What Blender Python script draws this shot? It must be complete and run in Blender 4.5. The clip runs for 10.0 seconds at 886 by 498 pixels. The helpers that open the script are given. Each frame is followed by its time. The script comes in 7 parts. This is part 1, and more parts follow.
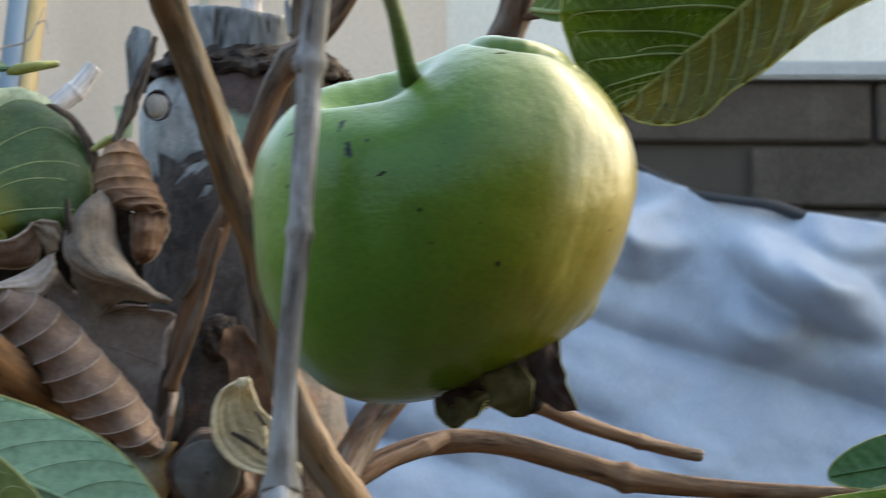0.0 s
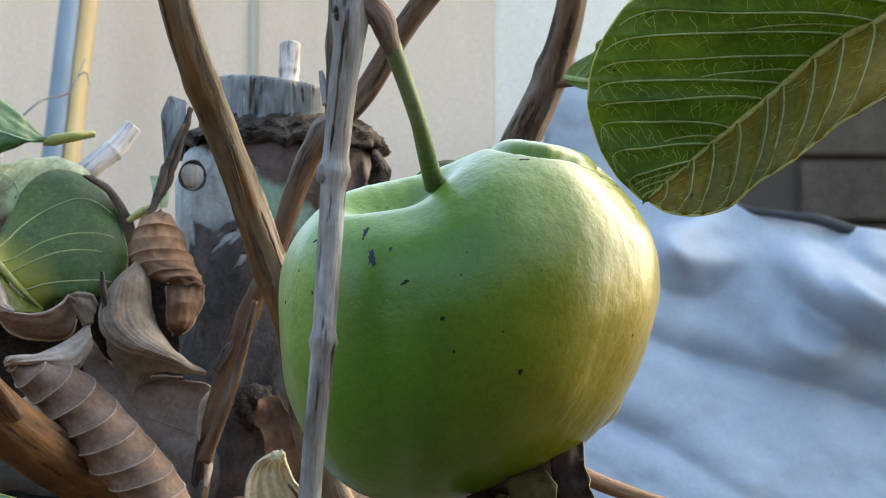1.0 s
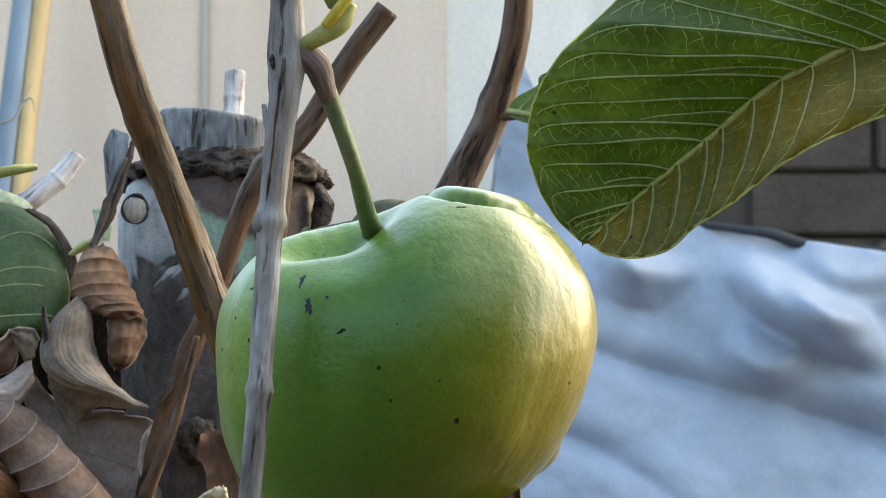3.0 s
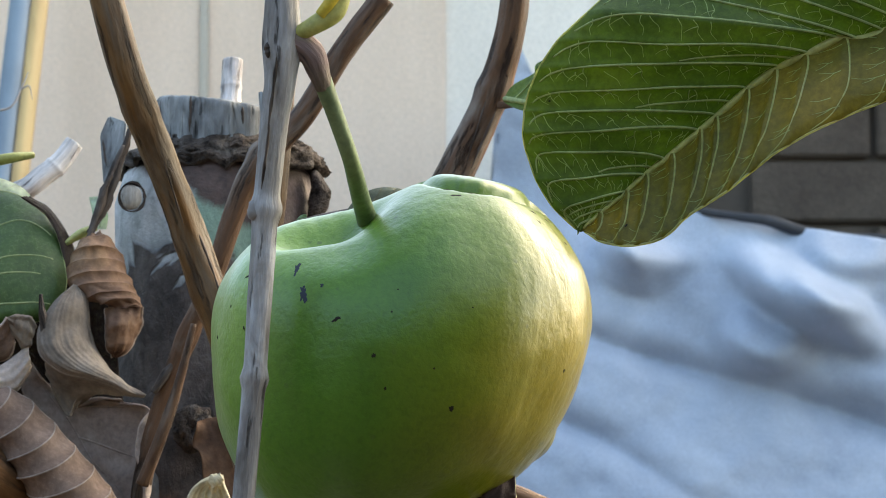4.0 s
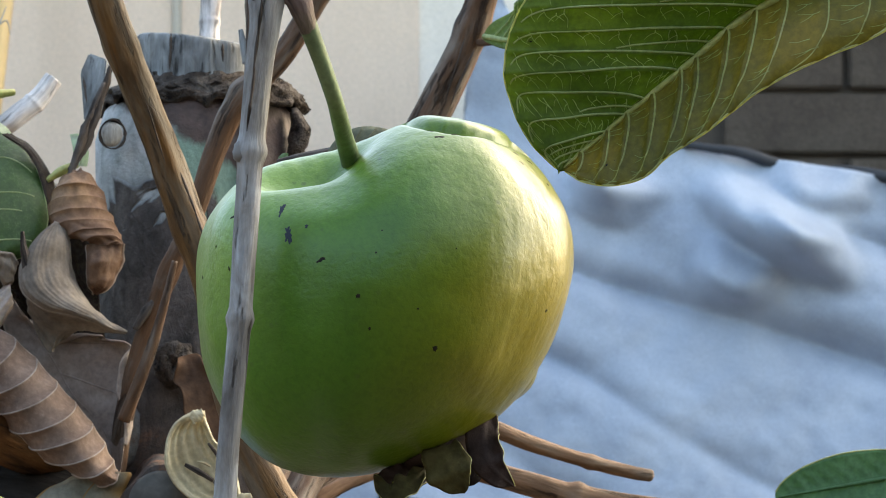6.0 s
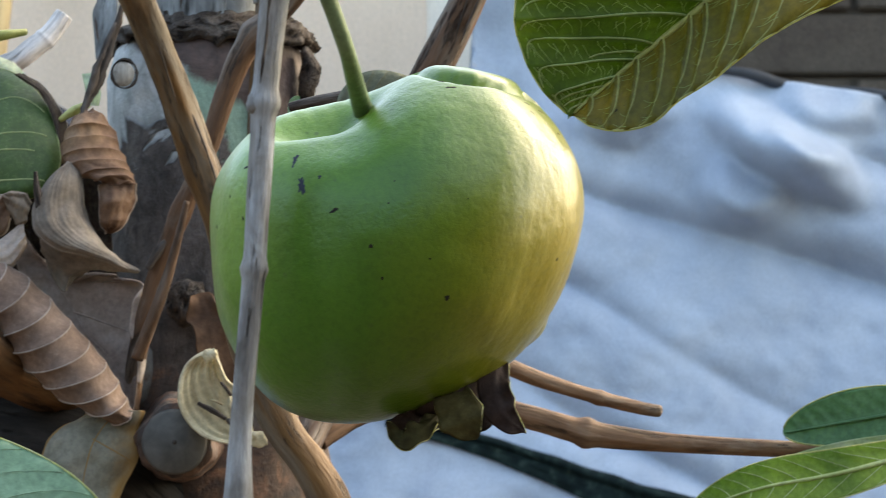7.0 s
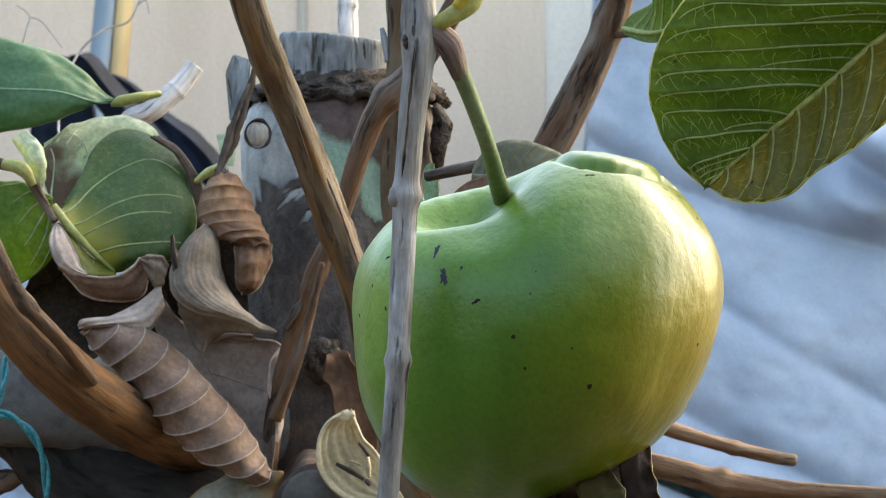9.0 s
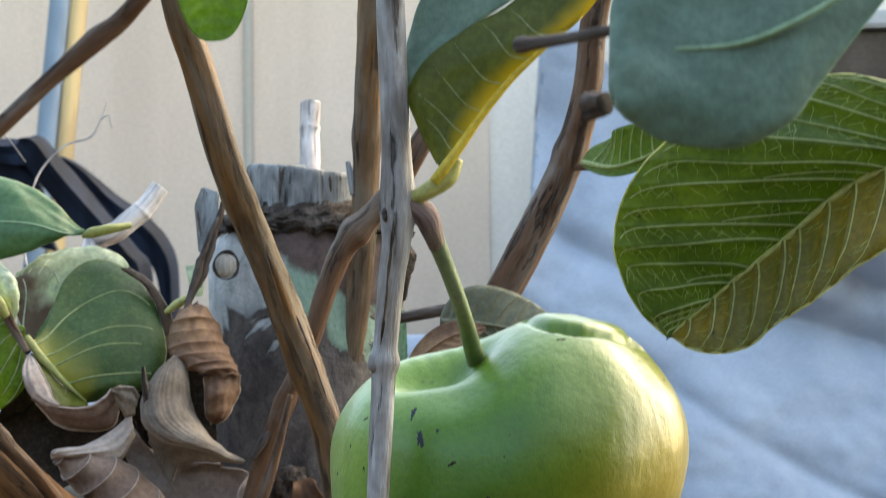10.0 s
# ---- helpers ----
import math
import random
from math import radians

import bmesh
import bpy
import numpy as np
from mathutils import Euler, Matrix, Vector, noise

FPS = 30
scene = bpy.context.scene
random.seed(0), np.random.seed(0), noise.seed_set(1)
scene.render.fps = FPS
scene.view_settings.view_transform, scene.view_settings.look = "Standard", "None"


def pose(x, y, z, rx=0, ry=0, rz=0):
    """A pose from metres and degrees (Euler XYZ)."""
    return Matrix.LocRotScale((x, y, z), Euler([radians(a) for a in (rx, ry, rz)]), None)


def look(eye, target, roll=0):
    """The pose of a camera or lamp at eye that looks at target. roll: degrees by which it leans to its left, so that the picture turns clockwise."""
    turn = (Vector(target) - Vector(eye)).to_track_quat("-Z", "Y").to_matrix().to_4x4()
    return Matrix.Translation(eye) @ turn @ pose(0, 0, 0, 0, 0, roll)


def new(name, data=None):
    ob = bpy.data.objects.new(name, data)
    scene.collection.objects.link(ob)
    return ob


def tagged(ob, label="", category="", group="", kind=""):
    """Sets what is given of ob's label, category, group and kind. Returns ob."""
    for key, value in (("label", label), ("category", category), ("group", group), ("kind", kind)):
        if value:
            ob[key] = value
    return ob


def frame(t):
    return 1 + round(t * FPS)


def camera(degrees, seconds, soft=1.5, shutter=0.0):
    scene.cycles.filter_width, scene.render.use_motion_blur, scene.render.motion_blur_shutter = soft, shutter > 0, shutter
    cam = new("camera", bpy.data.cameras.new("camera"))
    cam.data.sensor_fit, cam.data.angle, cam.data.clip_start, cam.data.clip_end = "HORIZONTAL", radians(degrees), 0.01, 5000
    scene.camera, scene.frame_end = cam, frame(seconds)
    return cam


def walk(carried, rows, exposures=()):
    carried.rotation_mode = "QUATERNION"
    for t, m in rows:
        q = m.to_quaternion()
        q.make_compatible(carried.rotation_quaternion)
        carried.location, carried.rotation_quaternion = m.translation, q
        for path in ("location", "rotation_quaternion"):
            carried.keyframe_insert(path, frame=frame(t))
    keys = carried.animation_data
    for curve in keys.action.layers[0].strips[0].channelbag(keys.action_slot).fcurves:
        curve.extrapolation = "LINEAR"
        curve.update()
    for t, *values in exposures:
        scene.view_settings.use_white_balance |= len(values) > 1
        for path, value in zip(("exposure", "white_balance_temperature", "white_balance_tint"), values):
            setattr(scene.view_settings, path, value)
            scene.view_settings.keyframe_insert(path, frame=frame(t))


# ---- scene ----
cam = camera(17.0, 10.0, soft=0.3, shutter=0.3)
cam.data.dof.use_dof = True
cam.data.dof.focus_distance = 0.78
cam.data.dof.aperture_fstop = 95.0
PATH = [
    (0, (-0.01017, -0.71082, 1.16451), (-0.00827, -0.01385, 1.22955), 0.04),
    (0.1, (-0.01532, -0.70997, 1.16690), (-0.01836, -0.01275, 1.22917), 0.10),
    (0.3, (-0.01463, -0.70666, 1.17570), (-0.02611, -0.00927, 1.23496), 0.35),
    (0.5, (-0.00660, -0.71554, 1.18026), (-0.02115, -0.01839, 1.24162), 0.02),
    (1, (-0.00318, -0.71836, 1.18929), (-0.01382, -0.02144, 1.25398), 0.04),
    (1.5, (-0.00064, -0.71765, 1.19002), (-0.00635, -0.02082, 1.25633), -0.01),
    (2, (0.00152, -0.71976, 1.19436), (-0.00067, -0.02304, 1.26201), -0.00),
    (2.5, (0.00048, -0.71865, 1.19873), (0.00067, -0.02189, 1.26599), 0.01),
    (4, (0.00214, -0.72035, 1.19900), (0.00233, -0.02322, 1.26237), 0.01),
    (4.5, (0.00000, -0.72000, 1.20000), (0.00000, -0.02266, 1.26101), 0.00),
    (5, (-0.00639, -0.71894, 1.19823), (-0.00531, -0.02132, 1.25584), 0.00),
    (5.5, (-0.00568, -0.71930, 1.20130), (-0.00138, -0.02128, 1.25379), 0.06),
    (5.7, (-0.00354, -0.72137, 1.20000), (0.00224, -0.02322, 1.25051), 0.04),
    (6.8, (0.00096, -0.73734, 1.20768), (0.00867, -0.03809, 1.23917), -0.02),
    (7, (-0.00200, -0.73424, 1.20870), (0.00332, -0.03479, 1.23583), -0.08),
    (7.2, (-0.00812, -0.73815, 1.21223), (-0.00937, -0.03853, 1.23510), -0.03),
    (7.5, (-0.01411, -0.73470, 1.21784), (-0.03039, -0.03497, 1.22827), -0.73),
    (8, (-0.00841, -0.73544, 1.22179), (-0.03850, -0.03619, 1.23355), -0.86),
    (8.5, (-0.00934, -0.73790, 1.22726), (-0.03757, -0.03873, 1.24659), -0.93),
    (9, (-0.00738, -0.74089, 1.23187), (-0.02993, -0.04172, 1.25731), -0.74),
    (9.5, (-0.01136, -0.74333, 1.23690), (-0.02914, -0.04437, 1.27056), -0.68),
    (9.8, (-0.01220, -0.75281, 1.24622), (-0.02481, -0.05391, 1.28335), -0.94),
    (10, (-0.01559, -0.76817, 1.25622), (-0.02358, -0.06935, 1.29613), -0.70),
]
walk(cam, [(t, look(eye, target, roll)) for t, eye, target, roll in PATH], exposures=[(0.0, 2.12, 7700, 3), (0.6, 2.32, 7700, 3), (1.5, 2.39, 7700, 3), (4.0, 2.40, 7700, 3), (6.8, 2.46, 7950, 3), (10.0, 2.52, 7950, 3)])

# ---- world and light: open shade under a bright sky, soft light from behind on the right ----
world = bpy.data.worlds.new("sky")
scene.world = world
world.use_nodes = True
wn = world.node_tree
sky = wn.nodes.new("ShaderNodeTexSky")
sky.sky_type = "NISHITA"
sky.sun_disc = False
sky.dust_density = 2.6
sky.sun_elevation = radians(38)
sky.sun_rotation = radians(54)
bg = wn.nodes["Background"]
bg.inputs["Strength"].default_value = 0.15
wn.links.new(sky.outputs[0], bg.inputs["Color"])

sun_data = bpy.data.lights.new("sun", "SUN")
sun_data.energy = 0.06
sun_data.angle = radians(65)
sun_data.color = (1.0, 0.97, 0.93)
sun = new("sun", sun_data)
sun.matrix_world = look((1.27, 0.925, 2.43), (0, 0, 1.2))


# ---- small tools ----
def thing(name, label, category, base, group="", kind=""):
    ob = new(name)
    ob.empty_display_size = 0.01
    ob.location = base
    bpy.context.view_layer.update()
    return tagged(ob, label, category, group, kind)


def part(name, bm, material, parent=None, label="", smooth=True):
    """Links a bmesh as one mesh object; under a thing or a part where one is given."""
    me = bpy.data.meshes.new(name)
    bmesh.ops.recalc_face_normals(bm, faces=bm.faces)
    bm.to_mesh(me)
    bm.free()
    for p in me.polygons:
        p.use_smooth = smooth
    me.materials.append(material)
    ob = new(name, me)
    if parent is not None:
        ob.parent = parent
        if parent.type == "EMPTY":
            ob.matrix_parent_inverse = Matrix.Translation(parent.location).inverted()
    if label:
        ob["label"] = label
    return ob


def spline(points, count, values=()):
    """Catmull-Rom through points, with values carried along; count samples."""
    pts = [Vector(p) for p in points]
    ext = [pts[0] * 2 - pts[1]] + pts + [pts[-1] * 2 - pts[-2]]
    out, vals = [], []
    n = len(pts) - 1
    for k in range(count):
        u = k / (count - 1) * n
        i = min(int(u), n - 1)
        f = u - i
        a, b, c, d = ext[i], ext[i + 1], ext[i + 2], ext[i + 3]
        out.append(0.5 * (2 * b + (c - a) * f + (2 * a - 5 * b + 4 * c - d) * f * f + (3 * b - a - 3 * c + d) * f ** 3))
        if values:
            vals.append(values[i] * (1 - f) + values[i + 1] * f)
    return (out, vals) if values else out


def frames_along(line):
    """Tangent and two cross directions at each point of a line."""
    out = []
    ref = Vector((0.13, -1, 0.21))
    for i, p in enumerate(line):
        t = (line[min(i + 1, len(line) - 1)] - line[max(i - 1, 0)]).normalized()
        a = ref - t * ref.dot(t)
        a.normalize()
        b = t.cross(a)
        ref = a
        out.append((t, a, b))
    return out


def tube(points, radii, count=40, sides=14, lump=0.06, ridge=0.05, nodes=(), seed=0, tip=0.0, bm=None):
    """A stem: rings along a line, uneven, ridged along its length, with swollen nodes at (place 0..1, amount, reach)."""
    bm = bm or bmesh.new()
    grain = bm.verts.layers.float_vector.get("grain") or bm.verts.layers.float_vector.new("grain")
    line, rad = spline(points, count, list(radii))
    rings = []
    run = seed * 0.37
    for i, (p, (t, a, b)) in enumerate(zip(line, frames_along(line))):
        u = i / (count - 1)
        r0 = rad[i]
        run += (p - line[max(i - 1, 0)]).length
        for s, amount, reach in nodes:
            r0 *= 1 + amount * math.exp(-((u - s) / reach) ** 2)
        if tip and u > 1 - tip:
            r0 *= math.sqrt(max(1 - ((u - 1 + tip) / tip) ** 2, 0.02))
        ring = []
        for k in range(sides):
            ang = 2 * math.pi * k / sides
            q = Vector((math.cos(ang) * 1.3, math.sin(ang) * 1.3, u * count * 0.05 + seed * 7.3))
            q2 = Vector((math.cos(ang) * 3.2, math.sin(ang) * 3.2, u * count * 0.035 + seed * 3.1))
            q3 = Vector((math.cos(ang) * 2.1, math.sin(ang) * 2.1, u * count * 0.22 + seed))
            r = r0 * (1 + lump * noise.noise(q) + ridge * noise.noise(q2) + 0.5 * lump * noise.noise(q3))
            v = bm.verts.new(p + (a * math.cos(ang) + b * math.sin(ang)) * r)
            v[grain] = (rad[i] * math.cos(ang), rad[i] * math.sin(ang), run)
            ring.append(v)
        rings.append(ring)
    for r1, r2 in zip(rings, rings[1:]):
        for k in range(sides):
            bm.faces.new((r1[k], r1[(k + 1) % sides], r2[(k + 1) % sides], r2[k]))
    for ring, p in ((rings[0], line[0]), (rings[-1], line[-1])):
        c = bm.verts.new(p)
        c[grain] = ring[0][grain] * 0.5
        for k in range(sides):
            bm.faces.new((ring[k], ring[(k + 1) % sides], c))
    return bm


def bevel_box(size, at=(0, 0, 0), bevel=0.004, turn=None, bm=None):
    bm = bm or bmesh.new()
    m = Matrix.Translation(at) @ (turn or Matrix.Identity(4)) @ Matrix.Diagonal((*size, 1))
    r = bmesh.ops.create_cube(bm, size=1, matrix=m)
    bmesh.ops.bevel(bm, geom=[e for e in bm.edges if e.verts[0] in r["verts"]], offset=bevel, segments=2, affect="EDGES")
    return bm


# ---- materials ----
def material(name):
    m = bpy.data.materials.new(name)
    m.use_nodes = True
    return m, m.node_tree, m.node_tree.nodes["Principled BSDF"]


def coords(nt, scale=(1, 1, 1), uv=False):
    tc = nt.nodes.new("ShaderNodeTexCoord")
    mp = nt.nodes.new("ShaderNodeMapping")
    mp.inputs["Scale"].default_value = scale
    nt.links.new(tc.outputs["UV" if uv else "Object"], mp.inputs["Vector"])
    return mp.outputs["Vector"]


def noise_tex(nt, vec, scale, detail=6.0, rough=0.55, distortion=0.0):
    n = nt.nodes.new("ShaderNodeTexNoise")
    n.inputs["Scale"].default_value = scale
    n.inputs["Detail"].default_value = detail
    n.inputs["Roughness"].default_value = rough
    n.inputs["Distortion"].default_value = distortion
    nt.links.new(vec, n.inputs["Vector"])
    return n.outputs["Fac"]


def ramp(nt, fac, stops):
    r = nt.nodes.new("ShaderNodeValToRGB")
    el = r.color_ramp.elements
    while len(el) < len(stops):
        el.new(0.5)
    for e, (p, c) in zip(el, stops):
        e.position = p
        e.color = (*c, 1) if len(c) == 3 else c
    nt.links.new(fac, r.inputs["Fac"])
    return r.outputs["Color"]


def grey(lo, hi):
    return [(lo, (0, 0, 0)), (hi, (1, 1, 1))]


def mix(nt, fac, a, b, mode="MIX"):
    m = nt.nodes.new("ShaderNodeMixRGB")
    m.blend_type = mode
    for key, v in (("Fac", fac), ("Color1", a), ("Color2", b)):
        if isinstance(v, (int, float)):
            m.inputs[key].default_value = v
        elif isinstance(v, tuple):
            m.inputs[key].default_value = (*v, 1)
        else:
            nt.links.new(v, m.inputs[key])
    return m.outputs["Color"]


def calc(nt, op, a, b=0.0):
    m = nt.nodes.new("ShaderNodeMath")
    m.operation = op
    for i, v in enumerate((a, b)):
        if isinstance(v, (int, float)):
            m.inputs[i].default_value = v
        else:
            nt.links.new(v, m.inputs[i])
    return m.outputs[0]


def bump(nt, bsdf, height, strength, distance=0.001):
    b = nt.nodes.new("ShaderNodeBump")
    b.inputs["Strength"].default_value = strength
    b.inputs["Distance"].default_value = distance
    nt.links.new(height, b.inputs["Height"])
    nt.links.new(b.outputs["Normal"], bsdf.inputs["Normal"])


def grain_coords(nt, scale):
    """Coordinates that follow a stem: across it and along its length."""
    at = nt.nodes.new("ShaderNodeAttribute")
    at.attribute_name = "grain"
    mp = nt.nodes.new("ShaderNodeMapping")
    mp.inputs["Scale"].default_value = scale
    nt.links.new(at.outputs["Vector"], mp.inputs["Vector"])
    return mp.outputs["Vector"]


def wood(name, dark, base, pale, stretch=(420, 420, 45), rough=0.72, pale_at=0.60, along=True, relief=0.0018, flake=(150, 150, 60)):
    """Weathered bark: streaks along the grain, fine dark splits, paler worn and darker stained patches."""
    m, nt, b = material(name)
    where = grain_coords if along else coords
    grain = noise_tex(nt, where(nt, stretch), 1.0, 8, 0.62)
    fibre = noise_tex(nt, where(nt, tuple(v * 2.6 for v in stretch)), 1.0, 5, 0.6)
    patch = noise_tex(nt, where(nt, flake), 1.0, 5, 0.6, 0.5)
    stain = noise_tex(nt, where(nt, (90, 90, 38)), 1.0, 4, 0.6, 0.3)
    c = ramp(nt, grain, [(0.32, dark), (0.47, base), (0.68, tuple(min(1, v * 1.35) for v in base))])
    c = mix(nt, ramp(nt, patch, grey(pale_at - 0.10, pale_at + 0.10)), c, pale)
    c = mix(nt, 0.7, c, ramp(nt, stain, [(0.34, (0.42, 0.38, 0.36)), (0.52, (1, 1, 1)), (0.72, (1.18, 1.14, 1.08))]), "MULTIPLY")
    c = mix(nt, 0.32, c, ramp(nt, fibre, [(0.34, (0.45, 0.42, 0.40)), (0.62, (1.2, 1.17, 1.13))]), "MULTIPLY")
    split = ramp(nt, grain, [(0.375, (1, 1, 1)), (0.395, (0.22, 0.18, 0.16)), (0.415, (1, 1, 1))])
    c = mix(nt, 0.4, c, split, "MULTIPLY")
    nt.links.new(c, b.inputs["Base Color"])
    b.inputs["Roughness"].default_value = rough
    b.inputs["Specular IOR Level"].default_value = 0.22
    bump(nt, b, mix(nt, 1.0, mix(nt, 0.35, grain, fibre), split, "MULTIPLY"), 1.0, relief)
    return m


M_STEM = wood("grey_stem_bark", (0.067, 0.058, 0.052), (0.237, 0.229, 0.222), (0.407, 0.422, 0.444), stretch=(300, 300, 34), pale_at=0.54, relief=0.0016)
M_STUBBED = wood("bluish_sawn_wood", (0.025, 0.025, 0.025), (0.17, 0.182, 0.19), (0.31, 0.335, 0.35), stretch=(300, 300, 24), pale_at=0.52, along=False, relief=0.0012)
M_BROWN = wood("brown_branch_bark", (0.030, 0.017, 0.009), (0.150, 0.078, 0.029), (0.165, 0.128, 0.092), stretch=(250, 250, 34), rough=0.5, pale_at=0.52, relief=0.0016, flake=(110, 110, 20))
M_RED = wood("reddish_branch_bark", (0.026, 0.015, 0.010), (0.118, 0.065, 0.038), (0.20, 0.165, 0.138), stretch=(250, 250, 36), rough=0.58, pale_at=0.56, relief=0.0016, flake=(120, 120, 24))
M_ORANGE = wood("orange_bark", (0.030, 0.015, 0.008), (0.155, 0.076, 0.031), (0.085, 0.048, 0.027), stretch=(210, 210, 34), pale_at=0.56, relief=0.0012, flake=(120, 120, 22))
M_TWIG = wood("twig_bark", (0.055, 0.030, 0.018), (0.185, 0.105, 0.060), (0.29, 0.215, 0.15), stretch=(300, 300, 34), rough=0.6, relief=0.0012, flake=(140, 140, 30))
M_WHITE = wood("bleached_twig", (0.42, 0.38, 0.36), (0.66, 0.62, 0.61), (0.74, 0.72, 0.71))
M_DARK = wood("dark_dead_twig", (0.025, 0.02, 0.018), (0.075, 0.06, 0.052), (0.14, 0.12, 0.11))
M_COLLAR = wood("rough_dark_bark", (0.014, 0.011, 0.010), (0.085, 0.068, 0.058), (0.20, 0.175, 0.155), stretch=(330, 330, 300), rough=0.9, along=False, relief=0.005)
M_HAZE_TWIG = wood("grey_dead_shoot", (0.16, 0.15, 0.15), (0.26, 0.25, 0.25), (0.36, 0.35, 0.35))


def trunk_material(name="flaking_guava_bark", level=1.285, tone=1.0):
    """Guava bark: smooth mint and pale grey skin, bared where brown plates have flaked off."""
    m, nt, b = material(name)
    tc = nt.nodes.new("ShaderNodeTexCoord")
    sep = nt.nodes.new("ShaderNodeSeparateXYZ")
    nt.links.new(tc.outputs["Object"], sep.inputs[0])
    big = noise_tex(nt, coords(nt, (1, 1, 0.7)), 38, 4, 0.55, 0.9)
    mid = noise_tex(nt, coords(nt, (1, 1, 0.8)), 90, 5, 0.6, 0.7)
    fine = noise_tex(nt, coords(nt), 520, 6, 0.65)
    # mint on one flank of the upper trunk, greyish white on the other
    flank = ramp(nt, calc(nt, "ADD", calc(nt, "MULTIPLY", calc(nt, "ADD", sep.outputs["X"], 0.092), 22), mid), grey(0.42, 0.60))
    skin = mix(nt, flank, ramp(nt, mid, [(0.36, (0.30, 0.32, 0.32)), (0.5, (0.44, 0.46, 0.47)), (0.66, (0.58, 0.59, 0.60))]),
               ramp(nt, mid, [(0.36, (0.17, 0.27, 0.21)), (0.55, (0.25, 0.37, 0.29)), (0.7, (0.30, 0.40, 0.33))]))
    plate = ramp(nt, mid, [(0.3, (0.04, 0.031, 0.028)), (0.50, (0.10, 0.083, 0.076)), (0.66, (0.15, 0.128, 0.12)), (0.8, (0.20, 0.15, 0.125))])
    # plates cling more and more further down
    cling = calc(nt, "ADD", big, calc(nt, "MULTIPLY", calc(nt, "SUBTRACT", level, sep.outputs["Z"]), 11.0))
    flake = ramp(nt, cling, grey(0.485, 0.515))
    c = mix(nt, flake, skin, plate)
    # hollow shade under the collar on one flank, painted as dark reddish bark
    under = calc(nt, "ADD", calc(nt, "MULTIPLY", calc(nt, "SUBTRACT", sep.outputs["Z"], 1.3150), 45), calc(nt, "MULTIPLY", calc(nt, "SUBTRACT", sep.outputs["X"], -0.0888), 25))
    under = ramp(nt, calc(nt, "ADD", under, mid), grey(0.45, 0.62))
    c = mix(nt, under, c, ramp(nt, mid, [(0.35, (0.045, 0.028, 0.024)), (0.55, (0.095, 0.06, 0.05)), (0.7, (0.14, 0.10, 0.085))]))
    # reddish bark towards the foot, with the shading there put into its dark tones
    foot_bark = ramp(nt, calc(nt, "ADD", calc(nt, "MULTIPLY", calc(nt, "SUBTRACT", 1.205, sep.outputs["Z"]), 14), mid), grey(0.45, 0.75))
    c = mix(nt, foot_bark, c, ramp(nt, mid, [(0.35, (0.022, 0.012, 0.008)), (0.52, (0.075, 0.038, 0.024)), (0.70, (0.22, 0.105, 0.055))]))
    c = mix(nt, 1.0, c, (tone, tone, tone), "MULTIPLY")
    edge = ramp(nt, cling, [(0.455, (1, 1, 1)), (0.487, (0.40, 0.36, 0.34)), (0.53, (1, 1, 1))])
    c = mix(nt, 0.5, c, edge, "MULTIPLY")
    c = mix(nt, 0.35, c, ramp(nt, fine, [(0.3, (0.6, 0.6, 0.6)), (0.6, (1.1, 1.1, 1.1))]), "MULTIPLY")
    b.inputs["Roughness"].default_value = 0.72
    rough = noise_tex(nt, coords(nt, (1, 1, 0.5)), 210, 6, 0.7, 1.2)
    c = mix(nt, calc(nt, "MULTIPLY", flake, 0.75), c, mix(nt, 1.0, c, ramp(nt, rough, [(0.34, (0.5, 0.47, 0.45)), (0.5, (1, 1, 1)), (0.7, (1.2, 1.15, 1.1))]), "MULTIPLY"))
    nt.links.new(c, b.inputs["Base Color"])
    bump(nt, b, mix(nt, 0.3, mix(nt, 0.5, flake, mix(nt, 1.0, flake, rough, "MULTIPLY")), fine), 1.0, 0.0022)
    return m


M_TRUNK = trunk_material()
# The trunk's grey bark toned down: the fork's shade is in the colour.
M_LIMB = trunk_material("shade_toned_limb_bark", 1.15, 0.32)


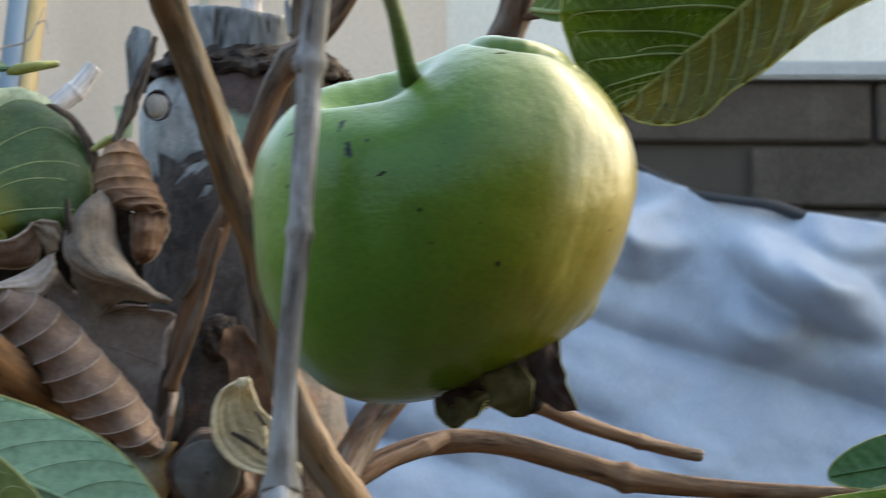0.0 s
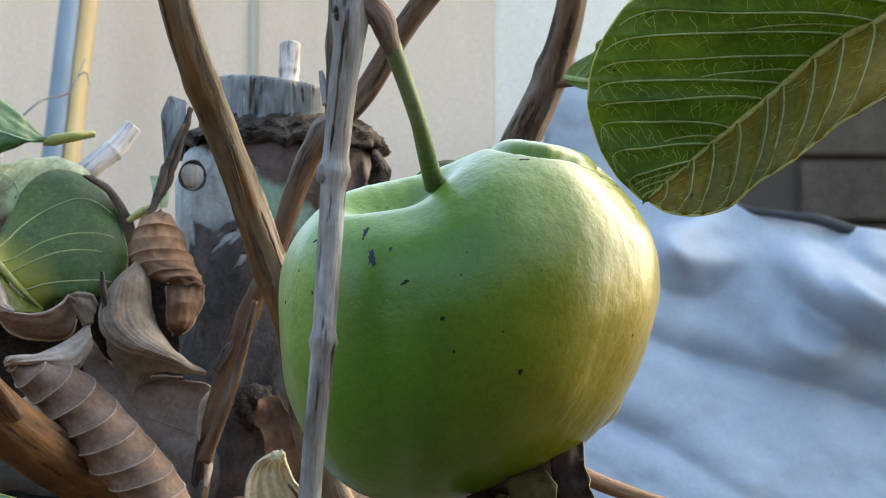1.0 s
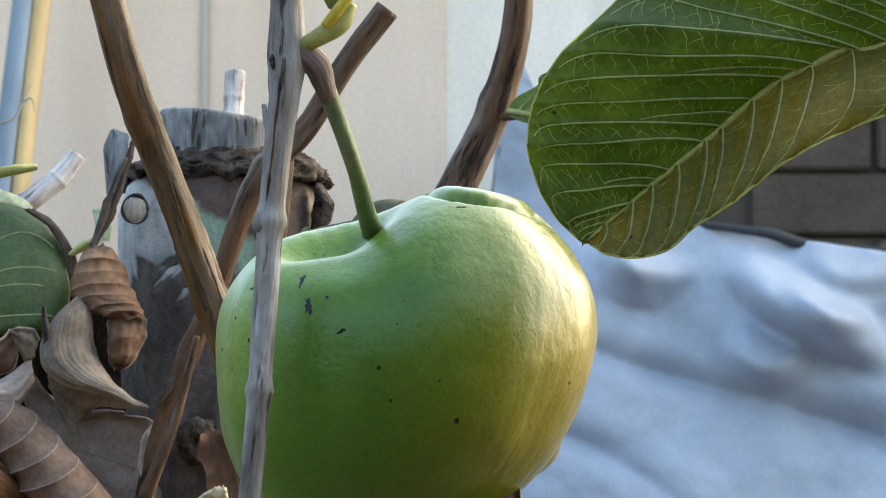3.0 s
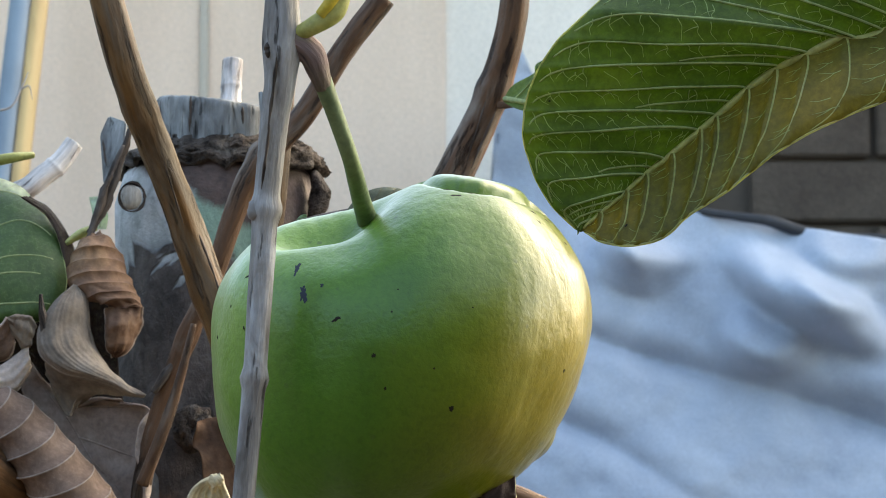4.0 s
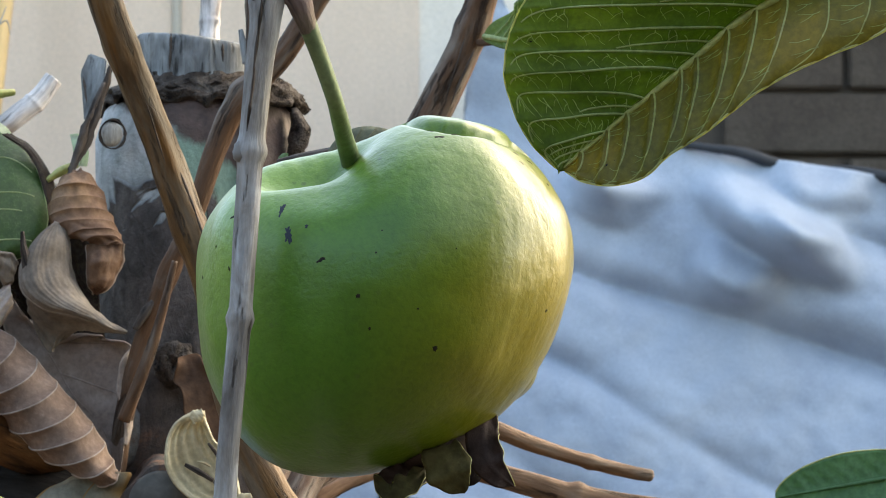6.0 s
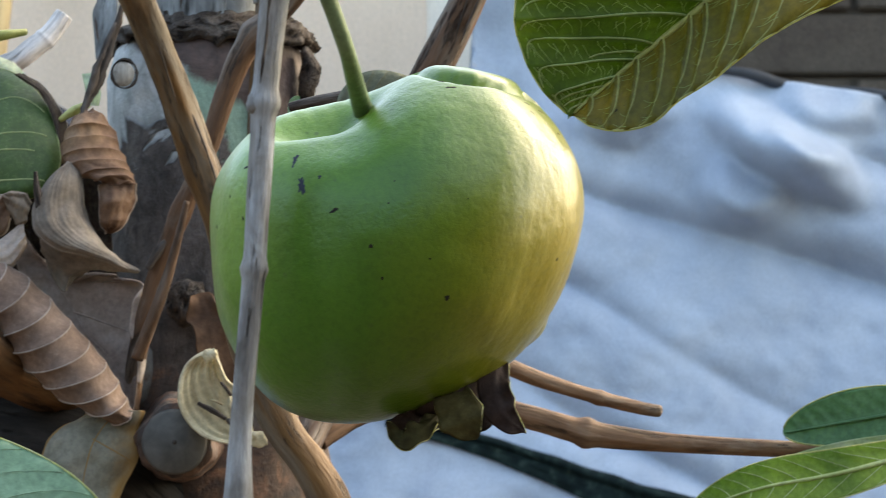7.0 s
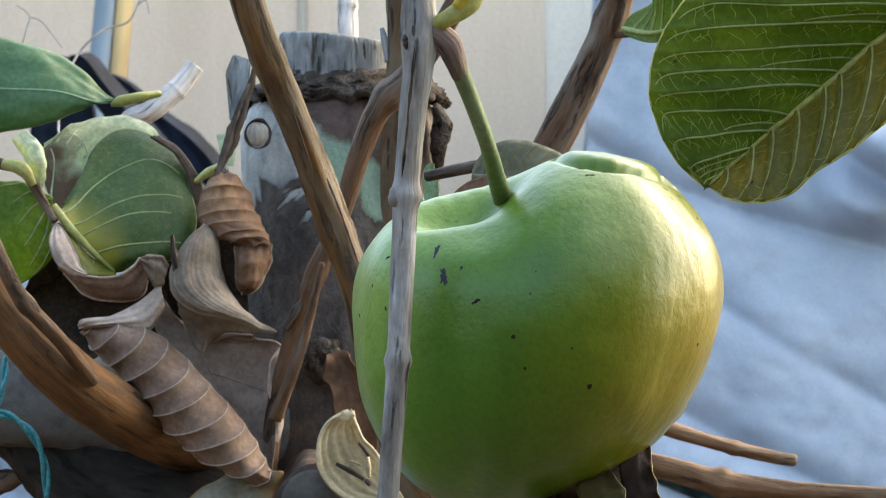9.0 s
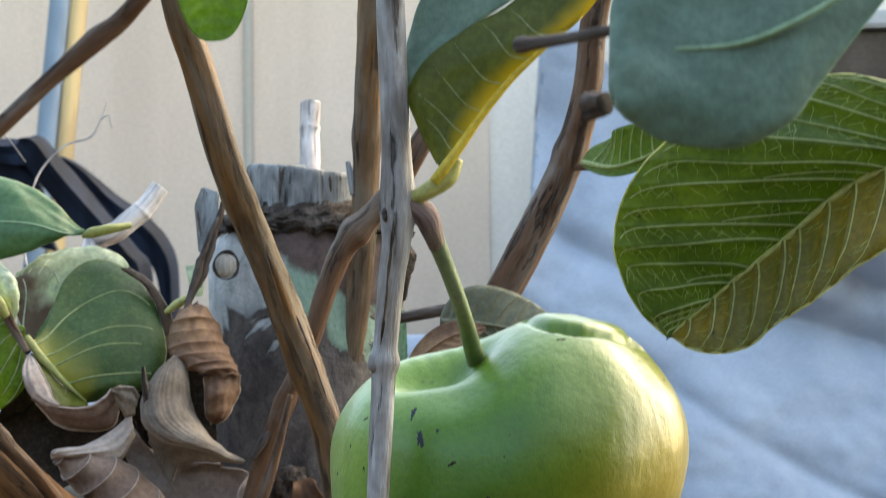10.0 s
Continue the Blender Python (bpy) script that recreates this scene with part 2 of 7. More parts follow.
def leaf_material(name, dark, base, pale, dry=None, dry_at=0.62, rough=0.45, glow=0.32, vein=(0.30, 0.36, 0.16), net=0.35, half=None, half_at=0.02, heart=None, heart_at=0.2):
    """A leaf blade: net of fine veins, drifting green, optional dry patches; lets some light through."""
    m, nt, b = material(name)
    drift = noise_tex(nt, coords(nt), 45, 4, 0.55, 0.4)
    fine = noise_tex(nt, coords(nt), 520, 5, 0.6)
    c = ramp(nt, drift, [(0.34, dark), (0.52, base), (0.70, pale)])
    vo = nt.nodes.new("ShaderNodeTexVoronoi")
    vo.feature = "DISTANCE_TO_EDGE"
    vo.inputs["Scale"].default_value = 1.0
    nt.links.new(coords(nt, (46, 34, 1), uv=True), vo.inputs["Vector"])
    lines = ramp(nt, vo.outputs["Distance"], [(0.0, (1, 1, 1)), (0.055, (0, 0, 0))])
    lines = mix(nt, 1.0, lines, ramp(nt, fine, grey(0.42, 0.62)), "MULTIPLY")
    c = mix(nt, calc(nt, "MULTIPLY", lines, net), c, vein)
    c = mix(nt, 0.55, c, ramp(nt, fine, [(0.32, (0.6, 0.6, 0.6)), (0.65, (1.2, 1.2, 1.2))]), "MULTIPLY")
    if half:
        # one side of the blade has yellowed
        uv = nt.nodes.new("ShaderNodeTexCoord")
        sep = nt.nodes.new("ShaderNodeSeparateXYZ")
        nt.links.new(uv.outputs["UV"], sep.inputs[0])
        side = calc(nt, "ADD", calc(nt, "MULTIPLY", sep.outputs["Y"], -1.0), calc(nt, "MULTIPLY", calc(nt, "SUBTRACT", drift, 0.5), 1.2))
        side = calc(nt, "ADD", calc(nt, "MULTIPLY", side, 0.5), 0.5)
        c = mix(nt, calc(nt, "MULTIPLY", ramp(nt, side, grey(0.5 + half_at / 2, 0.615 + half_at / 2)), 0.9), c, half)
    if heart:
        # paler and yellow along the midrib; in M_LEAF_GOLD this paints light shining through
        uv = nt.nodes.new("ShaderNodeTexCoord")
        sep = nt.nodes.new("ShaderNodeSeparateXYZ")
        nt.links.new(uv.outputs["UV"], sep.inputs[0])
        near = calc(nt, "ADD", calc(nt, "ABSOLUTE", sep.outputs["Y"]), calc(nt, "MULTIPLY", calc(nt, "SUBTRACT", drift, 0.5), 0.4))
        c = mix(nt, calc(nt, "SUBTRACT", 1.0, ramp(nt, near, grey(heart_at * 0.3, heart_at * 1.7))), c, heart)
    if dry:
        c = mix(nt, ramp(nt, noise_tex(nt, coords(nt), 24, 4, 0.6, 0.8), grey(dry_at - 0.05, dry_at + 0.05)), c, dry)
    nt.links.new(c, b.inputs["Base Color"])
    b.inputs["Roughness"].default_value = rough
    b.inputs["Specular IOR Level"].default_value = 0.2 if rough > 0.55 else 0.4
    bump(nt, b, mix(nt, 0.5 * min(1.0, net * 1.8), fine, lines), 0.40, 0.0006)
    tr = nt.nodes.new("ShaderNodeBsdfTranslucent")
    nt.links.new(mix(nt, 1.0, c, (1.5, 1.5, 0.7), "MULTIPLY"), tr.inputs["Color"])
    ms = nt.nodes.new("ShaderNodeMixShader")
    ms.inputs["Fac"].default_value = glow
    nt.links.new(b.outputs[0], ms.inputs[1])
    nt.links.new(tr.outputs[0], ms.inputs[2])
    nt.links.new(ms.outputs[0], nt.nodes["Material Output"].inputs["Surface"])
    return m


M_LEAF_UNDER = leaf_material("leaf_underside", (0.075, 0.13, 0.024), (0.105, 0.17, 0.033), (0.14, 0.205, 0.05), glow=0.45)
M_LEAF_AGED = leaf_material("ageing_leaf_underside", (0.076, 0.128, 0.024), (0.106, 0.164, 0.034), (0.144, 0.202, 0.050), glow=0.47, net=0.15, vein=(0.20, 0.27, 0.09))
# Golden copy of the green underside: light on the folded half, as colour.
M_LEAF_LIT = leaf_material("lit_golden_leaf_underside", (0.120, 0.120, 0.020), (0.170, 0.152, 0.025), (0.225, 0.190, 0.035), glow=0.45, net=0.15, vein=(0.26, 0.25, 0.09))
M_LEAF_TOP = leaf_material("leaf_upper_face", (0.06, 0.15, 0.06), (0.085, 0.19, 0.085), (0.12, 0.235, 0.12), rough=0.42, net=0.06)
M_LEAF_BRIGHT = leaf_material("bright_leaf", (0.12, 0.22, 0.02), (0.18, 0.29, 0.03), (0.25, 0.36, 0.055), glow=0.5)
M_LEAF_PALE = leaf_material("pale_leaf", (0.30, 0.40, 0.22), (0.42, 0.50, 0.33), (0.55, 0.60, 0.46), dry=(0.15, 0.085, 0.06), dry_at=0.6, net=0.2)
M_MARGIN = leaf_material("pale_leaf_margin", (0.40, 0.42, 0.2), (0.50, 0.52, 0.27), (0.6, 0.6, 0.36), glow=0.5, net=0.0)
M_LEAF_BLUE = leaf_material("bluish_leaf_face", (0.108, 0.191, 0.151), (0.137, 0.230, 0.184), (0.173, 0.266, 0.216), rough=0.5, glow=0.12, vein=(0.20, 0.30, 0.20), net=0.04)
M_LEAF_MINT = leaf_material("mint_leaf_face", (0.19, 0.32, 0.19), (0.22, 0.36, 0.22), (0.26, 0.40, 0.26), rough=0.5, glow=0.15, net=0.03)
M_CUPPED = leaf_material("cupped_leaf_face_yellow_heart", (0.043, 0.088, 0.016), (0.061, 0.115, 0.024), (0.090, 0.146, 0.041), glow=0.3, vein=(0.3, 0.36, 0.2), net=0.2, heart=(0.36, 0.34, 0.05), heart_at=0.24)
M_BLEACHED = leaf_material("bleached_leaf", (0.50, 0.60, 0.48), (0.60, 0.68, 0.56), (0.70, 0.74, 0.64), glow=0.3, net=0.05, rough=0.6)
M_SCORCHED = leaf_material("bleached_leaf_with_scorched_patch", (0.46, 0.57, 0.43), (0.57, 0.65, 0.52), (0.68, 0.72, 0.61), glow=0.25, net=0.05, rough=0.6, half=(0.13, 0.065, 0.045), half_at=-0.52)
M_VEIN_PALE = leaf_material("pale_leaf_vein", (0.30, 0.36, 0.16), (0.36, 0.42, 0.2), (0.42, 0.47, 0.25), glow=0.2, net=0.0, rough=0.7)
M_MAUVE = leaf_material("mauve_dead_leaf", (0.210, 0.160, 0.140), (0.310, 0.245, 0.220), (0.400, 0.330, 0.300), rough=0.75, glow=0.12, vein=(0.28, 0.22, 0.2), net=0.15)
M_FLAP = leaf_material("pinkish_dry_flap", (0.400, 0.310, 0.270), (0.520, 0.430, 0.380), (0.620, 0.530, 0.480), rough=0.7, glow=0.15, net=0.1)
# Dark dead leaves, and the painted shade in the fork's hollows.
M_DEAD_AND_SHADE = leaf_material("dark_dead_leaf_and_shade", (0.016, 0.010, 0.008), (0.035, 0.022, 0.017), (0.06, 0.04, 0.032), rough=0.75, glow=0.05, net=0.2)
# The gold heart is backlight near the midrib, put into the colour.
M_LEAF_GOLD = leaf_material("golden_translucent_leaf", (0.075, 0.095, 0.016), (0.10, 0.122, 0.022), (0.135, 0.155, 0.034), glow=0.5, net=0.1, heart=(0.42, 0.34, 0.03), heart_at=0.22)
M_RIB_GOLD = leaf_material("golden_midrib", (0.42, 0.33, 0.035), (0.55, 0.44, 0.05), (0.66, 0.55, 0.10), glow=0.3, net=0.0)
M_LEAF_OLIVE = leaf_material("olive_leaf", (0.15, 0.20, 0.05), (0.20, 0.25, 0.068), (0.26, 0.30, 0.10), glow=0.3, net=0.2)
M_VEIN_MINT = leaf_material("mint_leaf_vein", (0.22, 0.35, 0.21), (0.25, 0.385, 0.24), (0.28, 0.42, 0.27), glow=0.1, net=0.0)
M_VEIN = leaf_material("leaf_vein", (0.30, 0.37, 0.15), (0.38, 0.46, 0.20), (0.46, 0.53, 0.26), glow=0.25, net=0.0, rough=0.7)
M_VEIN_YELLOW = leaf_material("yellow_midrib", (0.27, 0.29, 0.085), (0.37, 0.38, 0.12), (0.47, 0.46, 0.18), glow=0.15, net=0.0)
M_VEINLET = leaf_material("fine_leaf_vein", (0.28, 0.36, 0.14), (0.35, 0.44, 0.18), (0.43, 0.51, 0.23), glow=0.3, net=0.0, rough=0.7)
M_DEAD = leaf_material("dead_leaf", (0.135, 0.088, 0.066), (0.225, 0.150, 0.115), (0.315, 0.225, 0.182), rough=0.7, glow=0.10, vein=(0.30, 0.23, 0.19), net=0.4)
M_DEAD_ORANGE = leaf_material("dead_leaf_orange", (0.095, 0.052, 0.035), (0.20, 0.115, 0.074), (0.31, 0.19, 0.112), rough=0.65, glow=0.10, vein=(0.33, 0.24, 0.18), net=0.2)
M_DEAD_GREY = leaf_material("dead_leaf_grey", (0.130, 0.105, 0.085), (0.225, 0.185, 0.152), (0.330, 0.280, 0.235), rough=0.7, glow=0.08, vein=(0.16, 0.12, 0.10), net=0.3)
M_DEAD_PALE = leaf_material("dry_pale_leaf", (0.145, 0.13, 0.095), (0.22, 0.205, 0.16), (0.28, 0.26, 0.21), half=(0.30, 0.17, 0.055), half_at=-0.30, rough=0.7, glow=0.1, net=0.15)
M_PEEL = leaf_material("peeling_bark", (0.05, 0.024, 0.012), (0.105, 0.054, 0.028), (0.18, 0.092, 0.048), rough=0.7, glow=0.0, net=0.0)
M_FADING = leaf_material("fading_leaf", (0.12, 0.125, 0.085), (0.175, 0.18, 0.13), (0.24, 0.245, 0.19), rough=0.65, glow=0.12, net=0.15)
M_DEAD_VEIN = leaf_material("dead_leaf_rib", (0.28, 0.22, 0.18), (0.38, 0.31, 0.27), (0.46, 0.39, 0.35), rough=0.7, glow=0.05, net=0.0)
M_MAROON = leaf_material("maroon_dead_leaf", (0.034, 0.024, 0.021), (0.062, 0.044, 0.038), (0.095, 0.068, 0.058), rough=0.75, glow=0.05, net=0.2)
M_HALF = leaf_material("yellow_green_leaf_half", (0.085, 0.105, 0.012), (0.135, 0.150, 0.016), (0.20, 0.205, 0.028), glow=0.3, net=0.05)
# Dark bark taken nearly black: the lower limb's shade is in the colour.
M_SHADE_BARK = wood("shadowed_bark", (0.006, 0.005, 0.0045), (0.018, 0.015, 0.013), (0.036, 0.031, 0.028), stretch=(240, 240, 60))


def cut_end_material():
    m, nt, b = material("grey_cut_end")
    n = noise_tex(nt, coords(nt), 130, 6, 0.6, 0.4)
    nt.links.new(ramp(nt, n, [(0.3, (0.05, 0.048, 0.044)), (0.55, (0.09, 0.086, 0.08)), (0.75, (0.13, 0.124, 0.115))]), b.inputs["Base Color"])
    b.inputs["Roughness"].default_value = 0.8
    bump(nt, b, n, 0.3, 0.0006)
    return m


M_KNOB = cut_end_material()

# ---- leaves ----
def leaf(parent, mid, normal, widths, blade_mat, vein_mat=None, rib_mat=None, fold=(0, 0), curl=(0, 0), veins=13, slant=0.16, puff=0.0006,
         blunt=0.55, tip_blunt=None, wave=0.0, rib=0.0011, vein_r=0.00032, name="leaf", label="", thick=0.00035, seed=0, nu=70, nv=17, arch=0.0, veinlets=0, margin=0.0):
    """A leaf blade on a bent midrib, base to tip. widths: half-widths of its two sides; fold: degrees by which each side turns towards the
    normal at the midrib; curl: radians of roll over each side; puff: quilting between the side veins."""
    line = spline(mid, 160)
    n0 = Vector(normal).normalized()

    def at(s):
        u = max(0.0, min(1.0, s)) * 159
        i = min(int(u), 158)
        f = u - i
        p = line[i].lerp(line[i + 1], f)
        t = (line[min(i + 2, 159)] - line[max(i - 1, 0)]).normalized()
        n = (n0 - t * n0.dot(t)).normalized()
        return p, t, n, t.cross(n)

    def width(s):
        x = max(0.0, min(1.0, s))
        e = blunt if tip_blunt is None else blunt + (tip_blunt - blunt) * max(0.0, min(1.0, (x - 0.35) / 0.3))
        return max(math.sin(math.pi * x), 0.0) ** e

    def vein_at(s0, v):
        """Where along the leaf the side vein that leaves the midrib at s0 has come at v."""
        return s0 + slant * abs(v) ** 1.3 * min(1.0, (1 - s0) * 2.2)

    def vein_from(s, v):
        g = slant * abs(v) ** 1.3
        s0 = s - g
        return s0 if (1 - s0) * 2.2 >= 1 or abs(1 - 2.2 * g) < 0.05 else (s - 2.2 * g) / (1 - 2.2 * g)

    def surface(s, v, lift=0.0):
        p, t, n, b = at(s)
        k = 0 if v >= 0 else 1
        w = widths[k] * width(s)
        a, f = curl[k], radians(fold[k])
        x = abs(v) * w
        if abs(a) > 1e-3:
            r = w / abs(a)
            x, h = r * math.sin(abs(v * a)), math.copysign(r * (1 - math.cos(v * a)), a)
            nx, nh = -math.sin(abs(v) * a), math.cos(v * a)
        else:
            h, nx, nh = 0.0, 0.0, 1.0
        x, h = x * math.cos(f) - h * math.sin(f), x * math.sin(f) + h * math.cos(f)
        nx, nh = nx * math.cos(f) - nh * math.sin(f), nx * math.sin(f) + nh * math.cos(f)
        sg = 1 if v >= 0 else -1
        nn = (b * sg * nx + n * nh).normalized()
        q = p + b * sg * x + n * h
        ph = max(vein_from(s, v), 0.0) * (veins + 1)
        q += nn * (-puff * abs(math.sin(math.pi * ph)) * min(abs(v) * 4, 1) * (1 - abs(v) ** 6) * min(1, width(s) * 1.4))
        if wave:
            q += nn * wave * abs(v) ** 2 * (noise.noise(Vector((s * 5 + seed * 3.7, sg * 2.0, seed))) * 1.6 + 0.4 * math.sin(s * 23 + seed + sg))
        return q + nn * lift

    bm = bmesh.new()
    uvl = bm.loops.layers.uv.new("UVMap")
    grids = []
    for lift in (thick / 2, -thick / 2):
        grid = []
        for i in range(nu + 1):
            s = 0.002 + 0.996 * i / nu
            s = 0.5 - 0.5 * math.cos(math.pi * s) if blunt < 0.8 else s
            grid.append([(bm.verts.new(surface(s, v, lift)), (s, v)) for v in [-1 + 2 * j / (nv - 1) for j in range(nv)]])
        grids.append(grid)
    def quad(cells):
        f = bm.faces.new([c[0] for c in cells])
        for loop, c in zip(f.loops, cells):
            loop[uvl].uv = c[1]
    for g in grids:
        for i in range(nu):
            for j in range(nv - 1):
                quad((g[i][j], g[i + 1][j], g[i + 1][j + 1], g[i][j + 1]))
    g, h = grids
    for i in range(nu):
        for j in (0, nv - 1):
            quad((g[i][j], h[i][j], h[i + 1][j], g[i + 1][j]))
    blade = part(name, bm, blade_mat, parent, label)
    if rib:
        pts = [surface(0.01 + 0.97 * k / 12, 0.0, rib * 0.35) for k in range(13)]
        part("midrib", tube(pts, [rib * (1 - 0.75 * k / 12) for k in range(13)], 36, 8, 0.03, 0.0), rib_mat or vein_mat or blade_mat, blade)
    if vein_mat:
        for sg in (1, -1):
            if widths[0 if sg > 0 else 1] < 0.006:
                continue
            for k in range(1, veins + 1):
                s0 = k / (veins + 1)
                if not 0.03 < s0 < 0.97:
                    continue
                jit = 0.25 * noise.noise(Vector((k * 1.7, sg * 3.0, seed + 0.5))) / veins
                pts = []
                for j in range(9):
                    v = 0.97 * j / 8
                    s1 = vein_at(s0, sg * v) + jit * v * (1 - v) + arch / veins * max(0.0, (v - 0.62) / 0.38) ** 2.2
                    if s1 < 0.985:
                        pts.append(surface(s1, sg * max(v, 0.01), vein_r * 0.5))
                if len(pts) > 3:
                    part("side_vein", tube(pts, [vein_r * (1.25 - 0.085 * j) for j in range(len(pts))], 18, 6, 0.05, 0.0), vein_mat, blade)
    if margin:
        for sg in (1, -1):
            pts = [surface(0.04 + 0.95 * k / 40, sg * 0.998, 0.0) for k in range(41)]
            part("leaf_margin", tube(pts, [margin] * 41, 120, 6, 0.3, 0.0, seed=sg), M_MARGIN, blade)
    if veinlets:
        lines = bmesh.new()
        rng = random.Random(int(seed * 10) + 5)
        for sg in (1, -1):
            for k in range(0, veins + 1):
                for j in range(veinlets):
                    v0 = 0.06 + 0.86 * (j + rng.random() * 0.8) / veinlets
                    gap = 1.0 / (veins + 1)
                    up = rng.random() < 0.7
                    run = (0.8 + 0.35 * rng.random()) * gap
                    pts = []
                    for q in range(6):
                        f = q / 5
                        ph = (k / (veins + 1) + (f * run if up else gap - f * run))
                        v = v0 + (0.10 if up else 0.06) * f * (1 - 0.3 * v0) + 0.012 * math.sin(f * 5 + rng.random() * 2)
                        s1 = vein_at(max(ph, 0.001), sg * v) + arch / veins * max(0.0, (v - 0.62) / 0.38) ** 2.2
                        if 0.02 < s1 < 0.975 and v < 0.97:
                            pts.append(surface(s1, sg * v, vein_r * 0.05))
                    if len(pts) > 3:
                        tube(pts, [vein_r * (0.34 - 0.035 * q) for q in range(len(pts))], 9, 5, 0.1, 0.0, bm=lines)
        part("vein_net", lines, M_VEINLET, blade)
    return blade


def arched(parent, a, b, bulge, mat, ribs=(), rib_mat=None, rib_r=0.0003, cross=None, pleat=None, wave=0.0, thick=0.0004, nu=64, nv=30, rim=0.0, rim_mat=None, name="leaf", label="", seed=0, toward=(0, -1, 0), net=None):
    """A leaf lofted between two edges, arching towards the viewer's side by bulge (one value for each place along it). ribs: lines of
    (along, across); cross: (count, skew, depth) of folds across it, with a raised rib on each; pleat: (count, depth) of pleats along it."""
    ea, eb = spline(a, 120), spline(b, 120)
    face = Vector(toward).normalized()

    def base(u, v):
        k = max(0.0, min(1.0, u)) * 119
        i = min(int(k), 118)
        f = k - i
        p, q = ea[i].lerp(ea[i + 1], f), eb[i].lerp(eb[i + 1], f)
        h = max(0.0, min(1.0, u)) * (len(bulge) - 1)
        j = min(int(h), len(bulge) - 2)
        g = h - j
        g = g * g * (3 - 2 * g)
        lift = bulge[j] * (1 - g) + bulge[j + 1] * g
        w = v if abs(lift) < 1e-5 else 0.35 * v + 0.65 * (0.5 - 0.5 * math.cos(math.pi * v))
        return p.lerp(q, w) + face * lift * math.sin(math.pi * v)

    def surface(u, v, lift=0.0):
        e = 0.01
        p = base(u, v)
        nn = (base(min(u + e, 1), v) - base(max(u - e, 0), v)).cross(base(u, min(v + e, 1)) - base(u, max(v - e, 0)))
        nn = nn.normalized() if nn.length > 1e-12 else face
        if nn.dot(face) < 0:
            nn = -nn
        fade = min(1.0, 6 * min(v, 1 - v) + 0.45)
        if cross:
            count, skew, depth = cross
            ph = count * (u + skew * (4 * (v - 0.5) ** 2 - 0.5))
            p = p - nn * depth * (1 - (2 * abs(ph - math.floor(ph) - 0.5)) ** 2.4 - 0.6) * fade
        if pleat:
            count, depth = pleat
            p = p + nn * depth * math.sin(2 * math.pi * count * (v + 0.03 * noise.noise(Vector((u * 3, v * 4, seed))))) * fade
        if wave:
            p = p + nn * wave * noise.noise(Vector((u * 3.1 + seed, v * 2.3, seed * 1.7)))
            p = p + nn * wave * 0.35 * noise.noise(Vector((u * 9 + seed, v * 7, seed * 0.7)))
        return p + nn * lift

    bm = bmesh.new()
    uvl = bm.loops.layers.uv.new("UVMap")
    grids = [[[(bm.verts.new(surface(i / nu, j / nv, lift)), (i / nu, j / nv)) for j in range(nv + 1)] for i in range(nu + 1)] for lift in (thick / 2, -thick / 2)]

    def quad(cells):
        f = bm.faces.new([c[0] for c in cells])
        for loop, c in zip(f.loops, cells):
            loop[uvl].uv = c[1]

    for g in grids:
        for i in range(nu):
            for j in range(nv):
                quad((g[i][j], g[i + 1][j], g[i + 1][j + 1], g[i][j + 1]))
    g, h = grids
    for i in range(nu):
        for j in (0, nv):
            quad((g[i][j], h[i][j], h[i + 1][j], g[i + 1][j]))
    for j in range(nv):
        for i in (0, nu):
            quad((g[i][j], h[i][j], h[i][j + 1], g[i][j + 1]))
    blade = part(name, bm, mat, parent, label)
    lines = [[Vector((u, v, 0)) for u, v in line] for line in ribs]
    if cross and rib_mat and not ribs:
        count, skew, depth = cross
        for k in range(-1, count + 2):
            line = [(k / count - skew * (4 * (v - 0.5) ** 2 - 0.5), v) for v in [0.02 + 0.96 * j / 10 for j in range(11)]]
            line = [Vector((u, v, 0)) for u, v in line if 0.015 < u < 0.985]
            if len(line) > 3:
                lines.append(line)
    for line in lines:
        pts = [surface(q.x, q.y, rib_r * 0.25) for q in spline(line, 16)]
        part("side_vein", tube(pts, [rib_r * (1.1 - 0.03 * k) for k in range(16)], 30, 7, 0.15, 0.0, seed=seed), rib_mat, blade)
    if net:
        # fine branching veinlets in each field between two side veins
        fields, per = net
        strokes = bmesh.new()
        rng = random.Random(int(seed * 10) + 5)
        for k in range(fields):
            for j in range(per):
                v0 = 0.08 + 0.84 * (j + 0.8 * rng.random()) / per
                u0 = (k + rng.choice((0.96, 0.96, 0.75))) / fields
                run = (0.35 + 0.5 * rng.random()) / fields
                lean = 0.055 + 0.04 * rng.random()
                line = [Vector((u0 - run * f, min(0.97, v0 + lean * f + 0.006 * math.sin(7 * f + j)), 0)) for f in (0, 0.3, 0.6, 1)]
                lots = [line]
                if rng.random() < 0.5:
                    lots.append([line[1], line[1] + Vector((-0.12 / fields, -0.012, 0)), line[1] + Vector((-0.3 / fields, -0.016, 0))])
                for lot in lots:
                    if min(q.x for q in lot) > 0.01:
                        tube([surface(q.x, q.y, rib_r * 0.5) for q in spline(lot, 7)], [rib_r * (0.42 - 0.04 * q) for q in range(7)], 9, 5, 0.1, 0.0, bm=strokes)
        part("vein_net", strokes, M_VEINLET, blade)
    if rim:
        for v in (0.0, 1.0):
            pts = [surface(0.01 + 0.98 * k / 30, v) for k in range(31)]
            part("leaf_margin", tube(pts, [rim] * 31, 90, 7, 0.3, 0.0, seed=v), rim_mat or mat, blade)
    return blade



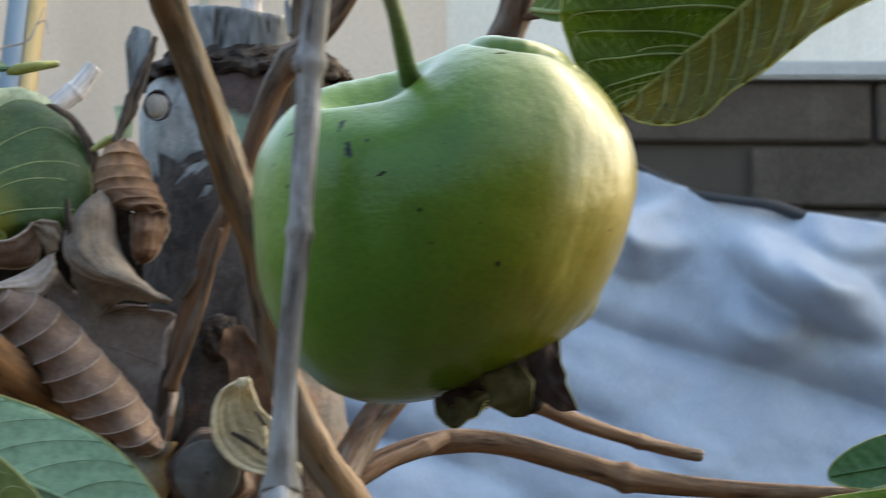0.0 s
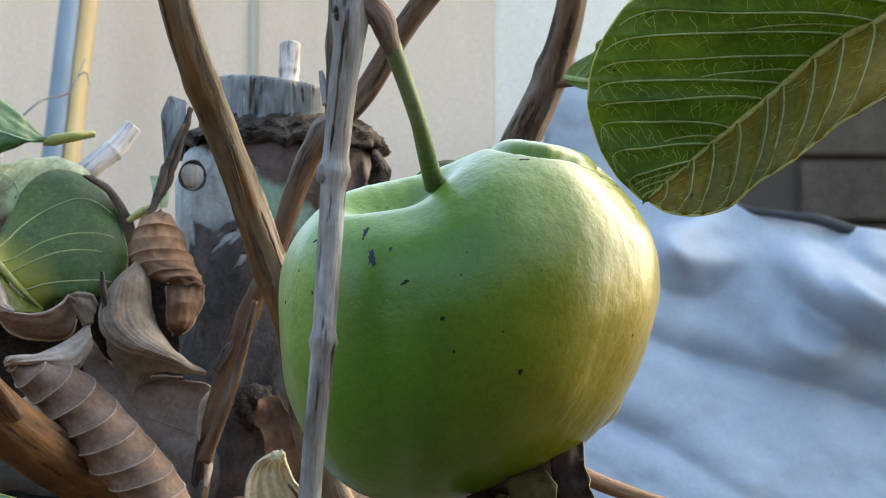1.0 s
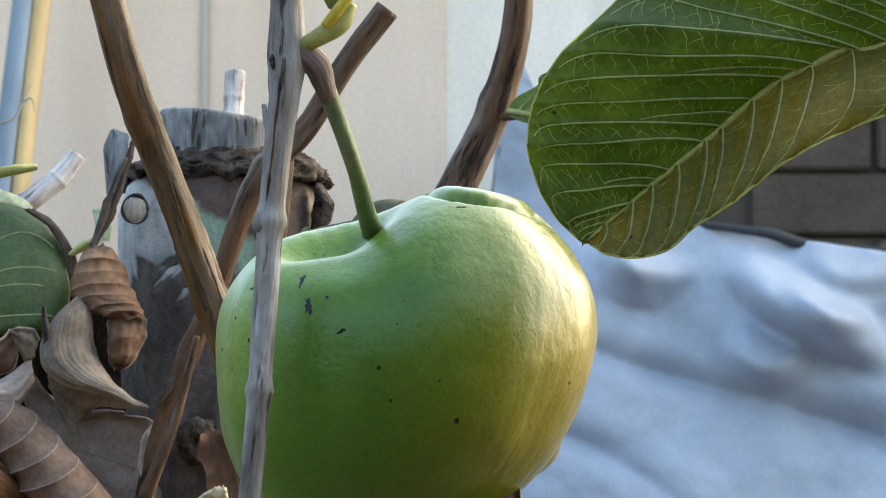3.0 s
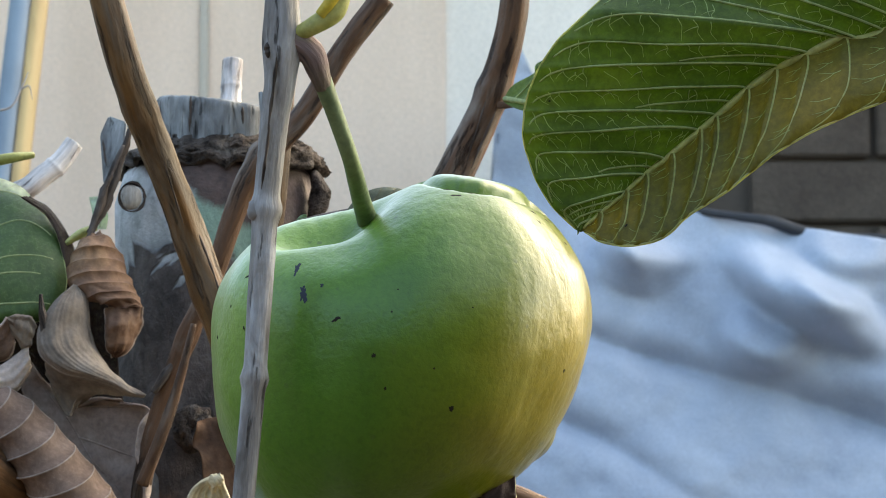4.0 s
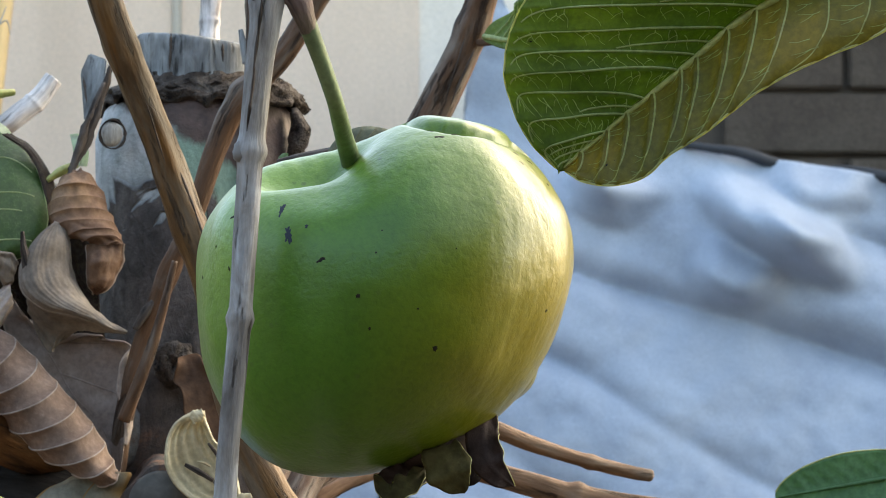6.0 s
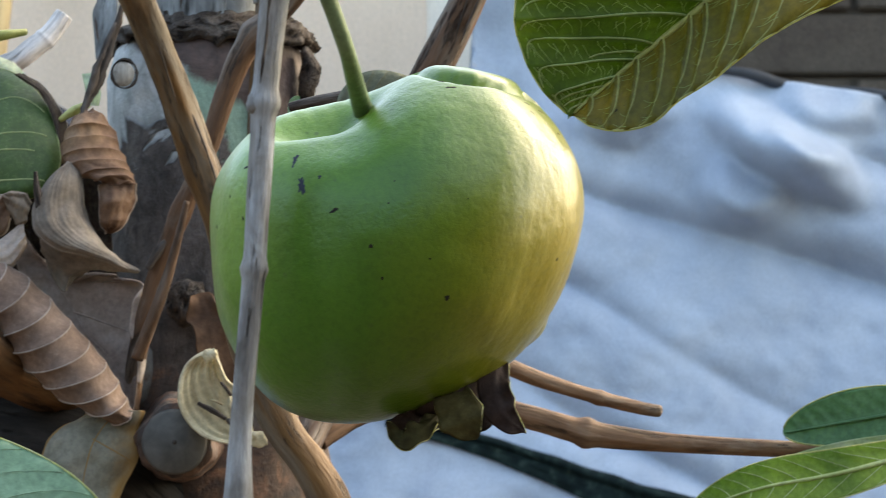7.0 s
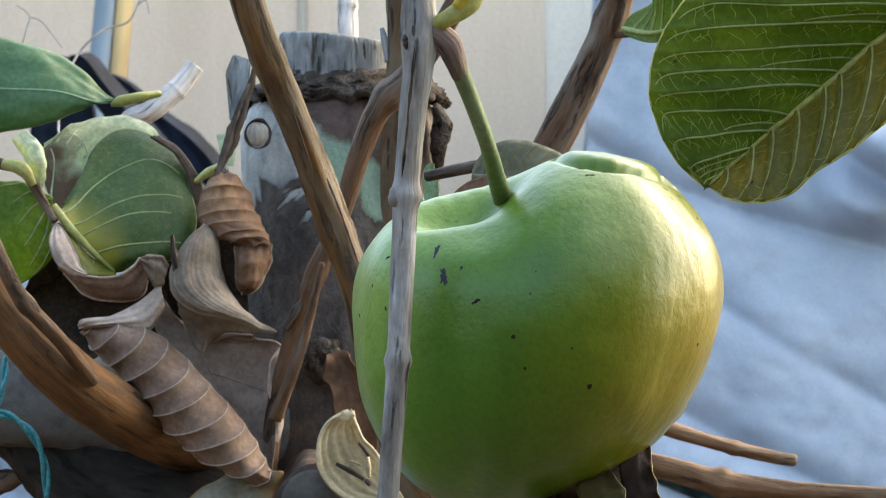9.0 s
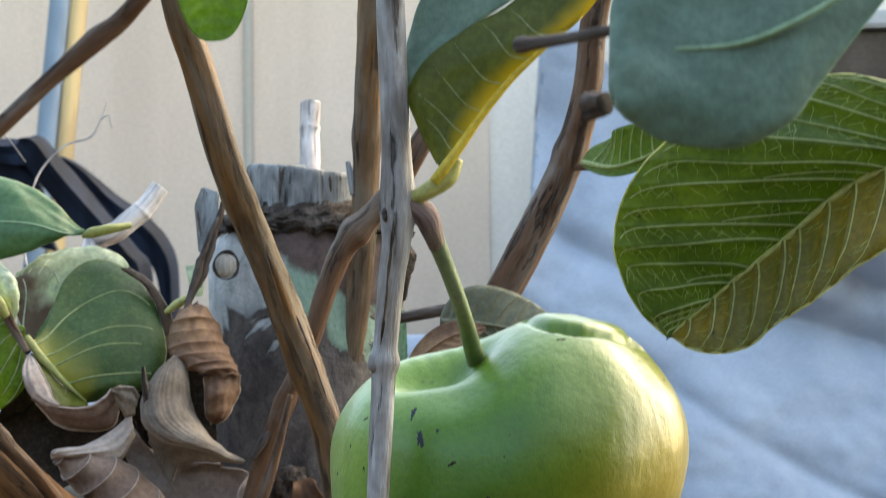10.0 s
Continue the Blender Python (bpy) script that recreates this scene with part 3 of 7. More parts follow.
# ---- setting ----
def ground_material():
    m, nt, b = material("dry_soil")
    n = noise_tex(nt, coords(nt), 3.0, 8, 0.65)
    f = noise_tex(nt, coords(nt), 90, 6, 0.6)
    c = mix(nt, 0.5, ramp(nt, n, [(0.3, (0.05, 0.037, 0.027)), (0.7, (0.11, 0.085, 0.06))]), ramp(nt, f, [(0.3, (0.04, 0.03, 0.022)), (0.7, (0.12, 0.095, 0.07))]))
    nt.links.new(c, b.inputs["Base Color"])
    b.inputs["Roughness"].default_value = 0.95
    bump(nt, b, f, 0.6, 0.01)
    return m


bm = bmesh.new()
bmesh.ops.create_grid(bm, x_segments=60, y_segments=60, size=300)
for v in bm.verts:
    v.co.z = 0.02 * noise.noise(v.co * 0.2) if v.co.length > 12 else 0.0
tagged(part("ground", bm, ground_material()), "bare dry soil ground running to the horizon", "ground", kind="structure")


def plaster(name, lo, hi, streak):
    m, nt, b = material(name)
    n = noise_tex(nt, coords(nt, (1, 1, 0.35)), 5.0, 6, 0.6)
    f = noise_tex(nt, coords(nt), 160, 5, 0.6)
    s = noise_tex(nt, coords(nt, (9, 9, 0.6)), 1.0, 3, 0.5)
    c = ramp(nt, n, [(0.32, lo), (0.66, hi)])
    c = mix(nt, calc(nt, "MULTIPLY", ramp(nt, s, grey(0.52, 0.72)), 0.5), c, streak)
    c = mix(nt, 0.15, c, ramp(nt, f, grey(0.3, 0.7)), "MULTIPLY")
    nt.links.new(c, b.inputs["Base Color"])
    b.inputs["Roughness"].default_value = 0.85
    bump(nt, b, f, 0.3, 0.002)
    return m


M_WALL = plaster("cream_plaster", (0.775, 0.600, 0.475), (0.880, 0.690, 0.555), (0.665, 0.515, 0.402))
M_WALL_PALE = plaster("white_plaster", (0.792, 0.713, 0.628), (0.897, 0.812, 0.720), (0.660, 0.581, 0.501))
M_TRIM = plaster("white_painted_ledge", (0.45, 0.45, 0.45), (0.55, 0.55, 0.55), (0.36, 0.35, 0.33))

SEAM_X = (0.0075, 4.2000, 1.9409)[0]
wall = part("wall_north", bevel_box((5.6, 0.18, 2.5), (SEAM_X - 2.8, 4.29, 1.25), 0.001), M_WALL, smooth=False)
tagged(wall, "cream plastered house wall with faint upright streaks", "wall", kind="structure")
wall2 = part("wall_north_pale", bevel_box((4.6, 0.18, 2.8), (SEAM_X + 2.25, 4.295, 1.4), 0.001), M_WALL_PALE, smooth=False)
tagged(wall2, "paler white plastered wall beside the cream one", "wall", kind="structure")

M_JOINT = plaster("stained_plaster_joint", (0.50, 0.45, 0.38), (0.60, 0.54, 0.46), (0.40, 0.37, 0.32))
# a thin upright groove in the cream wall
gx = (-0.3968, 4.2000, 1.8026)[0]
tagged(part("wall_joint", bevel_box((0.016, 0.010, 2.4), (gx, 4.197, 1.25), 0.004), M_JOINT, smooth=False), "thin upright plaster joint on the cream wall", "trim", kind="structure")

# ledge and the block wall below it
BLOCK_X = (0.2677, 4.0000, 1.7795)[0]
ledge_z = (0.6002, 3.9500, 1.8850)[2]
tagged(part("ledge", bevel_box((2.6, 0.24, 0.028), (BLOCK_X + 1.3, 4.06, ledge_z), 0.005), M_TRIM, smooth=False), "white painted ledge along the top of the block wall", "ledge", kind="structure")


def block_material():
    m, nt, b = material("brown_concrete_block")
    info = nt.nodes.new("ShaderNodeObjectInfo")
    n = noise_tex(nt, coords(nt), 14, 6, 0.6)
    f = noise_tex(nt, coords(nt), 130, 5, 0.65)
    c = ramp(nt, n, [(0.3, (0.070, 0.051, 0.040)), (0.55, (0.098, 0.075, 0.058)), (0.75, (0.125, 0.098, 0.078))])
    c = mix(nt, 0.5, c, ramp(nt, info.outputs["Random"], [(0, (0.75, 0.75, 0.75)), (1, (1.15, 1.12, 1.1))]), "MULTIPLY")
    c = mix(nt, 0.3, c, ramp(nt, f, grey(0.3, 0.7)), "MULTIPLY")
    nt.links.new(c, b.inputs["Base Color"])
    b.inputs["Roughness"].default_value = 0.92
    bump(nt, b, f, 0.6, 0.003)
    return m


M_BLOCK = block_material()
M_MORTAR = plaster("mortar", (0.06, 0.046, 0.036), (0.09, 0.07, 0.055), (0.045, 0.035, 0.028))
block_wall = part("block_wall", bevel_box((2.6, 0.14, ledge_z - 0.016), (BLOCK_X + 1.3, 4.05, (ledge_z - 0.016) / 2), 0.004), M_MORTAR, smooth=False)
tagged(block_wall, "low brown block wall behind the sheet", "wall", kind="structure")

# ---- draped sheet ----
def paint(name, col, wear, rough=0.5):
    m, nt, b = material(name)
    n = noise_tex(nt, coords(nt, (30, 30, 6)), 1.0, 6, 0.6)
    c = ramp(nt, n, [(0.35, wear), (0.55, col), (0.8, tuple(min(1, v * 1.15) for v in col))])
    nt.links.new(c, b.inputs["Base Color"])
    b.inputs["Roughness"].default_value = rough
    bump(nt, b, n, 0.2, 0.002)
    return m



def cloth_material():
    m, nt, b = material("grey_woven_sheet")
    n = noise_tex(nt, coords(nt), 7, 5, 0.6, 0.5)
    f = noise_tex(nt, coords(nt), 300, 3, 0.6)
    c = ramp(nt, n, [(0.3, (0.28, 0.335, 0.43)), (0.55, (0.37, 0.43, 0.53)), (0.75, (0.45, 0.51, 0.61))])
    c = mix(nt, 0.2, c, ramp(nt, f, grey(0.3, 0.7)), "MULTIPLY")
    nt.links.new(c, b.inputs["Base Color"])
    b.inputs["Roughness"].default_value = 0.6
    b.inputs["Sheen Weight"].default_value = 0.2
    bump(nt, b, f, 0.4, 0.002)
    return m


M_CLOTH = cloth_material()
PEAK_X = (0.1037, 3.6000, 1.6214)[0]
EDGE_Z = (0.4543, 3.8000, 1.6928)[2]


LOW_Z = (-0.0870, 3.6000, 1.3817)[2]


def sheet_top(x):
    """Height of the sheet's hem: hooked up high at one place, sagging over the wall beyond it, low on the other side."""
    if x < PEAK_X:
        return LOW_Z + (EDGE_Z + 0.28 - LOW_Z) * math.exp(-((PEAK_X - x) / 0.035) ** 2)
    d = x - PEAK_X
    return EDGE_Z + 0.28 * math.exp(-d / 0.10) - 0.13 * d


CREASES = [((0.2765, 3.7500, 1.6439), (0.2954, 3.7200, 1.5599), 0.05), ((0.4381, 3.7000, 1.6007), (0.6477, 3.6000, 1.4427), 0.07), ((0.5399, 3.7000, 1.6262), (0.6914, 3.7000, 1.5668), 0.03),
           ((0.5060, 3.6800, 1.5673), (0.6365, 3.6600, 1.4859), 0.04), ((0.4193, 3.6600, 1.4943), (0.5305, 3.6200, 1.4169), 0.04), ((0.2581, 3.6800, 1.6223), (0.3150, 3.6600, 1.5321), 0.03)]


def sheet_y(x, z):
    """How far back the sheet hangs at a place."""
    drop = EDGE_Z + 0.05 - z
    y = 3.80 - 0.22 * max(0.0, drop) - 0.08 * max(0.0, drop) ** 2
    fan = math.atan2(x - PEAK_X + 0.05, max(drop, 0.0) + 0.22)
    live = max(0.0, min(1.0, (drop + 0.1) * 3))
    w1 = fan * 11 + 1.6 * noise.noise(Vector((x * 2, z * 2, 1)))
    w2 = (z * 1.0 + x * 0.55) * 15 + 2.6 * noise.noise(Vector((x * 1.7, z * 2.3, 4)))
    y += live * (0.012 * math.sin(w1 * 1.3) + 0.075 * (1 - abs(math.sin(w2))) ** 2.2 * max(0.0, 0.3 + 1.3 * noise.noise(Vector((x * 3.3, z * 3.3, 6)))))
    y += 0.018 * noise.noise(Vector((x * 3 + z * 3, z * 5 - x * 2, 2))) + 0.0045 * noise.noise(Vector((x * 15, z * 22, 3))) + 0.003 * noise.noise(Vector((x * 34 + z * 12, z * 46, 3)))
    for a, b, lift in CREASES:
        ax, az, bx, bz = a[0], a[2], b[0], b[2]
        long = math.hypot(bx - ax, bz - az)
        ux, uz = (bx - ax) / long, (bz - az) / long
        s = ((x - ax) * ux + (z - az) * uz) / long
        d = (x - ax) * -uz + (z - az) * ux + 0.02 * math.sin(s * 4)
        y -= 1.7 * lift * math.exp(-((s - 0.5) / 0.42) ** 4) * math.exp(-(d / (0.055 if d > 0 else 0.018)) ** 2)
    return min(y, 3.93)


bm = bmesh.new()
NX, NZ = 440, 230
rows = []
for j in range(NZ + 1):
    v = j / NZ
    row = []
    for i in range(NX + 1):
        x = -1.6 + 3.6 * i / NX
        top = sheet_top(x)
        z = min(top, EDGE_Z + 0.30 - v * (EDGE_Z + 0.285))
        row.append(bm.verts.new((x, sheet_y(x, z), z)))
    rows.append(row)
for a, b in zip(rows, rows[1:]):
    for i in range(NX):
        if max(a[i].co.z - b[i].co.z, a[i + 1].co.z - b[i + 1].co.z) > 1e-6:
            bm.faces.new((a[i], a[i + 1], b[i + 1], b[i]))
bmesh.ops.delete(bm, geom=[v for v in bm.verts if not v.link_faces], context="VERTS")
sheet = part("ground_cover_sheet", bm, M_CLOTH)
sol = sheet.modifiers.new("thickness", "SOLIDIFY")
sol.thickness = 0.003
tagged(sheet, "bluish grey woven sheet draped in loose folds over a wall", "sheet")

# dark bound edge of the sheet where it lies on the wall
edge_pts = [(PEAK_X + 0.16 + 0.06 * k, 3.775 + 0.012 * math.sin(k * 1.3), sheet_top(PEAK_X + 0.16 + 0.06 * k) + 0.004 * math.sin(k * 2.1)) for k in range(20)]
bm = tube(edge_pts, [0.004 + 0.006 * min(1, k / 5) * (0.8 + 0.3 * math.sin(k * 1.7)) for k in range(20)], 120, 14, 0.25, 0.1, seed=70)
part("bound_edge", bm, paint("black_binding", (0.02, 0.022, 0.028), (0.012, 0.013, 0.016), 0.6), sheet, "black bound edge")

# dark green hem across the lower part of the sheet
def hem_material():
    m, nt, b = material("dark_green_hem")
    n = noise_tex(nt, coords(nt), 60, 5, 0.6)
    c = ramp(nt, n, [(0.38, (0.003, 0.008, 0.008)), (0.55, (0.008, 0.017, 0.016)), (0.72, (0.04, 0.062, 0.05))])
    nt.links.new(c, b.inputs["Base Color"])
    b.inputs["Roughness"].default_value = 0.7
    b.inputs["Specular IOR Level"].default_value = 0.1
    bump(nt, b, n, 0.5, 0.003)
    return m


def strip(points, halves):
    """A flat strip of cloth lying on the sheet along a line; its upper edge is thicker."""
    line, half = spline(points, 90, halves)
    bm = bmesh.new()
    rows = []
    for i, (p, h) in enumerate(zip(line, half)):
        q = line[min(i + 1, 89)] - line[max(i - 1, 0)]
        up = Vector((-q.z, 0, q.x)).normalized()
        row = []
        for k in range(17):
            s = 1 - k / 8
            e = p + up * s * h * (1 + 0.10 * noise.noise(Vector((i * 0.15, round(s), 2))))
            y = sheet_y(e.x, e.z) - 0.008 - 0.012 * math.exp(-((s - 0.75) / 0.2) ** 2) - 0.004 * noise.noise(Vector((i * 0.2, s * 3, 1)))
            row.append(bm.verts.new((e.x, y, e.z)))
        rows.append(row)
    for r1, r2 in zip(rows, rows[1:]):
        for k in range(16):
            bm.faces.new((r1[k], r2[k], r2[k + 1], r1[k + 1]))
    return bm


band = part("border_strip", strip([(-0.0521, 3.6000, 1.1281), (0.1038, 3.6000, 1.0830), (0.2263, 3.6000, 1.0386), (0.3322, 3.6000, 1.0010), (0.4445, 3.6000, 0.9717), (0.6328, 3.6000, 0.9300)], [0.010, 0.015, 0.021, 0.026, 0.030, 0.032]), hem_material(), sheet, "dark green border strip")
sol = band.modifiers.new("thickness", "SOLIDIFY")
sol.thickness = 0.003

# ---- post at the wall, blue with a yellow side ----
pb, pt = (-0.6923, 3.9000, 1.7002), (-0.6669, 3.9000, 1.9448)
yb, yt = (-0.6645, 3.9000, 1.6998), (-0.6400, 3.9000, 1.9444)
post = thing("striped_post", "slim upright post painted blue with a yellow side", "post", (pb[0], 3.9, 0))
def slant_bar(bottom, top, w, d):
    b, t = Vector(bottom), Vector(top)
    lean = (t.x - b.x) / (t.z - b.z)
    bm = bmesh.new()
    bmesh.ops.create_cube(bm, size=1, matrix=Matrix.Diagonal((w, d, 2.6, 1)))
    bmesh.ops.bevel(bm, geom=list(bm.edges), offset=0.004, segments=2, affect="EDGES")
    for v in bm.verts:
        z = v.co.z + 1.3
        v.co = (b.x + (z - b.z) * lean + v.co.x, b.y + v.co.y, z)
    return bm
part("blue_side", slant_bar(pb, pt, 0.036, 0.03), paint("blue_paint", (0.20, 0.25, 0.30), (0.15, 0.19, 0.23)), post)
part("yellow_side", slant_bar(yb, yt, 0.027, 0.03), paint("yellow_paint", (0.60, 0.40, 0.17), (0.48, 0.31, 0.13)), post, "yellow painted side")

# ---- navy tarpaulin hung up in folds behind the tree ----
M_TARP = paint("navy_tarpaulin", (0.010, 0.017, 0.034), (0.004, 0.007, 0.014), 0.75)
M_TARP.node_tree.nodes["Principled BSDF"].inputs["Specular IOR Level"].default_value = 0.15
tarp = thing("tarpaulin", "dark navy plastic tarpaulin hanging in stiff folds", "tarpaulin", ((-0.2817, 2.9000, 1.2838)[0], 2.9, 0))


def fold(upper, lower, bow, seed):
    """A flat fold of stiff plastic between two edges, creased along its length, with a turned-under back."""
    ea, eb = spline(upper, 40), spline(lower, 40)
    bm = bmesh.new()
    rows = []
    for i, (p, q) in enumerate(zip(ea, eb)):
        row = []
        for k, (w, out) in enumerate(((0.0, -0.02), (0.0, 0.0), (0.3, bow), (0.62, bow * 0.4), (1.0, 0.0), (1.0, -0.03))):
            c = p.lerp(q, w) + Vector((0, -out, 0))
            c += Vector((0, 0.008, 0.003)) * noise.noise(Vector((i * 0.16, k * 1.3, seed)))
            row.append(bm.verts.new(c))
        rows.append(row)
    for r1, r2 in zip(rows, rows[1:]):
        for k in range(5):
            bm.faces.new((r1[k], r1[k + 1], r2[k + 1], r2[k]))
    ob = part("fold", bm, M_TARP, tarp, smooth=False)
    sol = ob.modifiers.new("thickness", "SOLIDIFY")
    sol.thickness = 0.002


fold([(-0.7797, 2.9500, 1.6234), (-0.7083, 2.9500, 1.6265), (-0.6512, 2.9500, 1.6228), (-0.6085, 2.9500, 1.6149), (-0.5786, 2.9500, 1.6173)], [(-0.7757, 2.9300, 1.5944), (-0.7047, 2.9300, 1.5989), (-0.6480, 2.9300, 1.5937), (-0.6055, 2.9300, 1.5810), (-0.5701, 2.9300, 1.5840)], 0.015, 1)
fold([(-0.5737, 2.9000, 1.6107), (-0.5554, 2.9000, 1.6132), (-0.5304, 2.9000, 1.5834), (-0.4887, 2.9000, 1.5344), (-0.4403, 2.9000, 1.4742), (-0.4196, 2.9000, 1.4390), (-0.4139, 2.9000, 1.3134), (-0.29, 2.9, 0.6), (-0.29, 2.9, 0.01)], [(-0.5846, 2.8800, 1.6005), (-0.5750, 2.8800, 1.5794), (-0.5488, 2.8800, 1.5442), (-0.5143, 2.8800, 1.5018), (-0.4660, 2.8800, 1.4455), (-0.4524, 2.8800, 1.4175), (-0.4464, 2.8800, 1.3134), (-0.36, 2.88, 0.6), (-0.36, 2.88, 0.01)], 0.03, 2)
fold([(-0.5347, 2.9600, 1.5920), (-0.5106, 2.9600, 1.5787), (-0.4681, 2.9600, 1.5425), (-0.4314, 2.9600, 1.5163), (-0.3977, 2.9600, 1.4704), (-0.3915, 2.9600, 1.3851)], [(-0.5390, 2.9400, 1.5859), (-0.5151, 2.9400, 1.5593), (-0.4731, 2.9400, 1.5056), (-0.4380, 2.9400, 1.4697), (-0.4172, 2.9400, 1.4341), (-0.4107, 2.9400, 1.3776)], 0.02, 3)
fold([(-0.5975, 2.9700, 1.6111), (-0.6191, 2.9700, 1.6028), (-0.6410, 2.9700, 1.5531), (-0.6486, 2.9700, 1.4961)], [(-0.5831, 2.9500, 1.5861), (-0.5663, 2.9500, 1.5574), (-0.5595, 2.9500, 1.5147), (-0.5457, 2.9500, 1.4719)], 0.01, 4)

# ---- plain walls added on the sides not seen, closing the place and shaping the light ----
# Grey walls, unseen: they keep low light off the undersides.
M_UNSEEN_GREY = plaster("grey_plaster", (0.10, 0.092, 0.085), (0.16, 0.15, 0.14), (0.07, 0.065, 0.06))
tagged(part("wall_south", bevel_box((7.6, 0.2, 2.4), (-0.4, -2.9, 1.2), 0.01), M_UNSEEN_GREY, smooth=False), "plain grey plastered wall, unseen, added to cut low light", "wall", kind="structure")
# Sand walls, unseen: they block sky in the fruit's sheen and bounce warm light.
M_UNSEEN_SAND = plaster("sand_plaster", (0.36, 0.30, 0.23), (0.44, 0.37, 0.29), (0.28, 0.235, 0.18))
tagged(part("wall_east", bevel_box((0.2, 2.1, 3.4), (2.9, -1.95, 1.7), 0.01), M_UNSEEN_SAND, smooth=False), "plain sand-coloured plastered wall, unseen, added to block sky and bounce light", "wall", kind="structure")
tagged(part("wall_unseen_corner", bevel_box((1.7, 0.2, 3.4), (1.95, -3.105, 1.7), 0.01), M_UNSEEN_SAND, smooth=False), "plain sand-coloured plastered wall, unseen, added to block sky and bounce light", "wall", kind="structure")
tagged(part("wall_west", bevel_box((0.2, 6.8, 2.4), (-4.2, 0.8, 1.2), 0.01), M_UNSEEN_GREY, smooth=False), "plain grey plastered wall, unseen, added to cut low light", "wall", kind="structure")

# ---- guava tree ----
TX, TY = (-0.0836, 0.3850, 1.3038)[0], 0.385
tree = thing("guava_tree", "guava tree with sawn flaking trunk, bare branches and large leaves", "tree", (TX, TY, 0))

# trunk with its shoulder below the sawn top
top_z = (-0.0894, 0.3600, 1.3255)[2]
bm = bmesh.new()
rings = []
LEV = 120
for i in range(LEV + 1):
    u = i / LEV
    z = u * (top_z + 0.012)
    low = max(0.0, 0.25 - z)
    r0 = 0.0385 + 0.03 * low + 0.012 * math.exp(-((z - (top_z - 0.17)) / 0.04) ** 2)
    if z > top_z - 0.01:
        r0 *= 1 - 0.35 * ((z - top_z + 0.01) / 0.022) ** 2
    cx = TX + 0.004 * math.sin(z * 5)
    ring = []
    for k in range(56):
        a = 2 * math.pi * k / 56
        d = Vector((math.cos(a), math.sin(a), 0))
        r = r0 * (1 + 0.07 * noise.noise(Vector((d.x * 1.1, d.y * 1.1, z * 9))) + 0.03 * noise.noise(Vector((d.x * 4, d.y * 4, z * 30))))
        ring.append(bm.verts.new((cx + d.x * r, TY + d.y * r, z)))
    rings.append(ring)
for a, b in zip(rings, rings[1:]):
    for k in range(56):
        bm.faces.new((a[k], a[(k + 1) % 56], b[(k + 1) % 56], b[k]))
bm.faces.new(rings[-1])
part("trunk", bm, M_TRUNK, tree, "smooth mint and grey bark with flaking brown plates")

# sawn top: dark rough collar and the grey cut stub standing out of it
cap_l, cap_r = Vector((-0.1050, 0.3750, 1.3420)), Vector((-0.0579, 0.3750, 1.3413))
cap_x = (cap_l.x + cap_r.x) / 2
cap_r0 = (cap_r.x - cap_l.x) / 2
cap_top = (-0.0828, 0.3600, 1.3525)[2]
bm = bmesh.new()
prev = None
for i in range(15):
    u = i / 14
    z = top_z + 0.002 + u * 0.0125
    ring = []
    for k in range(72):
        a = 2 * math.pi * k / 72
        d = Vector((math.cos(a), math.sin(a), 0))
        big = 1.03 + 0.05 * math.sin(math.pi * u) + 0.05 * noise.noise(Vector((d.x * 5, d.y * 5, u * 6))) + 0.06 * noise.noise(Vector((d.x * 9, d.y * 9, u * 17))) - 0.05 * max(0.0, noise.noise(Vector((d.x * 26, d.y * 26, u * 4)))) * 3
        r = (0.0385 - 0.010 * u) * big * (0.94 if i in (0, 14) else 1)
        ring.append(bm.verts.new((cap_x + 0.002 + d.x * r, TY + d.y * r * 0.96, z + (1.2 - u) * 0.005 * noise.noise(Vector((d.x * 6, d.y * 6, 9))))))
    if prev:
        for k in range(72):
            bm.faces.new((prev[k], prev[(k + 1) % 72], ring[(k + 1) % 72], ring[k]))
    prev = ring
bm.faces.new(prev)
part("bark_collar", bm, M_COLLAR, tree, "rough dark cracked bark collar")
bm = bmesh.new()
prev = None
for i, (u, s) in enumerate([(0, 1.03), (0.3, 1.0), (0.6, 0.99), (0.9, 1.0), (0.97, 0.985), (1.0, 0.95), (1.0, 0.5), (1.0, 0.02)]):
    ring = []
    for k in range(64):
        a = 2 * math.pi * k / 64
        d = Vector((math.cos(a), math.sin(a), 0))
        r = cap_r0 * s * (1 + 0.02 * noise.noise(Vector((d.x * 6, d.y * 6, u))) - (0.05 if k in (41, 52) and u > 0.2 else 0))
        ring.append(bm.verts.new((cap_x + d.x * r, TY - 0.006 + d.y * r, top_z + u * (cap_top - top_z) + u * 0.03 * -d.x * cap_r0 * 4)))
    if prev:
        for k in range(64):
            bm.faces.new((prev[k], prev[(k + 1) % 64], ring[(k + 1) % 64], ring[k]))
    prev = ring
part("sawn_stub", bm, M_STUBBED, tree, "grey weathered sawn stub with drying cracks")

M_KNOT = wood("pale_knot_wood", (0.24, 0.22, 0.20), (0.38, 0.36, 0.33), (0.5, 0.48, 0.45), along=False, relief=0.0008)
# bark shard standing at the shoulder, and the healed knot below it
bm = bmesh.new()
shard = [Vector(p) for p in ((-0.1223, 0.3480, 1.3378), (-0.1195, 0.3500, 1.3451), (-0.1126, 0.3460, 1.3423), (-0.1130, 0.3430, 1.3336), (-0.1164, 0.3420, 1.3199), (-0.1205, 0.3450, 1.3197))]
front = [bm.verts.new(p) for p in shard]
back = [bm.verts.new(p + Vector((0.001, 0.007, -0.001))) for p in shard]
bm.faces.new(front)
bm.faces.new(back[::-1])
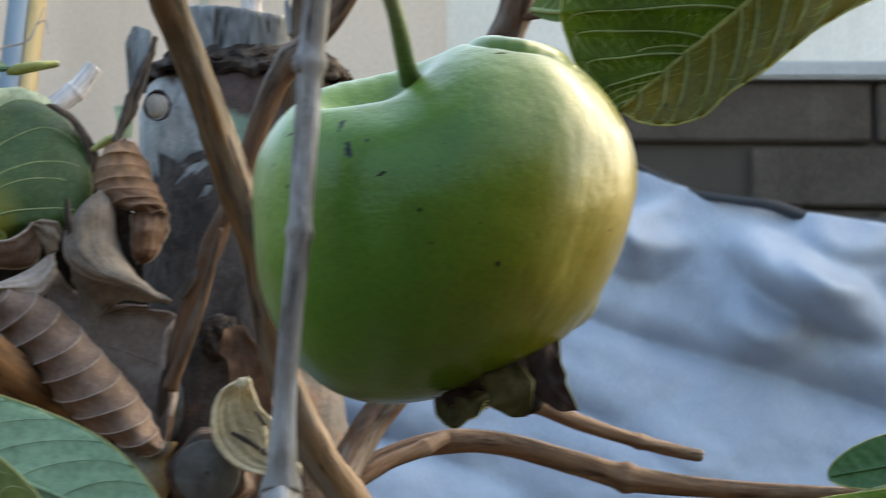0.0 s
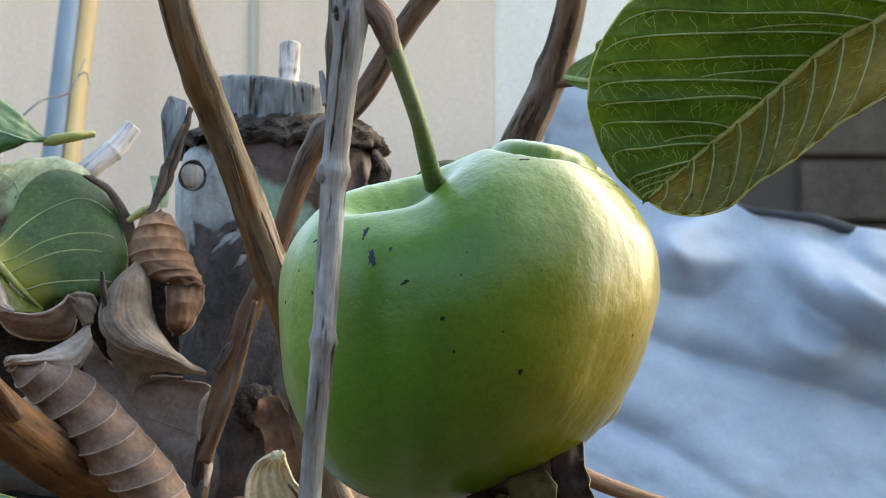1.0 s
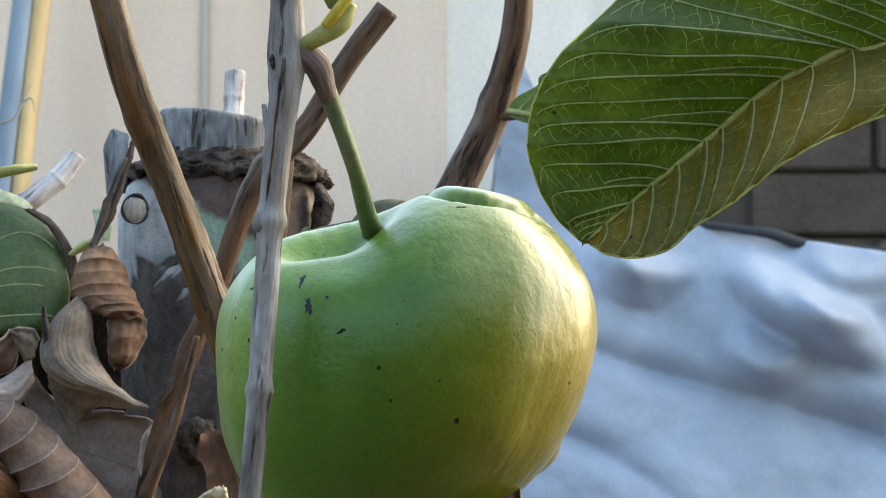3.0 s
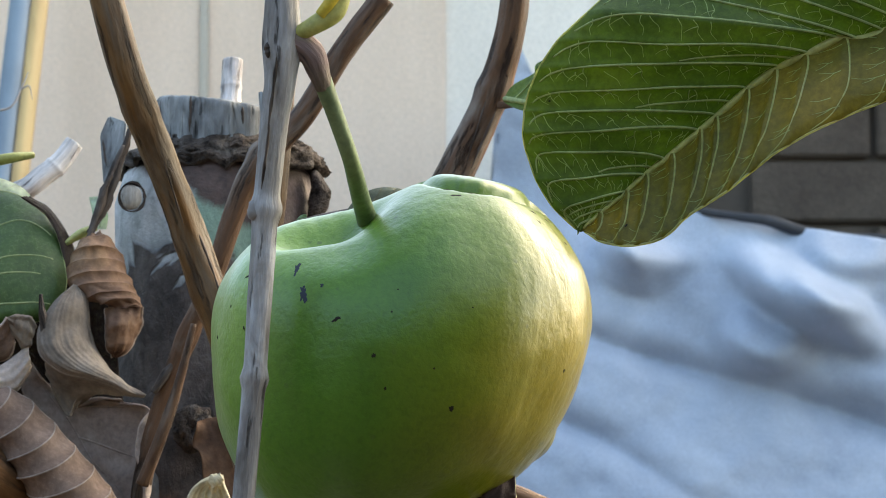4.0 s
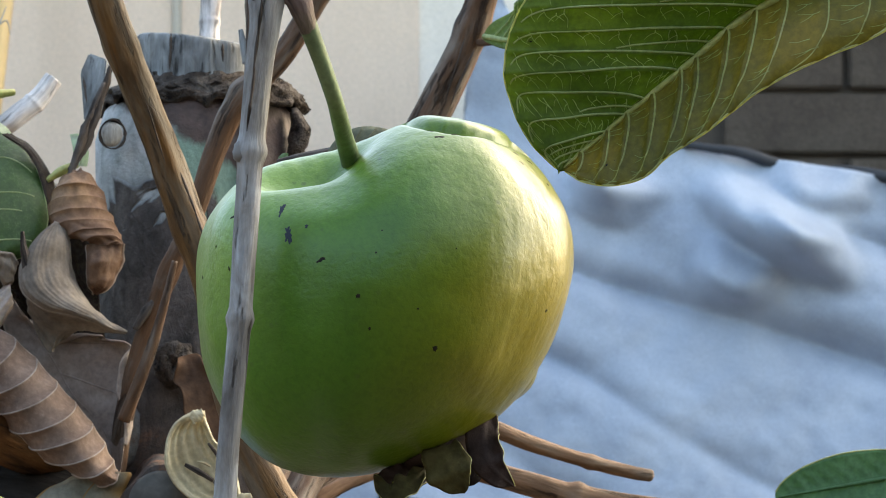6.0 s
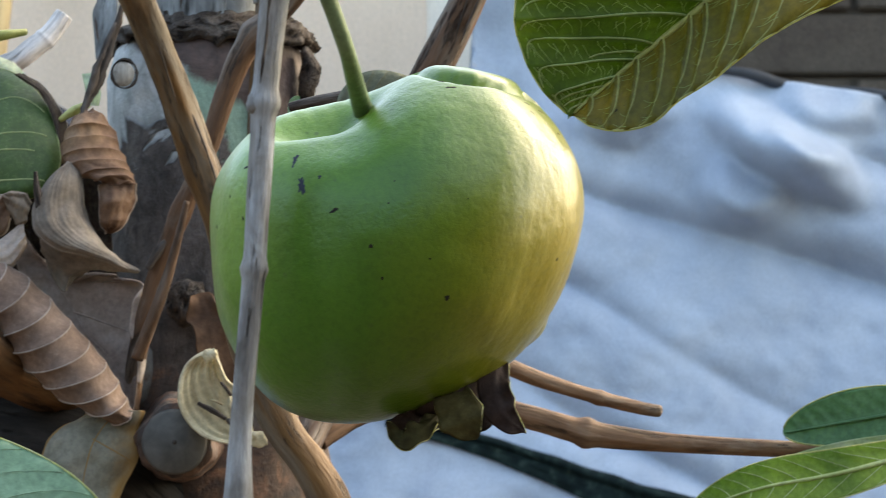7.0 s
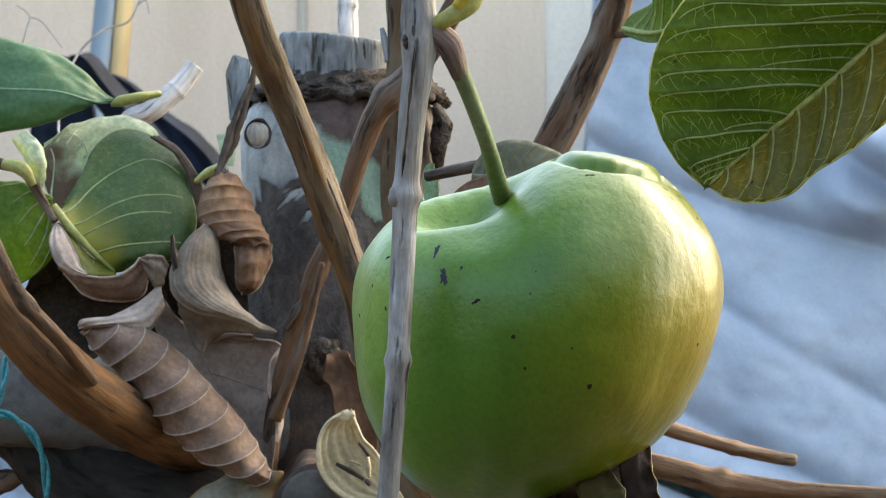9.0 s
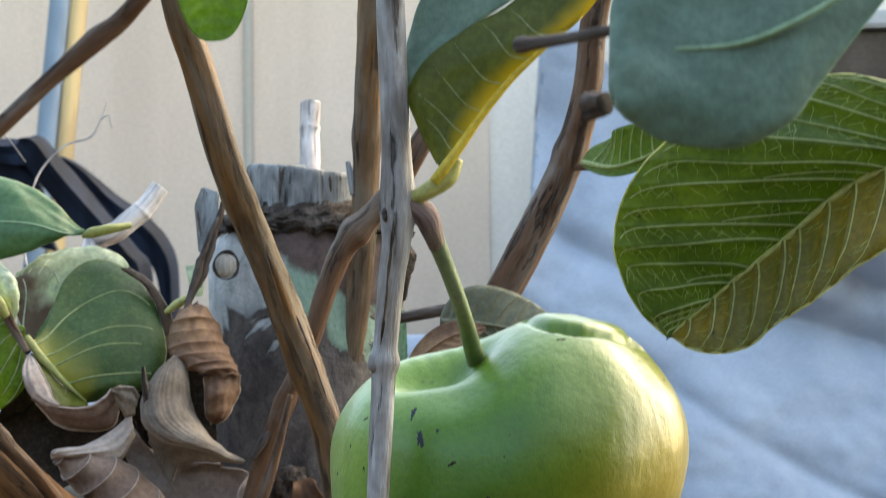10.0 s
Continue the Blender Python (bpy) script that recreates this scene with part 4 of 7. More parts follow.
for k in range(6):
    bm.faces.new((front[k], front[(k + 1) % 6], back[(k + 1) % 6], back[k]))
bmesh.ops.bevel(bm, geom=list(bm.edges), offset=0.0006, segments=2, affect="EDGES")
part("bark_shard", bm, M_STUBBED, tree, "grey splintered shard of bark", smooth=False)
kn = Vector((-0.1106, 0.3460, 1.3147))
kn_line = [kn + Vector((0.0046 * math.cos(a) + 0.0005, 0.0010 * math.cos(a), 0.0052 * math.sin(a))) for a in [2 * math.pi * i / 16 for i in range(17)]]
part("knot_rim", tube(kn_line, [0.0005, 0.0003, 0.0003, 0.0006, 0.0007, 0.0004, 0.0003, 0.0003, 0.0005, 0.0007, 0.0006, 0.0003, 0.0003, 0.0004, 0.0007, 0.0006, 0.0005], 64, 8, 0.7, 0.4, seed=2), M_DARK, tree)
bm = bmesh.new()
bmesh.ops.create_uvsphere(bm, u_segments=24, v_segments=14, radius=1, matrix=Matrix.Translation(kn) @ Matrix.Diagonal((0.0042, 0.0022, 0.0046, 1)))
part("knot", bm, M_KNOT, tree, "pale healed knot")
part("bark_flake", tube([(-0.0451, 0.3700, 1.3257), (-0.0429, 0.3650, 1.3178), (-0.0447, 0.3650, 1.3104), (-0.0445, 0.3700, 1.3018)], [0.002, 0.004, 0.0035, 0.0012], 40, 12, 0.5, 0.4, seed=7), M_COLLAR, tree)

# lower limb to the side, under the string
part("limb", tube([(-0.0885, 0.3900, 1.1984), (-0.1303, 0.3600, 1.2060), (-0.1709, 0.3500, 1.2150), (-0.2180, 0.3450, 1.2241), (-0.2711, 0.3400, 1.2352)], [0.030, 0.026, 0.0205, 0.0195, 0.019], 70, 30, 0.08, 0.05, seed=3), M_LIMB, tree, "grey-barked side limb")
part("limb", tube([(-0.2318, 0.3620, 1.2149), (-0.2150, 0.3620, 1.2119), (-0.2017, 0.3580, 1.2047), (-0.1862, 0.3520, 1.1946), (-0.1667, 0.3460, 1.1832), (-0.1206, 0.3420, 1.1691), (-0.1010, 0.3600, 1.1435), (-0.0850, 0.3860, 1.1000)], [0.0075, 0.008, 0.011, 0.016, 0.020, 0.024, 0.027, 0.028], 90, 30, 0.16, 0.12, seed=61), M_SHADE_BARK, tree, "dark lower limb with shade put into its bark colour")
part("broken_branch", tube([(-0.2384, 0.3600, 1.1798), (-0.2210, 0.3580, 1.1838), (-0.2079, 0.3560, 1.1875), (-0.1968, 0.3550, 1.1903)], [0.006, 0.0052, 0.0042, 0.0012], 40, 14, 0.35, 0.3, seed=62), M_RED, tree)

# branches
def branch(name, pts, radii, mat, nodes=(), seed=0, count=90, sides=22, lump=0.07, ridge=0.10, tip=0.0, label=""):
    return part(name, tube(pts, radii, count, sides, lump, ridge, nodes, seed, tip), mat, tree, label)


branch("branch", [(-0.0352, -0.0460, 1.4191), (-0.0359, -0.0460, 1.3812), (-0.0359, -0.0460, 1.3561), (-0.0348, -0.0450, 1.3078), (-0.0367, -0.0400, 1.2898), (-0.0388, -0.0370, 1.2705), (-0.0399, -0.0380, 1.2510), (-0.0410, -0.0385, 1.2309), (-0.0427, -0.0380, 1.2124), (-0.0444, -0.0370, 1.1911), (-0.0450, -0.0360, 1.1724), (-0.0457, -0.0340, 1.1509), (TX + 0.03, 0.12, 1.02), (TX + 0.01, 0.35, 0.93)],
       [0.0034, 0.0034, 0.0034, 0.0036, 0.0033, 0.0031, 0.0028, 0.0027, 0.0026, 0.0026, 0.0036, 0.004, 0.0045, 0.005], M_STEM, nodes=((0.385, 0.32, 0.009), (0.538, 0.28, 0.007), (0.77, 0.35, 0.013), (0.23, 0.25, 0.016)), seed=1, count=200, label="slender grey upright stem with swollen nodes")
bm = bmesh.new()
bmesh.ops.create_icosphere(bm, subdivisions=3, radius=1, matrix=Matrix.Translation((-0.0413, -0.0385, 1.2699)) @ Matrix.Diagonal((0.0017, 0.0020, 0.0025, 1)))
for v in bm.verts:
    v.co += 0.0003 * noise.noise_vector(v.co * 900)
part("bud_scar", bm, M_STEM, tree)

branch("branch", [(-0.1205, 0.1950, 1.4278), (-0.1145, 0.2100, 1.3943), (-0.1084, 0.2200, 1.3746), (-0.0989, 0.2250, 1.3413), (-0.0917, 0.2400, 1.3211), (-0.0848, 0.2520, 1.3027), (-0.0811, 0.2600, 1.2901), (-0.0746, 0.2620, 1.2719), (-0.0675, 0.2620, 1.2517), (-0.0610, 0.2620, 1.2161), (-0.0491, 0.2620, 1.1883), (-0.0375, 0.2620, 1.1720), (-0.0268, 0.2620, 1.1510), (-0.0121, 0.2600, 1.1207), (0.0020, 0.2620, 1.0920), (-0.0040, 0.2900, 1.0450), (TX + 0.035, 0.345, 0.96)],
       [0.0048, 0.0050, 0.0052, 0.0054, 0.0053, 0.0054, 0.0058, 0.0056, 0.0056, 0.0056, 0.0058, 0.0062, 0.0064, 0.0066, 0.0068, 0.007, 0.008], M_BROWN, nodes=((0.214, 0.07, 0.010), (0.43, 0.09, 0.014), (0.62, 0.08, 0.014), (0.715, 0.07, 0.02)), seed=5, lump=0.10, ridge=0.18, count=170, label="thick brown diagonal branch with split bark")
branch("branch", [(-0.0179, 0.2900, 1.3780), (-0.0327, 0.2920, 1.3587), (-0.0458, 0.2940, 1.3374), (-0.0619, 0.2960, 1.3200), (-0.0692, 0.2980, 1.3049), (-0.0770, 0.3000, 1.2816), (-0.0864, 0.3050, 1.2614), (-0.0945, 0.3100, 1.2401), (-0.1017, 0.3150, 1.2139), (-0.1080, 0.3350, 1.1850)],
       [0.0042, 0.0042, 0.0043, 0.0044, 0.0038, 0.0034, 0.0034, 0.0034, 0.0034, 0.0034], M_RED, nodes=((0.31, 0.35, 0.02), (0.66, 0.2, 0.03)), seed=8, count=130, label="reddish brown pruned branch with a cut end")
branch("branch", [(-0.0521, 0.3400, 1.4438), (-0.0537, 0.3450, 1.4080), (-0.0559, 0.3500, 1.3807), (-0.0580, 0.3520, 1.3337), (-0.0621, 0.3540, 1.2952), (-0.0687, 0.3580, 1.2568), (-0.0752, 0.3650, 1.2639)],
       [0.0056, 0.0056, 0.0052, 0.0050, 0.0052, 0.0054, 0.0056], M_BROWN, nodes=((0.4, 0.15, 0.02),), seed=9, count=110)
branch("branch", [(0.0470, 0.3700, 1.4894), (0.0397, 0.3700, 1.4431), (0.0312, 0.3750, 1.4110), (0.0283, 0.3780, 1.3849), (0.0210, 0.3820, 1.3589), (0.0097, 0.3850, 1.3339), (-0.0038, 0.3880, 1.3078), (-0.0231, 0.3900, 1.2773), (-0.0408, 0.3920, 1.2473), (-0.0541, 0.3900, 1.1980), (TX + 0.03, 0.39, 1.02)],
       [0.0046, 0.0048, 0.0050, 0.0054, 0.0060, 0.0066, 0.0068, 0.007, 0.007, 0.008, 0.009], M_RED, nodes=((0.40, 0.15, 0.016),), seed=11, ridge=0.18, count=120, label="stout upright branch with greying bark")
branch("branch", [(-0.2367, 0.2500, 1.3098), (-0.2117, 0.2570, 1.2794), (-0.1976, 0.2620, 1.2602), (-0.1815, 0.2680, 1.2390), (-0.1642, 0.2800, 1.2214), (-0.1449, 0.3100, 1.2070), (-0.1252, 0.3500, 1.1978)],
       [0.0085, 0.0088, 0.0090, 0.0092, 0.0098, 0.0105, 0.011], M_ORANGE, nodes=((0.35, 0.06, 0.02),), seed=12, count=110, sides=28, label="stout orange-brown peeling branch")
branch("branch", [(-0.1994, 0.2350, 1.3023), (-0.1951, 0.2360, 1.2873), (-0.1863, 0.2380, 1.2667), (-0.1793, 0.2400, 1.2526), (-0.1679, 0.2500, 1.2385), (-0.1607, 0.2700, 1.2252)], [0.0024, 0.0026, 0.0027, 0.0028, 0.0026, 0.0026], M_RED, nodes=((0.3, 0.2, 0.03), (0.62, 0.2, 0.03)), seed=13, label="thin brown side twig")
branch("branch", [(-0.1301, -0.1200, 1.3122), (-0.1201, -0.1200, 1.3214), (-0.1089, -0.1200, 1.3318), (-0.0988, -0.1200, 1.3405), (-0.0932, -0.1200, 1.3448), (-0.0825, -0.1200, 1.3565), (-0.0600, -0.0800, 1.3890), (-0.0352, -0.0460, 1.4177)], [0.0020, 0.0020, 0.0019, 0.0026, 0.0021, 0.0020, 0.0022, 0.0026], M_RED, seed=14, label="thin brown slanting twig")
branch("twig", [(-0.0494, 0.3700, 1.1688), (-0.0373, 0.3800, 1.1833), (-0.0229, 0.3880, 1.1913), (-0.0041, 0.3920, 1.1956), (0.0170, 0.3950, 1.1945), (0.0422, 0.3960, 1.1878), (0.0634, 0.3980, 1.1820), (0.0951, 0.4000, 1.1783), (0.1452, 0.4000, 1.1759), (0.1596, 0.4000, 1.1780), (0.2098, 0.4000, 1.1776)],
       [0.0040, 0.0042, 0.0040, 0.0042, 0.0046, 0.0046, 0.0046, 0.0036, 0.0032, 0.0030, 0.003], M_TWIG, nodes=((0.59, 0.28, 0.012), (0.3, 0.1, 0.03)), seed=15, count=140, label="bare light brown twig reaching out sideways")
branch("twig", [(-0.0390, 0.3600, 1.1799), (-0.0279, 0.3680, 1.1868), (-0.0135, 0.3780, 1.1932), (-0.0062, 0.3850, 1.1969)], [0.0030, 0.0028, 0.0028, 0.0024], M_TWIG, nodes=((0.65, 0.2, 0.06),), seed=16)
branch("twig", [(0.0041, 0.3800, 1.2124), (0.0251, 0.3860, 1.2095), (0.0430, 0.3900, 1.2028), (0.0632, 0.3940, 1.1966), (0.0806, 0.3970, 1.1921), (0.0904, 0.3980, 1.1905)], [0.0036, 0.0034, 0.0030, 0.0027, 0.0025, 0.0023], M_TWIG, nodes=((0.63, 0.18, 0.02),), seed=17, tip=0.03, label="short pruned brown twig")
branch("branch", [(-0.0248, 0.3600, 1.2115), (-0.0339, 0.3550, 1.2001), (-0.0388, 0.3500, 1.1909), (-0.0445, 0.3400, 1.1787)], [0.0058, 0.006, 0.006, 0.006], M_RED, seed=18, count=50)
branch("twig", [(-0.1308, 0.4000, 1.2531), (-0.1867, 0.5500, 1.3274), (-0.1743, 0.5520, 1.3426), (-0.1643, 0.5540, 1.3514), (-0.1574, 0.5560, 1.3611)], [0.0052, 0.0050, 0.0048, 0.0046, 0.0042], M_WHITE, nodes=((0.72, 0.09, 0.02),), seed=19, label="bleached white dead twig")
branch("twig", [(-0.0808, 0.4200, 1.2434), (-0.0914, 0.5600, 1.3382), (-0.0909, 0.5700, 1.3696), (-0.0911, 0.5760, 1.3856), (-0.0906, 0.5800, 1.4010)], [0.0050, 0.0050, 0.0046, 0.0044, 0.0044], M_WHITE, nodes=((0.8, 0.1, 0.02),), seed=20, label="bleached white dead twig")
branch("dead_twig", [(-0.1100, 0.3380, 1.3385), (-0.1124, 0.3360, 1.3301), (-0.1154, 0.3340, 1.3186), (-0.1194, 0.3320, 1.3082), (-0.1234, 0.3300, 1.2999)], [0.0008, 0.0015, 0.0018, 0.0017, 0.0014], M_DARK, seed=21, ridge=0.8, lump=0.5, sides=8)
branch("dead_twig", [(-0.1123, 0.3350, 1.3321), (-0.1165, 0.3310, 1.3204), (-0.1192, 0.3300, 1.3132), (-0.1238, 0.3280, 1.2971)], [0.0006, 0.0012, 0.0014, 0.0009], M_DARK, seed=121, ridge=0.8, lump=0.5, sides=8)
branch("dead_twig", [(-0.1336, 0.3020, 1.2542), (-0.1347, 0.3010, 1.2626), (-0.1359, 0.3000, 1.2701), (-0.1363, 0.2990, 1.2760)], [0.0013, 0.0014, 0.0012, 0.0005], M_DARK, seed=22, ridge=0.5, lump=0.3)
branch("shoot", [(-0.1319, 0.3300, 1.2963), (-0.1269, 0.3320, 1.3000), (-0.1222, 0.3360, 1.3027)], [0.0009, 0.0017, 0.0014], M_VEIN_YELLOW, seed=23, count=24)
branch("dead_twig", [(-0.0078, -0.2300, 1.3239), (-0.0007, -0.2350, 1.3242), (0.0058, -0.2400, 1.3247), (0.0136, -0.2450, 1.3259), (0.0390, -0.2620, 1.3331), (0.0634, -0.2620, 1.3396)], [0.0013, 0.0011, 0.0010, 0.0011, 0.0012, 0.0013], M_DARK, seed=24, count=60, nodes=((0.03, 0.25, 0.03),))
branch("twig", [(-0.1008, 0.3000, 1.2105), (-0.0922, 0.2960, 1.2321), (-0.0873, 0.2940, 1.2477), (-0.0829, 0.2920, 1.2653)], [0.0022, 0.0022, 0.0016, 0.0010], M_RED, seed=26, count=50)
branch("twig", [(-0.0978, 0.3050, 1.2422), (-0.0937, 0.3050, 1.2485), (-0.0912, 0.3050, 1.2520)], [0.0012, 0.0018, 0.001], M_DARK, seed=27, count=20)

# cracks that run along the wood
def crack(a, b, r, seed):
    pa, pb = Vector(a), Vector(b)
    pts = [pa.lerp(pb, k / 6) + Vector((0.0004 * noise.noise(Vector((k, seed, 0))), 0, 0)) for k in range(7)]
    part("bark_crack", tube(pts, [r * 0.2, r * 0.8, r, r * 0.7, r, r * 0.7, r * 0.2], 40, 7, 0.5, 0.3, seed=seed), M_DARK, tree)


crack((-0.0354, -0.0486, 1.3068), (-0.0377, -0.0478, 1.2874), 0.0004, 5)
crack((-0.0373, -0.0480, 1.2887), (-0.0394, -0.0430, 1.2743), 0.0004, 6)
crack((-0.0380, -0.0478, 1.3077), (-0.0378, -0.0478, 1.3041), 0.0008, 7)
crack((-0.0898, 0.3548, 1.3530), (-0.0903, 0.3552, 1.3397), 0.0006, 8)
crack((-0.0711, 0.3575, 1.3496), (-0.0709, 0.3575, 1.3429), 0.0005, 9)
crack((-0.1208, 0.3450, 1.3355), (-0.1193, 0.3440, 1.3259), 0.0005, 10)
crack((-0.0608, 0.3425, 1.3763), (-0.0616, 0.3460, 1.3397), 0.0005, 11)
crack((-0.0781, 0.2530, 1.2923), (-0.0727, 0.2560, 1.2778), 0.0005, 13)
crack((-0.0736, 0.2560, 1.2801), (-0.0678, 0.2565, 1.2631), 0.0004, 14)
crack((-0.0881, 0.2330, 1.3145), (-0.0827, 0.2490, 1.2946), 0.0003, 15)
crack((0.0221, 0.3770, 1.3504), (0.0130, 0.3790, 1.3292), 0.0006, 16)
crack((0.0183, 0.3765, 1.3540), (0.0111, 0.3785, 1.3309), 0.0004, 17)
branch("side_spur", [(0.0236, 0.3780, 1.3529), (0.0271, 0.3740, 1.3523), (0.0296, 0.3720, 1.3527), (0.0312, 0.3710, 1.3528)], [0.0016, 0.0012, 0.0015, 0.0016], M_RED, seed=86, count=24, sides=12)
part("splinter", tube([(-0.0618, 0.3500, 1.3411), (-0.0631, 0.3500, 1.3485), (-0.0641, 0.3500, 1.3537)], [0.0016, 0.0014, 0.0007], 16, 6, 0.3, 0.4, seed=12), M_STUBBED, tree)

# sawn side knob facing out
kc = Vector((-0.0866, 0.2880, 1.1821))
axis = Vector((0.03, -1, -0.03)).normalized()
knob = tube([kc - axis * 0.06 + Vector((0, 0, -0.002)), kc - axis * 0.03, kc - axis * 0.008, kc], [0.0165, 0.0148, 0.0136, 0.0126], 30, 44, 0.14, 0.10, seed=28)
part("sawn_knob", knob, M_TRUNK, tree, "sawn-off side branch showing a grey end")
turn = axis.to_track_quat("Z", "Y").to_matrix().to_4x4()
bm = bmesh.new()
bmesh.ops.create_cone(bm, segments=48, radius1=0.0116, radius2=0.0104, depth=0.0026, cap_ends=True, matrix=Matrix.Translation(kc + axis * 0.0008) @ turn)
part("cut_face", bm, M_KNOB, tree, "grey cut face with a dark pith")
bm = bmesh.new()
bmesh.ops.create_icosphere(bm, subdivisions=2, radius=0.0009, matrix=Matrix.Translation(kc + axis * 0.0021) @ Matrix.Diagonal((1, 0.5, 1, 1)))
part("pith", bm, M_DARK, tree)
# thin dead shoots beyond the trunk
branch("dead_twig", [(-0.1623, 0.4200, 1.2534), (-0.2234, 0.6000, 1.3266), (-0.2356, 0.7000, 1.3739), (-0.2242, 0.7200, 1.3948), (-0.2112, 0.7300, 1.4010), (-0.2066, 0.7350, 1.4104), (-0.2037, 0.7400, 1.4202)], [0.00074, 0.00068, 0.00062, 0.00062, 0.00056, 0.00043, 0.00025], M_HAZE_TWIG, seed=50, count=40, sides=8)
branch("dead_twig", [(-0.2066, 0.7350, 1.4104), (-0.2027, 0.7360, 1.4125), (-0.2011, 0.7370, 1.4059)], [0.00043, 0.00037, 0.00019], M_HAZE_TWIG, seed=51, count=16, sides=8)
branch("dead_twig", [(-0.2029, 0.4000, 1.2408), (-0.2573, 0.6000, 1.3070), (-0.2673, 0.7000, 1.3568), (-0.2608, 0.7200, 1.3950), (-0.2596, 0.7250, 1.4046), (-0.2666, 0.7300, 1.4104)], [0.00074, 0.00068, 0.00062, 0.00050, 0.00037, 0.00019], M_HAZE_TWIG, seed=52, count=40, sides=8)
branch("dead_twig", [(-0.2596, 0.7250, 1.4040), (-0.2531, 0.7250, 1.4011), (-0.2434, 0.7260, 1.3883)], [0.00037, 0.00031, 0.00019], M_HAZE_TWIG, seed=53, count=20, sides=8)

# twigs above and beside that carry the outer leaves
branch("twig", [(0.0636, -0.2600, 1.3389), (0.0623, -0.2100, 1.3710), (0.0126, -0.1000, 1.4180), (-0.0352, -0.0460, 1.4184)], [0.0014, 0.0018, 0.0024, 0.003], M_STEM, seed=80, count=60)
branch("twig", [(0.1440, 0.0750, 1.3355), (0.1639, 0.1200, 1.3662), (0.1471, 0.2500, 1.4592), (0.0466, 0.3700, 1.4872)], [0.0014, 0.0018, 0.0026, 0.0036], M_RED, seed=81, count=60)
branch("petiole", [(0.0076, -0.0300, 1.3833), (-0.0133, -0.0400, 1.4059), (-0.0352, -0.0460, 1.4170)], [0.0009, 0.0011, 0.0016], M_VEIN, seed=82, count=30)
branch("petiole", [(-0.0835, -0.0100, 1.4028), (-0.0630, -0.0300, 1.4174), (-0.0355, -0.0460, 1.4184)], [0.0009, 0.0011, 0.0016], M_VEIN, seed=83, count=30)
branch("twig", [(-0.1713, -0.0300, 1.1777), (-0.26, 0.06, 1.12), (TX - 0.05, 0.30, 1.0), (TX, 0.37, 0.95)], [0.0014, 0.0024, 0.0034, 0.004], M_RED, seed=84, count=60)

# ---- living leaves ----
FACE = (0, -1, 0)
leaf_margin_line = [(0.0409, 0.1080, 1.2793), (0.0336, 0.1048, 1.2854), (0.0286, 0.1030, 1.2931), (0.0254, 0.1009, 1.3014), (0.0245, 0.0970, 1.3057), (0.0248, 0.0955, 1.3115), (0.0260, 0.0929, 1.3166), (0.0288, 0.0896, 1.3229), (0.0341, 0.0866, 1.3303), (0.0421, 0.0843, 1.3377), (0.0524, 0.0900, 1.3475), (0.0662, 0.0870, 1.3516), (0.0814, 0.0840, 1.3530), (0.0948, 0.0810, 1.3525), (0.1153, 0.0780, 1.3466), (0.1373, 0.0755, 1.3372)]
leaf_rib_line = [(0.0413, 0.1080, 1.2798), (0.0537, 0.1057, 1.2902), (0.0592, 0.1047, 1.2949), (0.0647, 0.1035, 1.2991), (0.0743, 0.1005, 1.3068), (0.0791, 0.0990, 1.3107), (0.0874, 0.0964, 1.3179), (0.0962, 0.0931, 1.3238), (0.1041, 0.0901, 1.3272), (0.1123, 0.0878, 1.3311), (0.1179, 0.0868, 1.3303), (0.1241, 0.0843, 1.3322), (0.1302, 0.0820, 1.3333), (0.1355, 0.0795, 1.3343), (0.1399, 0.0772, 1.3349), (0.1439, 0.0752, 1.3354)]
fold_margin_line = [(0.0413, 0.1079, 1.2795), (0.0456, 0.1030, 1.2763), (0.0508, 0.0986, 1.2746), (0.0561, 0.0956, 1.2743), (0.0629, 0.0919, 1.2760), (0.0688, 0.0884, 1.2811), (0.0742, 0.0871, 1.2845), (0.0804, 0.0844, 1.2884), (0.0868, 0.0816, 1.2935), (0.0963, 0.0787, 1.3002), (0.1103, 0.0777, 1.3070), (0.1223, 0.0752, 1.3116), (0.1328, 0.0733, 1.3183), (0.1444, 0.0746, 1.3344)]
fold_rib_line = [(0.0414, 0.1079, 1.2798), (0.0466, 0.1070, 1.2842), (0.0542, 0.1056, 1.2906), (0.0597, 0.1046, 1.2952), (0.0667, 0.1029, 1.3007), (0.0748, 0.1004, 1.3071), (0.0789, 0.0991, 1.3105), (0.0874, 0.0964, 1.3179), (0.0950, 0.0936, 1.3230), (0.1027, 0.0907, 1.3267), (0.1128, 0.0877, 1.3311), (0.1239, 0.0842, 1.3333), (0.1326, 0.0803, 1.3342), (0.1438, 0.0751, 1.3354)]
